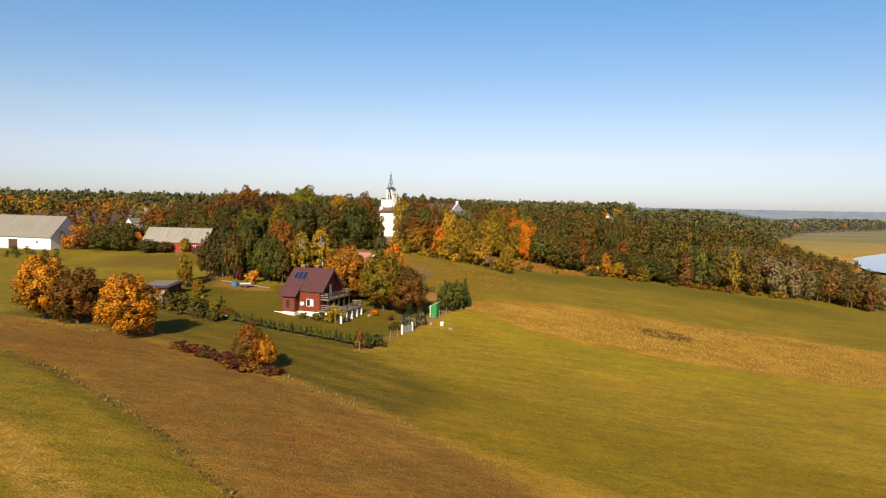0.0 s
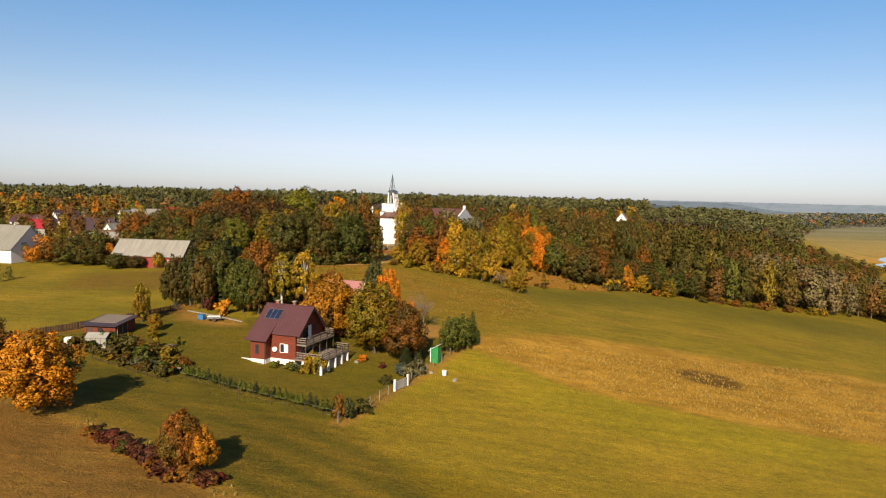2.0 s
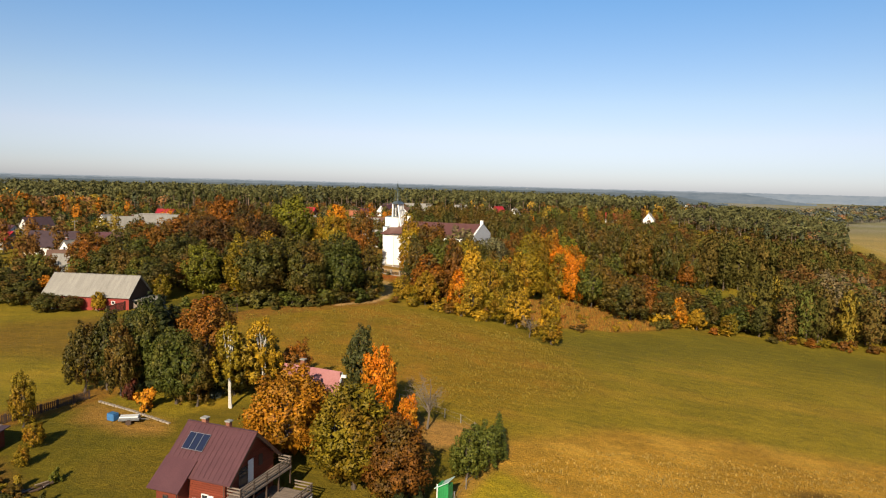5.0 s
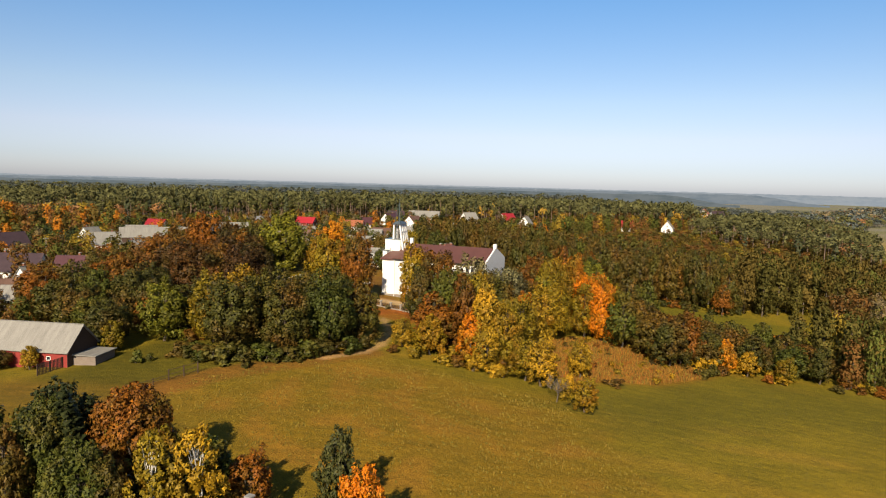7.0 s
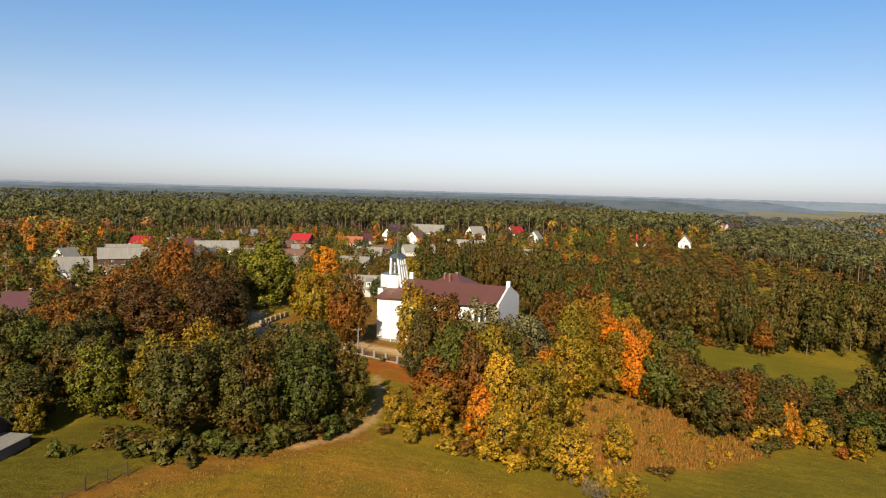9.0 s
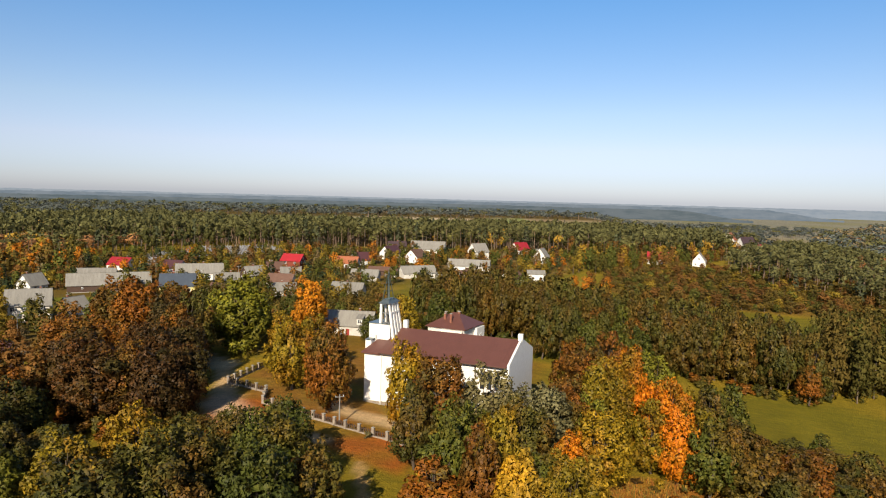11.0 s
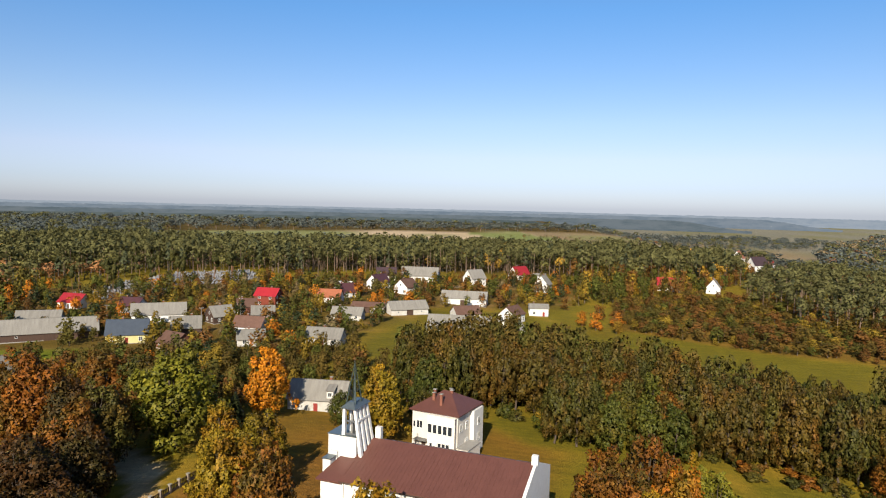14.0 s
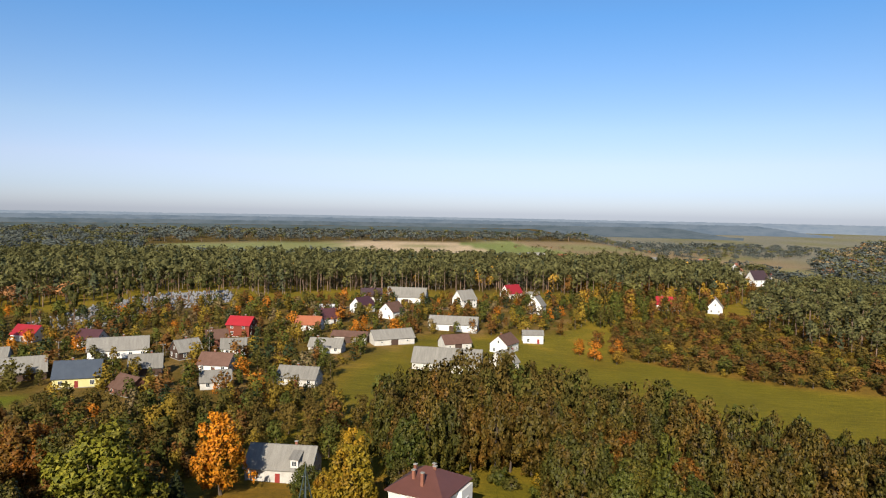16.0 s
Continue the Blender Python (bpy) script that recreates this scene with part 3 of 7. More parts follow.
def grow(a, b, h, k=1.14):
    """Steps from a outward to b, each wider than the last."""
    out, s = [], 1 if b > a else -1
    while (b - a) * s > h:
        a, h = a + s * h, h * k
        out.append(a)
    return out + [b]


gx = sorted(grow(-90, -4800, 1.5)) + steps(-90, 90, 1.0) + [90] + grow(90, 4800, 1.5)
gy = sorted(grow(30, -400, 2.0)) + steps(30, 262, 1.0) + steps(262, 620, 3.0) + [620] + grow(620, 4600, 4.0)
GX, GY = (v.ravel() for v in np.meshgrid(gx, gy))
GZ = land(GX, GY)
fine = (np.abs(GX) < 100) & (GY < 300)
GZ = GZ + np.where(fine, 0.22 * (lumps(GX, GY, 7, 2.9) - 0.5) + 0.10 * (lumps(GX, GY, 2.2, 6.6) - 0.5), 0)
pl = area(PLOUGH, GX, GY, 0.8)
GZ = GZ + pl * 0.07 * np.sin((0.49 * GX + 0.87 * GY) * 2.1) - 0.25 * (1 - ease(0.4, 1.6, near(FURROW, GX, GY)))
GZ = GZ - 2.0 * (1 - ease(24, 46, near(RIVER, GX, GY)))
nx, ny = len(gx), len(gy)
idx = np.arange(nx * ny).reshape(ny, nx)
quads = np.stack([idx[:-1, :-1], idx[:-1, 1:], idx[1:, 1:], idx[1:, :-1]], -1).reshape(-1, 4)

n = Nodes("grass_and_fields")
att = n.add("Attribute")
att.attribute_name = "cover"
f1, f2, f3 = n.noise(0.9, 6, 0.65), n.noise(5.0, 4, 0.7), n.noise(0.55, 5, 0.6, stretch=(0.25, 1.3, 1.0))
col = n.mix(1.0, att.outputs["Color"], n.ramp(f1, [(0.25, (0.74, 0.76, 0.74)), (0.5, (1, 1, 1)), (0.78, (1.22, 1.18, 1.14))]), "MULTIPLY")
col = n.mix(1.0, col, n.ramp(f2, [(0.32, (0.66, 0.68, 0.66)), (0.68, (1.32, 1.29, 1.26))]), "MULTIPLY")
col = n.mix(1.0, col, n.ramp(f3, [(0.3, (0.78, 0.82, 0.8)), (0.7, (1.22, 1.16, 1.1))]), "MULTIPLY")
n.bump(n.maths("ADD", f2, n.maths("MULTIPLY", f1, 1.5)), 0.7, 0.25)
EARTH = n.done(col, 0.95, 0.0, 0.1)
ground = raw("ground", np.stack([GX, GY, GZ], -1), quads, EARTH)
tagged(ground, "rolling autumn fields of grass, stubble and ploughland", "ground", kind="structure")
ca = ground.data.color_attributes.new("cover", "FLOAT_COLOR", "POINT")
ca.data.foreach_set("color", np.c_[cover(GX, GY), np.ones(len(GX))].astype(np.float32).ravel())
ground.data.polygons.foreach_set("use_smooth", np.ones(len(quads), bool))

# the river: a flat ribbon of water in its bed
rv, rf = [], []
for i, (x, y) in enumerate(RIVER):
    a, b = RIVER[max(0, i - 1)], RIVER[min(len(RIVER) - 1, i + 1)]
    d = Vector((b[0] - a[0], b[1] - a[1])).normalized()
    w = 21 + 4 * math.sin(i * 2.1)
    rv += [(x - d.y * w, y + d.x * w, -8.9), (x + d.y * w, y - d.x * w, -8.9)]
    if i:
        rf.append((2 * i - 2, 2 * i - 1, 2 * i + 1, 2 * i))
tagged(raw("water", rv, rf, WATER), "calm blue river in the reedy plain", "water", kind="structure")

# wooded land at the edge of sight: glowing strips, ridge behind ridge, haze painted in
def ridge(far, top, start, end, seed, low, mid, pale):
    bn = Nodes("glowing_hazy_ridge")
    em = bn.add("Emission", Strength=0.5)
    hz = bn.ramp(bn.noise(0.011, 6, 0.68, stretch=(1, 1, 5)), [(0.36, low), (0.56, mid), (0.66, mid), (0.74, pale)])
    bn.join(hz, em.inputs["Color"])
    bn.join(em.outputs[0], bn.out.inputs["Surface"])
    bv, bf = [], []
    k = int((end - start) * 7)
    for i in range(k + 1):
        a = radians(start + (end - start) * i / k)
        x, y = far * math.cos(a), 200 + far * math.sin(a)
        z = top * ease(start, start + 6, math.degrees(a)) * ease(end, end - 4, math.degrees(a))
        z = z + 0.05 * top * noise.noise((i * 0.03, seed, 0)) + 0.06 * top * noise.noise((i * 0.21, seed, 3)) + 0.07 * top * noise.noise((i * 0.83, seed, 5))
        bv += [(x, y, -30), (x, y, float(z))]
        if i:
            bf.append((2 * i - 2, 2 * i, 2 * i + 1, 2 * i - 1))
    return tagged(raw("backdrop", bv, bf, bn.m), "glowing wooded backdrop with blue haze painted in", "backdrop", kind="structure")


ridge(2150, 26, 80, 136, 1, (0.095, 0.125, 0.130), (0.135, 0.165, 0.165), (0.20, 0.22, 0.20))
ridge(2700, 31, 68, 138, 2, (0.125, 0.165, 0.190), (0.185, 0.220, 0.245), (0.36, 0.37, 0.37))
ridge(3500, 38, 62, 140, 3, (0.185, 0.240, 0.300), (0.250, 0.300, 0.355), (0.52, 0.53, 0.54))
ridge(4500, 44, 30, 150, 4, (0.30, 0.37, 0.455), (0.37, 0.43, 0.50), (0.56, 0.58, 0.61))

# ---- trees ----
def clumps(points, normals, size, rng, long=1.25, jitter=0.55, round_=0.68):
    """Three-cornered leaf clumps at the points: places, faces and the crown's rounded normals."""
    k = len(points)
    nn = normals + rng.normal(0, jitter, (k, 3))
    nn /= np.linalg.norm(nn, axis=1, keepdims=True)
    u = np.cross(nn, rng.normal(0, 1, (k, 3)))
    u /= np.linalg.norm(u, axis=1, keepdims=True)
    v = np.cross(nn, u)
    s = (size * rng.uniform(0.6, 1.4, k))[:, None]
    a, b, c = points - u * s * 0.5 - v * s * long * 0.4, points + u * s * 0.5 - v * s * long * 0.4, points + v * s * long * 0.6
    soft = normals * round_ + nn * (1.14 - round_)
    soft /= np.linalg.norm(soft, axis=1, keepdims=True)
    return np.stack([a, b, c], 1).reshape(-1, 3), np.arange(3 * k).reshape(-1, 3), np.repeat(soft, 3, 0)


def core(centre, half, rng, k=90, size=1.1):
    """The dense inside of a crown: large clumps that stop the light."""
    d = rng.normal(0, 1, (k, 3))
    d /= np.linalg.norm(d, axis=1, keepdims=True)
    return clumps(d * rng.uniform(0.75, 1.0, (k, 1)) * half + centre, d, size, rng)


def joined(*sets):
    """Several lots of places, faces and normals as one."""
    V, Fs, N, k = [], [], [], 0
    for v, f, n in sets:
        V.append(v)
        Fs.append(f + k)
        N.append(n)
        k += len(v)
    return np.concatenate(V), np.concatenate(Fs), np.concatenate(N)


def blob_points(centres, radii, k, rng, deep=0.72, flat=1.0):
    """Points in the outer shells of overlapping balls, none deep inside another ball."""
    ps, ns = [], []
    middle = centres.mean(0)
    while len(ps) < k:
        m = 2 * k
        i = rng.choice(len(radii), m, p=radii ** 2 / (radii ** 2).sum())
        d = rng.normal(0, 1, (m, 3))
        d[:, 2] += 0.25
        d /= np.linalg.norm(d, axis=1, keepdims=True)
        p = centres[i] + d * (radii[i] * (1 - 0.35 * rng.random(m) ** 1.7))[:, None] * (1, 1, flat)
        far = np.linalg.norm((p[:, None] - centres[None]) / (1, 1, flat), axis=2) / radii[None]
        ok = far.min(1) > deep * rng.uniform(0.75, 1.0, m)
        out = p - middle
        out /= np.linalg.norm(out, axis=1, keepdims=True) + 1e-9
        w = d * 0.8 + out * 0.45
        ps += list(p[ok])
        ns += list((w / np.linalg.norm(w, axis=1, keepdims=True))[ok])
    return np.array(ps[:k]), np.array(ns[:k])


def limbs(bm, rng, H, base, ends, r):
    """A bent trunk and limbs towards the ends."""
    top = Vector((rng.normal(0, 0.03 * H), rng.normal(0, 0.03 * H), 0.8 * H))
    mid = Vector((rng.normal(0, 0.02 * H), rng.normal(0, 0.02 * H), base * H))
    rod(bm, (0, 0, -0.3), mid, r * 1.15, r * 0.8, 6)
    rod(bm, mid, top, r * 0.8, r * 0.2, 5)
    for e in ends:
        k = rng.uniform(0.05, 0.6)
        s = mid.lerp(top, k)
        j = s.lerp(Vector(e), 0.55) + Vector((0, 0, 0.03 * H))
        rod(bm, s, j, r * 0.4 * (1 - 0.5 * k), r * 0.2, 4)
        rod(bm, j, e, r * 0.2, r * 0.04, 3)
    return bm


def broadleaf(seed, H=10.0, R=4.0, base=0.06, balls=30, k=5000, size=0.32, slim=0.0, bark=None, full=0.5, gaps=0.54):
    """A leafy tree: trunk with limbs, and a crown of many small leaf clumps in lumps."""
    rng = np.random.default_rng(seed)
    tree = new("tree")
    mid, half = H * (base + 1) / 2, H * (1 - base) / 2
    i = np.arange(balls) + 0.5                          # limbs' ends spread evenly over the crown, then shaken
    lat, lon = np.arccos(1 - 2 * i / balls), 2.399963 * i
    d = np.stack([np.cos(lon) * np.sin(lat), np.sin(lon) * np.sin(lat), np.cos(lat)], -1) + rng.normal(0, 0.13, (balls, 3))
    d /= np.linalg.norm(d, axis=1, keepdims=True)
    swell = np.array([0.86 + 0.30 * noise.noise((q[0] * 1.6 + seed, q[1] * 1.6, q[2] * 1.6)) for q in d])
    rad = rng.uniform(0.10, 0.20, balls) * R
    c = d * (swell * rng.uniform(0.72, 0.98, balls))[:, None]
    thin = (1 - slim * np.clip(c[:, 2], -0.6, 1) * 0.55) * (1 + full * np.clip(-c[:, 2], 0, 1))
    c[:, 0] *= R * thin
    c[:, 1] *= R * thin
    c[:, 2] = mid + c[:, 2] * half
    c[:, 2] = np.clip(c[:, 2], H * base + rad * 0.6, H - rad * 0.6)
    p, nn = blob_points(c, rad, k, rng, 0.35, 1.35)
    p = p + rng.normal(0, 0.022 * R, p.shape)
    p[:, 2] = np.maximum(p[:, 2], 0.1)
    inner = core((0, 0, mid - 0.06 * H), (R * gaps, R * gaps, half * (gaps + 0.08)), rng, 200, 0.17 * R)
    part("trunk", limbs(bmesh.new(), rng, H, max(base, 0.12), [tuple(x) for x in c[:11]], 0.022 * H), bark or BARK, tree)
    v, f, sn = joined(clumps(p, nn, size, rng), inner)
    crown = raw("crown", v, f, LEAF["G"], tree, sn)
    crown.material_slots[0].link = "OBJECT"
    return tree


def spruce(seed, H=10.0, R=2.4, k=3400, size=0.30, top=0.02):
    """A conical conifer in drooping tiers."""
    rng = np.random.default_rng(seed)
    tree = new("conifer")
    h = (1 - np.sqrt(rng.random(k)) * 0.95) * 0.95 + 0.04
    tiers = 16
    tier = (h * tiers).astype(int)
    arms = 9
    a = (rng.integers(0, arms, k) + 0.45 * rng.normal(0, 1, k) * 0.35) * 2 * math.pi / arms + tier * 0.7
    out = rng.random(k) ** 0.6
    reach = R * (1 - h) ** 0.85 * (0.85 + 0.3 * rng.random(k)) + R * top
    z = (tier + 0.5) / tiers * H - out * reach * 0.28 + rng.normal(0, 0.12, k)
    p = np.stack([np.cos(a) * reach * out, np.sin(a) * reach * out, np.clip(z, 0.35, H)], -1)
    nn = np.stack([np.cos(a) * 0.5, np.sin(a) * 0.5, np.ones(k)], -1)
    nn /= np.linalg.norm(nn, axis=1, keepdims=True)
    v, f, sn = clumps(p, nn, size, rng, long=1.9, jitter=0.35)
    bm = bmesh.new()
    rod(bm, (0, 0, -0.3), (0, 0, 0.97 * H), 0.016 * H, 0.01, 7)
    part("trunk", bm, BARK, tree)
    crown = raw("crown", v, f, LEAF["S"], tree, sn)
    crown.material_slots[0].link = "OBJECT"
    return tree


def pine(seed, H=10.0, R=2.2, k=1400, size=0.4):
    """A pine: a long bare trunk with a ragged crown on top."""
    rng = np.random.default_rng(seed)
    tree = new("pine")
    c = np.stack([rng.uniform(-1, 1, 8) * R * 0.6, rng.uniform(-1, 1, 8) * R * 0.6, rng.uniform(0.58, 0.93, 8) * H], -1)
    p, nn = blob_points(c, rng.uniform(0.3, 0.5, 8) * R, k, rng, 0.6, 0.7)
    v, f, sn = clumps(p, nn, size, rng)
    part("trunk", limbs(bmesh.new(), rng, H, 0.5, [tuple(x) for x in c], 0.014 * H), PINE_BARK, tree)
    crown = raw("crown", v, f, LEAF["P"], tree, sn)
    crown.material_slots[0].link = "OBJECT"
    return tree


def bare(seed, H=8.0, R=3.0, n=26):
    """A leafless tree: trunk, limbs and many thin twigs."""
    rng = np.random.default_rng(seed)
    tree = new("bare_tree")
    ends = []
    for i in range(n):
        a, e = rng.uniform(0, 2 * math.pi), rng.uniform(0.35, 1.0)
        r = R * math.sin(e * 2.6) ** 0.8
        ends.append((math.cos(a) * r, math.sin(a) * r, H * (0.3 + 0.7 * e)))
    part("trunk", limbs(bmesh.new(), rng, H, 0.25, ends, 0.02 * H), TWIG, tree)
    bm = bmesh.new()
    for e in ends:
        for _ in range(9):
            d = Vector(rng.normal(0, 1, 3)).normalized() * rng.uniform(0.5, 1.3)
            s = Vector(e) * rng.uniform(0.75, 1.0)
            rod(bm, s, s + d + Vector((0, 0, 0.35)), 0.022, 0.006, 3)
    tagged(part("crown", bm, TWIG, tree, "bare grey twigs"), kind="stuff")
    return tree


def shrub(seed, k=640, size=0.135):
    """A low bush a metre high and about as wide, with thin stems."""
    rng = np.random.default_rng(seed)
    b = new("shrub")
    c = np.stack([rng.normal(0, 0.22, 24), rng.normal(0, 0.22, 24), rng.uniform(0.1, 0.9, 24)], -1)
    c[:, :2] *= 1.2 - 0.6 * c[:, 2:]
    p, nn = blob_points(c, rng.uniform(0.09, 0.17, 24), k, rng, 0.4, 1.3)
    p[:, 2] = np.maximum(p[:, 2], 0.04)
    v, f, sn = clumps(p, nn, size, rng)
    bm = bmesh.new()
    for q in c[:8]:
        rod(bm, (q[0] * 0.2, q[1] * 0.2, -0.08), tuple(q), 0.02, 0.008, 4)
    part("woody_base", bm, TWIG, b)
    crown = raw("foliage", v, f, LEAF["G"], b, sn)
    crown.material_slots[0].link = "OBJECT"
    return b


# one of each build, kept as the first of its kind; the rest are copies
BUILDS = {
    "dome": [broadleaf(14 + i, base=0.0, balls=130, k=11500, size=0.225, gaps=0.66) for i in range(3)],
    "round": [broadleaf(101 + i, base=0.0, balls=100 + 8 * i, k=7000, size=0.265, gaps=0.62) for i in range(4)],
    "tall": [broadleaf(21 + i, R=3.2, base=0.0, balls=90, k=4800, size=0.265, slim=0.3 + 0.2 * i, gaps=0.58) for i in range(3)],
    "wood": [broadleaf(31 + i, R=3.4, base=0.02, k=4000, size=0.31, balls=80 + 3 * i, slim=0.5 + 0.12 * i, gaps=0.58) for i in range(6)],
    "birch": [broadleaf(41 + i, R=2.2, base=0.2, k=2400, size=0.24, slim=0.7, balls=60, bark=BIRCH_BARK, gaps=0.25) for i in range(2)],
    "spruce": [spruce(51), spruce(52, R=2.1), spruce(53, R=2.8)],
    "pine": [pine(61), pine(62, R=2.6), pine(63, R=1.9)],
    "thuja": [spruce(71, R=1.7, k=2600, size=0.24, top=0.12), spruce(72, R=1.9, k=2600, size=0.24, top=0.1)],
    "hedge": [spruce(75, H=1.0, R=0.34, k=620, size=0.075, top=0.22), spruce(76, H=1.0, R=0.30, k=620, size=0.075, top=0.25)],
    "bare": [bare(81), bare(82)],
    "shrub": [shrub(91), shrub(92), shrub(93, k=560)],
}
WIDTH = {"dome": 4.0, "round": 4.0, "tall": 3.2, "wood": 3.4, "birch": 2.2, "spruce": 2.4, "pine": 2.2, "thuja": 1.8, "bare": 3.0, "shrub": 0.55, "hedge": 0.32}
HIGH = {"bare": 8.0, "shrub": 1.0, "hedge": 1.0}
LOOKS = {
    "O": ("tree with dense orange-gold autumn leaves", "tree"), "F": ("tree with fiery orange-red autumn leaves", "tree"),
    "Y": ("tree with golden yellow autumn leaves", "tree"), "M": ("tree with leaves turning from green to yellow", "tree"),
    "G": ("tree with full dark green leaves", "tree"), "L": ("tree with fresh light green leaves", "tree"),
    "K": ("large tree with withered dark brown leaves", "tree"),
    "B": ("tree with russet brown autumn leaves", "tree"), "D": ("tree with dull green-brown leaves in the wood", "tree"),
    "E": ("tree with olive-brown leaves in the wood", "tree"),
    "W": ("willow with silvery grey-green leaves", "tree"), "R": ("bush with deep crimson leaves", "shrub"),
    "S": ("dark green spruce with drooping tiers", "conifer"), "P": ("tall pine with bare reddish trunk", "pine"),
    "T": ("dense bright green thuja by the fence", "conifer"), "C": ("blue-grey spruce in the garden", "conifer"),
    "X": ("leafless grey tree with thin twigs", "tree"),
}
used = set()
prng = np.random.default_rng(7)


def plant(build, look_key, x, y, h, r, group="", label="", sink=0.0):
    """Sets one tree or bush on the ground: a copy of a build, sized, turned and given its leaves."""
    i = int(prng.integers(len(BUILDS[build])))
    src = BUILDS[build][i]
    s, sz = r / WIDTH[build], h / HIGH.get(build, 10.0)
    m = pose(x, y, at(x, y) - sink, prng.normal(0, 1.2), prng.normal(0, 1.2), prng.uniform(0, 360)) @ Matrix.Diagonal((s, s * prng.uniform(0.9, 1.1), sz, 1))
    if (build, i) in used:
        ob = copy_thing(src, m @ Matrix.Diagonal((*(1 / v for v in src.scale), 1)))
    else:
        used.add((build, i))
        ob = src
        ob.matrix_basis = m
    for ch in ob.children:
        if ch.name.split(".")[0] in ("crown", "foliage") and look_key in LEAF:
            ch.material_slots[0].link = "OBJECT"
            ch.material_slots[0].material = LEAF[look_key]
    text, cat = LOOKS[look_key]
    if build == "shrub":
        text, cat = text.replace("tree with", "low bush with"), "shrub"
    if build == "birch":
        text, cat = "slender white-barked birch with yellow autumn leaves", "birch"
    return tagged(ob, label or text, cat, group)

# ---- the wooden house in the garden ----
def wooden_house():
    h = thing("wooden_house", -20.83, 117.9, 10.1, -18.5, "red-brown wooden house with plum metal roof and timber deck", "house")
    L, W, base, top, rise = 6.6, 7.6, 0.95, 4.75, 3.3
    cx, cy = -L / 2, W / 2
    part("plinth", boxes((-L, 0, 0, W, -1.2, base)), WHITE, h, "whitewashed plinth")
    wall = part("wall", gable_walls(L - 0.04, W - 0.04, top - base, rise, cx, cy, base), REDBOARD, h)
    for i in range(17):                                  # board courses proud of the wall
        z = base + 0.06 + i * 0.225
        part("board", boxes((-L, 0.0, -0.035, 0.005, z, z + 0.20)), REDBOARD, wall)
    for i in range(22):
        z = base + 0.06 + i * 0.225
        inset = max(0.0, (z - top) / rise * W / 2)
        if W / 2 - inset > 0.9 and not 3.3 < z < 3.6:
            part("board", boxes((-0.005, 0.035, inset + 0.3, W - inset - 0.3, z, z + 0.20)), REDBOARD, wall)
    roof = gable_roof(L, W, top, rise, 0.35, 0.75, 0.12)
    bmesh.ops.translate(roof, verts=roof.verts, vec=(cx, cy, 0))
    r = part("roof", roof, SHINGLE_PURPLE, h, "plum-coloured ribbed metal roof")
    k = rise / (W / 2)
    slope = math.degrees(math.atan(k))
    for i in range(15):                                  # standing ribs of the sheets
        x = -L - 0.65 + i * 0.55
        for side in (0, 1):
            m = Matrix.Translation((x, cy, top + rise + 0.19)) @ pose(0, 0, 0, 0, 0, 180 * side) @ pose(0, 0, 0, slope)
            bm = bmesh.new()
            box(bm, -0.012, 0.012, -(W / 2 + 0.3) / math.cos(radians(slope)), 0, -0.01, 0.008, m)
            part("roof_rib", bm, SHINGLE_PURPLE, r)
    part("ridge_cap", boxes((-L - 0.75, 0.75, cy - 0.12, cy + 0.12, top + rise + 0.13, top + rise + 0.2)), SHINGLE_PURPLE, r)
    # the porch room at the front, under the roof's prolonged slope
    px0, px1, py = -6.6, -4.15, -1.4
    part("porch_plinth", boxes((px0, px1, py, 0, -1.2, base)), WHITE, h)
    pw = shape([(px0, py, base), (px1, py, base), (px1, 0, base), (px0, 0, base), (px0, py, 3.55), (px1, py, 3.55), (px1, 0, 4.6), (px0, 0, 4.6)],
               [(0, 1, 2, 3), (0, 1, 5, 4), (1, 2, 6, 5), (2, 3, 7, 6), (3, 0, 4, 7), (4, 5, 6, 7)])
    part("porch_wall", pw, REDBOARD, h)
    m = Matrix.Translation((0, 0.9, 5.68)) @ pose(0, 0, 0, 38)
    bm = bmesh.new()
    box(bm, px0 - 0.75, px1 + 0.35, -3.45, 0, 0, 0.11, m)
    part("porch_roof", bm, SHINGLE_PURPLE, h)
    window(h, -5.5, py, 1.75, 0.5, 1.25, "-y", 1, DARKWOOD)
    part("drainpipe", rod(bmesh.new(), (px1 - 0.1, py - 0.06, 0), (px1 - 0.1, py - 0.06, 3.4), 0.045), DARKBROWN, h)
    part("drainpipe", rod(bmesh.new(), (-0.1, -0.09, 0.3), (-0.1, -0.09, 4.6), 0.045), DARKBROWN, h)
    w = window(h, -2.2, -0.035, 1.95, 0.7, 1.15, "-y", 1)
    part("shutter", boxes((-1.8, -1.25, -0.12, -0.04, 1.92, 3.12)), WHITEPAINT, h, "white window shutter")
    dish = bmesh.new()
    bmesh.ops.create_uvsphere(dish, u_segments=16, v_segments=8, radius=0.38, matrix=pose(-3.35, -0.28, 2.3, 80, 0, 20) @ Matrix.Diagonal((1, 1, 0.25, 1)))
    part("satellite_dish", dish, WHITEPAINT, h, "round white satellite dish")
    # solar panels on the front slope
    for i in range(3):
        x = -6.2 + i * 0.8
        m = Matrix.Translation((x, 0, 0)) @ Matrix.Translation((0, cy, top + rise + 0.24)) @ pose(0, 0, 0, slope)
        b = bmesh.new()
        box(b, 0, 0.74, -2.95, -1.25, 0, 0.06, m)
        s = part("solar_panel", b, SOLAR, h, "dark blue solar panel in a pale frame")
        f = bmesh.new()
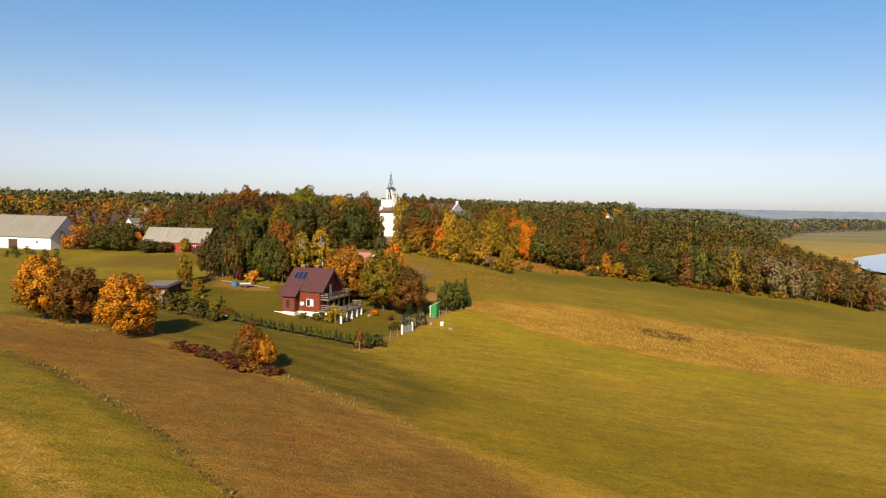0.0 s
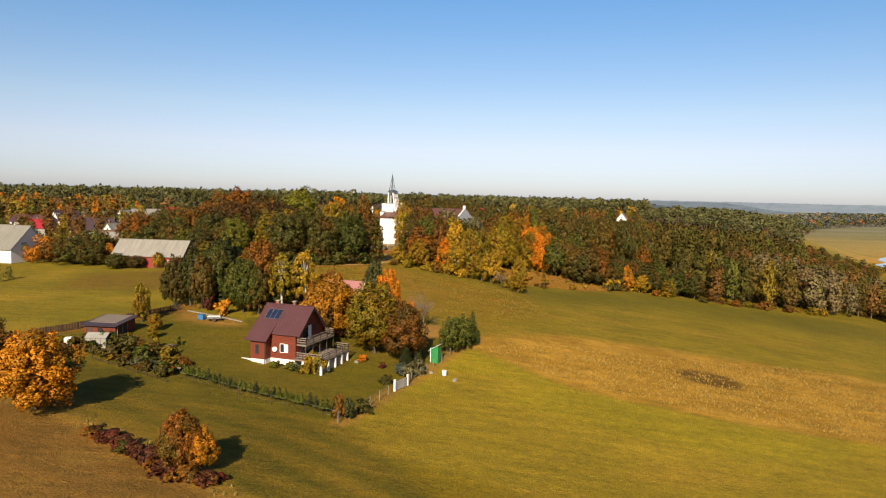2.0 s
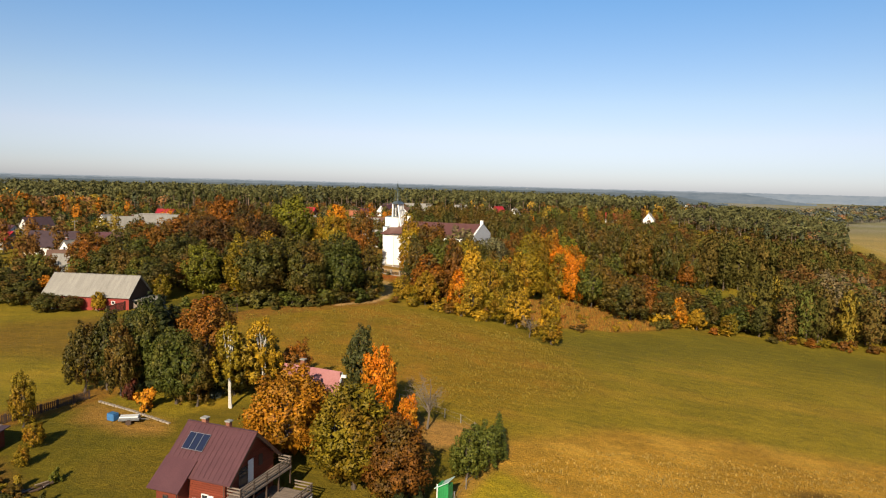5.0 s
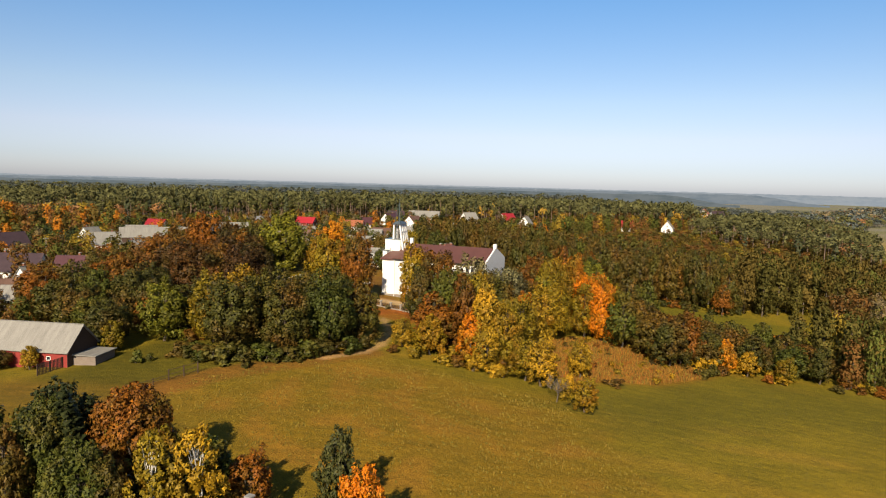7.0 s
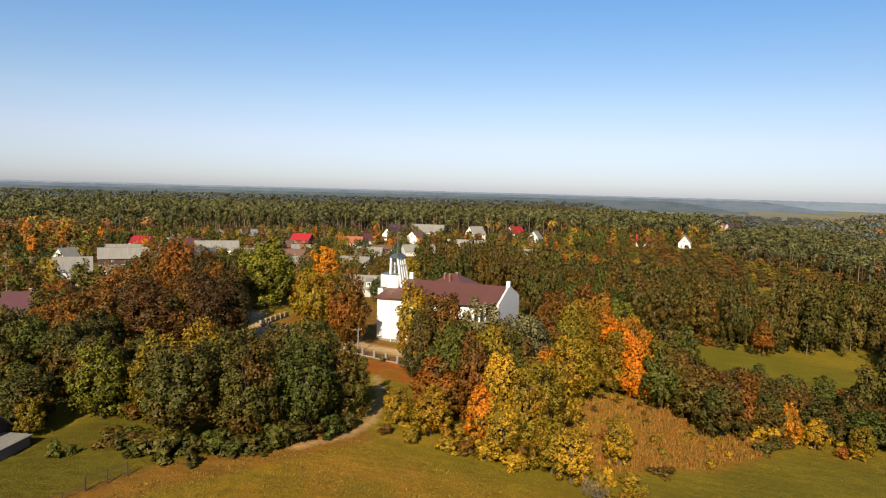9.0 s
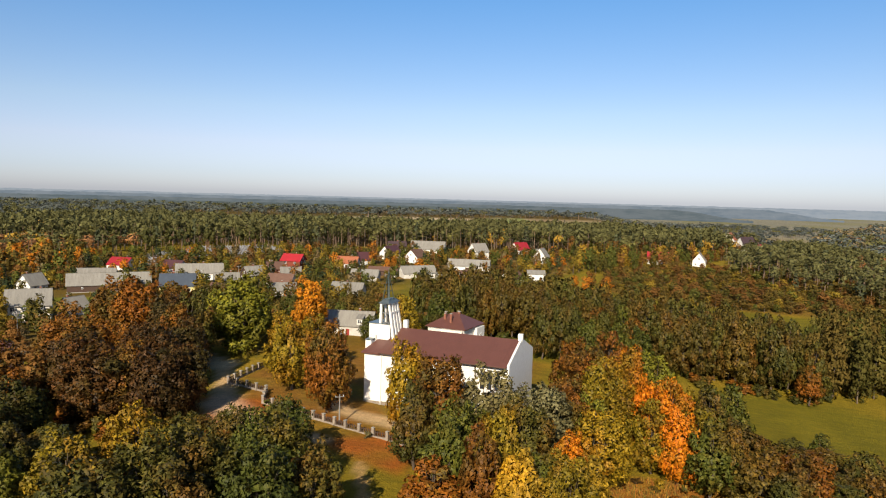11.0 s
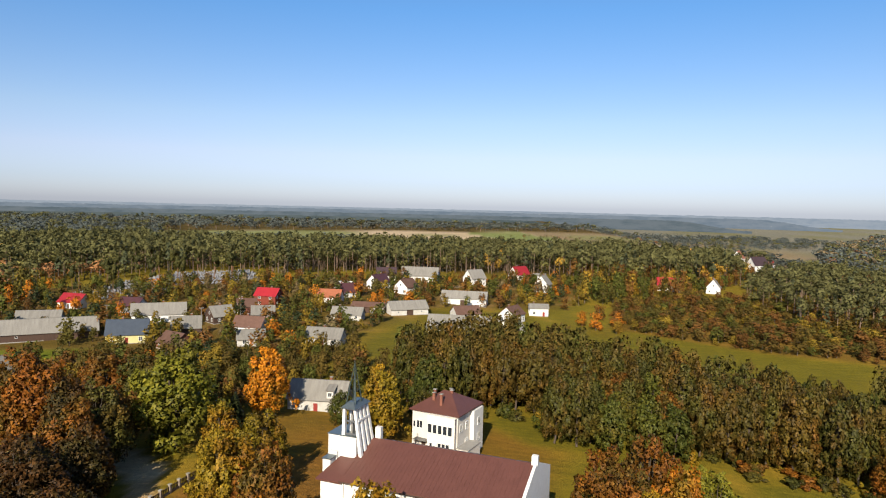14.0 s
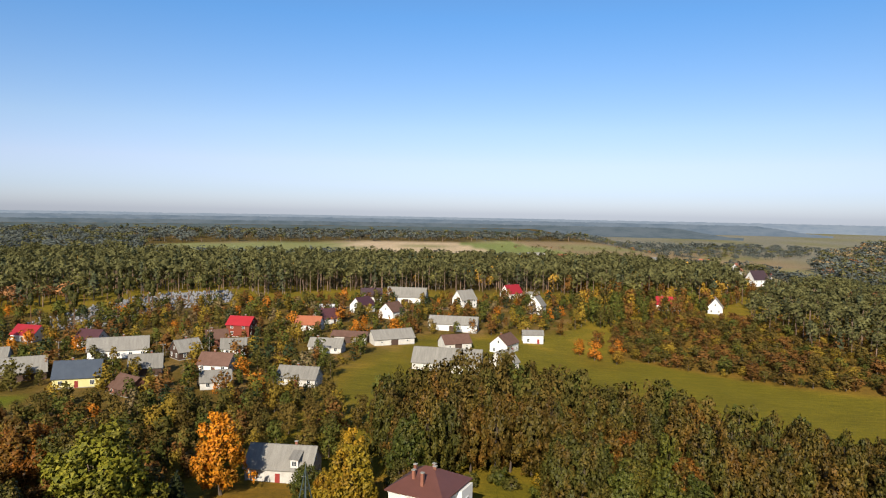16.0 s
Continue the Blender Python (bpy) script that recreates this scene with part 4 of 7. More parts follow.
        for r0 in ((-0.03, 0.0, -3.0, -1.2), (0.74, 0.77, -3.0, -1.2), (0.0, 0.74, -3.0, -2.95), (0.0, 0.74, -1.25, -1.2)):
            box(f, *r0, 0, 0.07, m)
        part("panel_frame", f, GALV, s)
    chimney(h, -5.5, cy + 0.25, top + rise - 0.6, top + rise + 0.55, 0.5)
    chimney(h, -2.7, cy + 0.25, top + rise - 0.6, top + rise + 0.6, 0.42)
    # gable end: door, dark glazing, bargeboards
    part("balcony_door", boxes((0.036, 0.10, 3.3, 4.1, 3.3, 5.45)), WHITEPAINT, h, "white balcony door")
    part("gable_window", boxes((0.036, 0.07, 1.9, 3.2, 3.3, 5.1)), GLASS, h)
    part("gable_shutter", boxes((0.036, 0.09, 5.0, 5.6, 4.3, 5.4)), DARKBROWN, h)
    part("deck_glazing", boxes((0.036, 0.06, 1.2, 6.4, 1.55, 3.0)), GLASS, h)
    for side in (0, 1):
        m = Matrix.Translation((0.72, cy, top + rise + 0.05)) @ pose(0, 0, 0, 0, 0, 180 * side) @ pose(0, 0, 0, slope)
        b = bmesh.new()
        box(b, -0.03, 0.03, -(W / 2 + 0.3) / math.cos(radians(slope)), 0, -0.2, 0.0, m)
        part("bargeboard", b, DARKWOOD, h)
    # balcony
    bal = part("balcony", boxes((0.036, 1.6, 0.1, 8.4, 3.05, 3.25)), GREYWOOD, h, "weathered timber balcony")
    for y in (0.15, 2.2, 4.25, 6.3, 8.35):
        part("baluster", boxes((1.48, 1.58, y - 0.05, y + 0.05, 3.25, 4.2)), DARKWOOD, bal)
        part("post", boxes((1.4, 1.55, y - 0.07, y + 0.07, 1.45, 3.05)), DARKWOOD, bal)
    for z in (3.55, 3.85, 4.15):
        part("rail", boxes((1.5, 1.57, 0.1, 8.4, z, z + 0.13)), GREYWOOD, bal)
        part("rail", boxes((0.1, 1.5, 0.1, 0.17, z, z + 0.13)), GREYWOOD, bal)
        part("rail", boxes((0.1, 1.5, 8.33, 8.4, z, z + 0.13)), GREYWOOD, bal)
    # deck on white posts
    deck = part("deck", boxes((0.036, 4.65, -0.9, 7.5, 1.15, 1.3)), GREYWOOD, h, "weathered timber deck on white posts")
    for i in range(28):
        y = -0.88 + i * 0.299
        part("deck_plank", boxes((0.05, 4.68, y, y + 0.275, 1.3, 1.335)), GREYWOOD, deck)
    for y in (-0.75, 1.3, 3.4, 5.4, 7.2):
        part("deck_post", boxes((4.35, 4.65, y - 0.16, y + 0.16, -1.4, 1.15)), WHITE, deck, "white deck post")
        part("rail_post", boxes((4.55, 4.65, y - 0.05, y + 0.05, 1.335, 2.3)), DARKWOOD, deck)
    for x in (1.6, 3.1):
        part("deck_post", boxes((x - 0.16, x + 0.16, -0.88, -0.58, -1.4, 1.15)), WHITE, deck)
        part("rail_post", boxes((x - 0.05, x + 0.05, -0.88, -0.78, 1.335, 2.3)), DARKWOOD, deck)
    part("under_deck_wall", boxes((4.2, 4.3, -0.6, 7.0, -1.4, 0.9)), STONEWALL, deck, "rubble stone wall below the deck")
    for z in (1.62, 1.95, 2.25):
        part("rail", boxes((4.57, 4.63, -0.9, 7.5, z, z + 0.13)), GREYWOOD, deck)
        part("rail", boxes((0.6, 4.57, -0.87, -0.81, z, z + 0.13)), GREYWOOD, deck)
        part("rail", boxes((2.6, 4.57, 7.4, 7.46, z, z + 0.13)), GREYWOOD, deck)
    # entrance steps at the end
    st = part("steps", boxes((-8.3, -6.62, -0.9, 0.6, -1.0, 0.55)), BRICK, h, "brick entrance steps edged in white")
    for i, (a, b2) in enumerate(((-8.8, -8.3), (-9.3, -8.8))):
        part("step", boxes((a, b2, -0.9, 0.6, -1.0, 0.36 - 0.19 * i)), WHITE, st)
    part("step_edge", boxes((-8.4, -6.62, -1.05, -0.9, -1.0, 0.75)), WHITE, st)


def a_frame():
    h = thing("a_frame_cottage", -17.2, 137.2, 12.0, -22, "small A-frame cottage with faded pink metal roof", "house")
    L, W, H = 6.6, 5.6, 8.2
    v = [(-L / 2, -W / 2 + 0.3, 0), (L / 2, -W / 2 + 0.3, 0), (L / 2, W / 2 - 0.3, 0), (-L / 2, W / 2 - 0.3, 0), (-L / 2, 0, H - 0.3), (L / 2, 0, H - 0.3)]
    part("wall", shape(v, [(0, 1, 2, 3), (0, 1, 5, 4), (2, 3, 4, 5), (1, 2, 5), (3, 0, 4)]), DARKBROWN, h)
    part("roof", gable_roof(L, W, 0.15, H - 0.15, 0.1, 0.7, 0.12), ROOF_PINK, h)
    window(h, L / 2 + 0.01, 0.0, 4.6, 1.0, 1.3, "+x", 2)
    window(h, L / 2 + 0.01, -0.9, 1.0, 1.1, 1.3, "+x", 2)
    for s in (-1, 1):
        b = bmesh.new()
        m = Matrix.Translation((L / 2 + 0.66, 0, H + 0.1)) @ pose(0, 0, 0, s * math.degrees(math.atan2(H, W / 2)))
        box(b, -0.06, 0.06, -8.4 if s > 0 else 0, 0 if s > 0 else 8.4, -0.28, 0.0, m)
        part("bargeboard", b, WHITEPAINT if s > 0 else DARKWOOD, h)
    part("ridge_beam", boxes((L / 2 + 0.6, L / 2 + 1.3, -0.12, 0.12, H - 0.5, H - 0.2)), WHITEPAINT, h)
    chimney(h, -1.5, 0.3, H - 1.0, H + 0.8, 0.5)


def garden_shed():
    s = thing("garden_shed", -54.9, 124.9, 12.2, -6, "red-brown board shed with a dark felt roof", "shed")
    L, W = 5.0, 5.4
    v = [(0, 0, -0.6), (L, 0, -0.6), (L, W, -0.6), (0, W, -0.6), (0, 0, 1.75), (L, 0, 1.75), (L, W, 2.25), (0, W, 2.25)]
    wall = part("wall", shape(v, [(0, 1, 2, 3), (0, 1, 5, 4), (1, 2, 6, 5), (2, 3, 7, 6), (3, 0, 4, 7), (4, 5, 6, 7)]), REDBOARD, s)
    for i in range(14):
        part("board", boxes((0.02 + i * 0.357, 0.34 + i * 0.357, -0.04, 0.0, -0.1, 1.73)), REDBOARD, wall)
    for i in range(15):
        part("board", boxes((L, L + 0.04, 0.03 + i * 0.357, 0.35 + i * 0.357, -0.1, 1.73 + i * 0.033)), REDBOARD, wall)
    m = Matrix.Translation((0, 0, 1.77)) @ pose(0, 0, 0, math.degrees(math.atan2(0.5, W)))
    b = bmesh.new()
    box(b, -0.4, L + 0.4, -0.5, W + 0.5, 0, 0.1, m)
    part("roof", b, ROOF_DARK, s)
    b = bmesh.new()
    box(b, 0.0, L * 0.9, 1.2, W + 0.45, 0.104, 0.16, m)
    part("roof_sheet", b, GREYWOOD, s, "grey weathered roofing sheet")
    part("shed_door", boxes((0.4, 1.4, -0.09, -0.045, -0.1, 1.65)), DARKBROWN, s)
    # dark sheet on the closed wall, painted shade for an open bay's inside
    part("open_bay", boxes((L + 0.045, L + 0.07, 0.5, 3.0, 0.0, 1.6)), DARKWOOD, s)
    for y in (0.4, 1.75, 3.1):
        part("bay_post", boxes((L + 0.071, L + 0.17, y - 0.06, y + 0.06, -0.1, 1.7)), GREYWOOD, s)
    window(s, 2.6, -0.045, 0.75, 0.7, 0.6, "-y", 2, DARKWOOD)


def greenhouse():
    g = thing("garden_greenhouse", -51.0, 117.8, None, 2, "small weathered greenhouse with cloudy panels", "greenhouse")
    L, W, H = 2.9, 2.2, 1.7
    part("base", boxes((0, L, 0, W, -0.4, 0.15)), GREYWOOD, g)
    for i in range(5):
        x = L * i / 4
        part("frame_post", boxes((x - 0.05, x + 0.05, -0.03, 0.05, 0.15, H)), GREYWOOD, g)
        part("frame_post", boxes((x - 0.05, x + 0.05, W - 0.05, W + 0.03, 0.15, H)), GREYWOOD, g)
        if i < 4:
            part("panel", boxes((x + 0.05, x + L / 4 - 0.05, 0.0, 0.03, 0.15, H - 0.05)), GREYWALL, g)
    part("end_panel", boxes((-0.03, 0.0, 0.05, W - 0.05, 0.15, H)), GREYWALL, g)
    part("end_panel", boxes((L, L + 0.03, 0.05, W - 0.05, 0.15, H)), GREYWALL, g)
    part("roof", gable_roof(L, W, H, 0.5, 0.1, 0.1, 0.05), CONCRETE, g)
    for ch in g.children:
        if ch.name.startswith("roof"):
            ch.location = (L / 2, W / 2, 0)


def outhouse():
    o = thing("outhouse", -1.0, 126.9, None, -22, "narrow green wooden outhouse with a pale mint roof", "outhouse")
    part("wall", boxes((-0.6, 0.6, -0.6, 0.6, -0.2, 2.25)), GREENPAINT, o)
    for i in range(5):
        part("board", boxes((-0.58 + i * 0.235, -0.37 + i * 0.235, -0.63, -0.6, 0.0, 2.2)), GREENPAINT, o)
    m = Matrix.Translation((0, 0, 2.3)) @ pose(0, 0, 0, 0, -32)
    b = bmesh.new()
    box(b, -1.0, 0.85, -0.85, 0.85, 0.05, 0.12, m)
    part("roof", b, MINT, o)
    part("gable_board", shape([(-0.6, -0.62, 2.25), (0.6, -0.62, 2.25), (0.6, -0.62, 2.75), (-0.6, -0.58, 2.25), (0.6, -0.58, 2.25), (0.6, -0.58, 2.75)], [(0, 1, 2), (3, 4, 5), (0, 1, 4, 3), (1, 2, 5, 4), (2, 0, 3, 5)]), GREENPAINT, o)
    part("corner_post", boxes((-0.68, -0.58, -0.68, -0.58, -0.3, 2.3)), WHITEPAINT, o)


wooden_house()
a_frame()
garden_shed()
greenhouse()
outhouse()


# ---- church, presbytery ----
def church():
    c = thing("church", -24.2, 265.0, 16.6, -18.7, "white rendered church with red-brown metal roof", "church")
    L, W, eave, ridge, x1 = 29.0, 17.0, 10.75, 13.9, 3.6
    v = [(x1, 0.25, -2.5), (L, 0.25, -2.5), (L, W, -2.5), (x1, W, -2.5), (x1, 0.25, eave), (L, 0.25, eave), (L, W, eave), (x1, W, eave), (x1, W / 2, ridge), (L, W / 2, ridge)]
    part("nave_wall", shape(v, [(0, 1, 2, 3), (0, 1, 5, 4), (2, 3, 7, 6), (1, 2, 6, 9, 5), (3, 0, 4, 8, 7), (4, 5, 9, 8), (6, 7, 8, 9)]), WHITE, c)
    k = (ridge - eave) / (W / 2)
    prof = [(-0.55, eave - 0.55 * k), (W / 2, ridge), (W + 0.55, eave - 0.55 * k), (W + 0.55, eave - 0.55 * k + 0.2), (W / 2, ridge + 0.22), (-0.55, eave - 0.55 * k + 0.2)]

    def slab(a, b, prof=prof):
        v = [(a, y, z) for y, z in prof] + [(b, y, z) for y, z in prof]
        return shape(v, [(i, (i + 1) % 6, (i + 1) % 6 + 6, i + 6) for i in range(6)] + [(0, 1, 4, 5), (1, 2, 3, 4), (6, 7, 10, 11), (7, 8, 9, 10)])
    roof = part("roof", slab(3.2, L - 0.42), ROOF_BROWN, c)
    for i in range(40):
        x = 3.5 + i * 0.63
        m = Matrix.Translation((x, W / 2, ridge + 0.22)) @ pose(0, 0, 0, math.degrees(math.atan(k)))
        b = bmesh.new()
        box(b, -0.015, 0.015, -(W / 2 + 0.5) / math.cos(math.atan(k)), 0, 0, 0.02, m)
        part("roof_rib", b, ROOF_BROWN, roof)
    # the east gable stands above the roof as a parapet, with a pier on its peak
    g = [(0.0, -2.5), (W, -2.5), (W, eave + 0.35), (W / 2, ridge + 0.5), (0.0, eave + 0.35)]
    v = [(L - 0.4, y, z) for y, z in g] + [(L + 0.02, y, z) for y, z in g]
    part("gable_wall", shape(v, [(0, 1, 2, 3, 4), (5, 6, 7, 8, 9)] + [(i, (i + 1) % 5, (i + 1) % 5 + 5, i + 5) for i in range(5)]), WHITE, c)
    part("gable_pier", boxes((L - 0.75, L + 0.1, W / 2 - 0.4, W / 2 + 0.4, ridge, ridge + 1.35)), WHITE, c)
    part("gutter", rod(bmesh.new(), (3.2, -0.6, eave - 0.15), (L - 0.4, -0.6, eave - 0.15), 0.09), DARKBROWN, c)
    for x in (3.45, 10.4, 17.5, 22.6, L - 0.35):
        part("drainpipe", rod(bmesh.new(), (x, 0.12, -1.0), (x, 0.12, eave - 0.2), 0.075), DARKBROWN, c)
    for x in (24.0, 25.35, 26.7):
        w = part("tall_window", boxes((x - 0.42, x + 0.42, 0.12, 0.27, 6.2, 9.8)), DARKBROWN, c, "tall narrow window in a brown frame")
        part("pane", boxes((x - 0.32, x + 0.32, 0.09, 0.115, 6.3, 9.7)), GLASS, w)
    part("plinth", boxes((x1 - 0.1, L + 0.06, 0.17, 0.24, -2.5, 1.1)), STONEWALL, c, "grey stone plinth")
    # west front: lower entrance wing with its own hipped roof, parapet walls and a pier
    part("wing_wall", boxes((0.0, x1, 0.0, 12.0, -2.5, eave - 0.15)), WHITE, c)
    v = [(-0.5, -0.55, eave - 0.25), (3.55, -0.55, eave - 0.25), (3.55, 5.0, ridge - 1.4), (0.9, 5.0, ridge - 1.4), (-0.5, -0.55, eave - 0.45), (3.55, -0.55, eave - 0.45), (3.55, 5.0, ridge - 1.7), (0.9, 5.0, ridge - 1.7)]
    part("wing_roof", shape(v, [(0, 1, 2, 3), (4, 5, 6, 7), (0, 1, 5, 4), (1, 2, 6, 5), (2, 3, 7, 6), (3, 0, 4, 7)]), ROOF_BROWN, c)
    part("plinth", boxes((-0.08, x1 - 0.12, -0.08, -0.004, -2.5, 1.1)), STONEWALL, c)
    pier = part("pier", boxes((-1.0, 0.25, 2.2, 3.8, -2.5, 12.3)), WHITE, c)
    part("pier_cap", boxes((-1.1, 0.35, 2.1, 3.9, 12.3, 12.45)), METAL, pier)
    part("pier", boxes((-0.8, 0.4, 3.85, 5.6, -2.5, 13.0)), WHITE, c)
    # bell tower: a white block, splayed white fins to the east, a metal cap and an open spire
    tower = part("bell_tower", boxes((-1.3, 3.3, 4.25, 8.6, 8.0, 15.3)), WHITE, c)
    part("block_cap", boxes((-1.4, 3.35, 4.15, 8.7, 15.3, 15.42)), METAL, tower)
    zl, zh, y0, y1 = 15.42, 19.5, 4.5, 8.4

    def fin(xa, ya, za, xb, yb, zb, w=0.24, d=0.3):
        lo = [(xa + sx * w, ya + sy * d, za) for sx, sy in ((-1, -1), (1, -1), (1, 1), (-1, 1))]
        hi = [(xb + sx * w * 0.8, yb + sy * d * 0.8, zb) for sx, sy in ((-1, -1), (1, -1), (1, 1), (-1, 1))]
        part("fin", shape(lo + hi, [(0, 1, 2, 3), (4, 5, 6, 7), (0, 1, 5, 4), (1, 2, 6, 5), (2, 3, 7, 6), (3, 0, 4, 7)]), WHITE, tower)
    for y in (y0, y1):
        fin(1.15, y, zl, 1.2, y, zh)
    for i in range(4):
        y = y0 + (y1 - y0) * i / 3
        fin(4.05, y, 12.2, 2.75, y0 + 0.25 + (y1 - y0 - 0.5) * i / 3, zh)
    fin(1.15, (y0 + y1) / 2, zl, 1.2, (y0 + y1) / 2, zh)
    for z, xe in ((15.5, 3.3), (17.4, 3.2), (19.2, 2.8)):
        part("ring_beam", boxes((xe - 0.16, xe + 0.16, y0 + 0.3, y1 - 0.3, z, z + 0.28)), WHITE, tower)
        part("ring_beam", boxes((1.4, xe - 0.2, y0 - 0.1, y0 + 0.1, z, z + 0.22)), GALV if z < 19 else WHITE, tower)
    part("stair_wall", boxes((1.9, 2.2, y0 + 0.6, y1 - 0.6, zl, 18.2)), GREYWALL, tower)
    part("pier", boxes((4.0, 4.9, 8.9, 9.7, 10.0, 15.6)), WHITE, c)
    bell = bmesh.new()
    bmesh.ops.create_cone(bell, cap_ends=True, segments=14, radius1=0.5, radius2=0.24, depth=0.8, matrix=Matrix.Translation((2.5, 6.3, 17.0)))
    part("bell", bell, METAL, tower)
    part("cap", shape([(0.75, 3.95, 19.45), (3.2, 3.95, 19.45), (3.2, 8.95, 19.45), (0.75, 8.95, 19.45), (1.5, 5.0, 20.2), (2.4, 5.0, 20.2), (2.4, 7.8, 20.2), (1.5, 7.8, 20.2)],
                       [(0, 1, 2, 3), (0, 1, 5, 4), (1, 2, 6, 5), (2, 3, 7, 6), (3, 0, 4, 7), (4, 5, 6, 7)]), METAL, tower, "grey-green metal cap")
    apex = (1.98, 5.94, 25.8)
    feet = ((1.2, 5.0), (2.7, 5.0), (2.7, 6.9), (1.2, 6.9))
    for xa, ya in feet:
        part("spire_leg", rod(bmesh.new(), (xa, ya, 20.0), apex, 0.11, 0.05, 6), SPIRE, tower, "slim dark green metal spire leg")
    for u in (0.3, 0.58):
        ring = [(xa + (apex[0] - xa) * u, ya + (apex[1] - ya) * u, 20.0 + 5.8 * u) for xa, ya in feet]
        for a, b in zip(ring, ring[1:] + ring[:1]):
            part("spire_brace", rod(bmesh.new(), a, b, 0.05, 0.05, 4), SPIRE, tower)
    part("spire_rod", rod(bmesh.new(), (1.98, 5.94, 20.0), (1.98, 5.94, 26.4), 0.07, 0.03), METAL, tower)


def presbytery():
    p = thing("presbytery", -10.3, 305.9, 15.6, -24.4, "two-storey cream presbytery with a red-brown hip roof", "house")
    # local origin at the front wall's middle; length along x, depth along y
    L, W, h = 10.2, 10.8, 8.7
    wall = part("wall", boxes((-L / 2, L / 2, 0, W, -1.5, h)), CREAM, p)
    roof = hip_roof(L, W, h, 3.3, 0.55, 0.16, 0.2)
    bmesh.ops.translate(roof, verts=roof.verts, vec=(0, W / 2, 0))
    part("roof", roof, ROOF_BROWN, p)
    part("cornice", boxes((-L / 2 - 0.2, L / 2 + 0.2, -0.2, W + 0.2, h - 0.25, h - 0.004)), WHITE, p)
    # projecting glazed bay at the front, right half
    part("bay", boxes((-1.2, L / 2 - 0.15, -0.9, -0.004, -1.5, h - 0.26)), CREAM, p)
    for i in range(5):
        window(p, -0.6 + i * 1.12, -0.9, 4.9, 0.9, 1.7, "-y", 1)
    for i in range(3):
        window(p, 1.6 + i * 0.9, -0.9, 1.7, 0.75, 1.3, "-y", 1)
    window(p, -0.3, -0.9, 2.0, 0.6, 0.8, "-y", 1)
    window(p, -3.4, 0, 5.2, 1.3, 1.4, "-y", 2)
    window(p, -4.6, 0, 5.2, 0.5, 1.2, "-y", 1)
    part("door", boxes((-2.9, -2.0, -0.06, 0.0, 0.3, 2.5)), DARKBROWN, p)
    part("porch_canopy", boxes((-4.2, -1.25, -1.5, -0.004, 3.0, 3.15)), ROOF_GREY, p)
    part("porch_post", boxes((-4.1, -3.9, -1.45, -1.25, -1.0, 3.0)), WHITE, p)
    for y in (1.6, 4.2, 7.2, 9.2):
        window(p, L / 2, y, 5.2, 1.1, 1.5, "+x", 2)
        if y > 3:
            window(p, L / 2, y, 1.9, 1.1, 1.4, "+x", 2)
    wing = part("rear_projection", boxes((L / 2, L / 2 + 0.9, 5.9, W - 0.3, -1.5, h - 0.27)), WHITE, p)
    for z in (1.9, 5.2):
        window(p, L / 2 + 0.9, 8.2, z, 1.2, 1.5, "+x", 2)
    part("terrace", boxes((L / 2 + 0.004, L / 2 + 2.6, -0.4, 5.4, -1.5, 2.4)), CREAM, p)
    part("terrace_floor", boxes((L / 2 + 0.004, L / 2 + 2.7, -0.5, 5.5, 2.404, 2.55)), CONCRETE, p)
    for x, y in ((-1.6, 2.6), (0.6, 1.6), (-2.8, 5.4), (1.2, 5.2), (0.4, 6.4)):
        chimney(p, x, y, h + 1.0, h + 3.4 + 0.1 * x, 0.5)
    part("drainpipe", rod(bmesh.new(), (L / 2 - 0.1, -0.98, -1), (L / 2 - 0.1, -0.98, h - 0.3), 0.06), DARKBROWN, p)


church()
presbytery()


# ---- barns and village houses ----
WALLS = {"w": WHITE, "o": OLDWHITE, "c": CREAM, "y": YELLOW, "g": GREYWALL, "b": BRICK, "r": REDPAINT, "d": DARKBROWN, "R": REDBOARD}
ROOFS = {"g": ROOF_GREY, "p": ROOF_DARK, "r": ROOF_RED, "o": ROOF_ORANGE, "b": ROOF_BLUE, "u": ROOF_RUST, "s": SHINGLE_PURPLE, "n": ROOF_BROWN}
WALL_WORDS = {"w": "white", "o": "weathered whitewashed", "c": "cream", "y": "pale yellow", "g": "grey rendered", "b": "brick", "r": "red board", "d": "dark wooden", "R": "red-brown board"}
ROOF_WORDS = {"g": "grey fibre-cement", "p": "dark plum", "r": "bright red metal", "o": "orange tile", "b": "slate-blue metal", "u": "rust-brown", "s": "plum metal", "n": "red-brown metal"}
PLACES = []


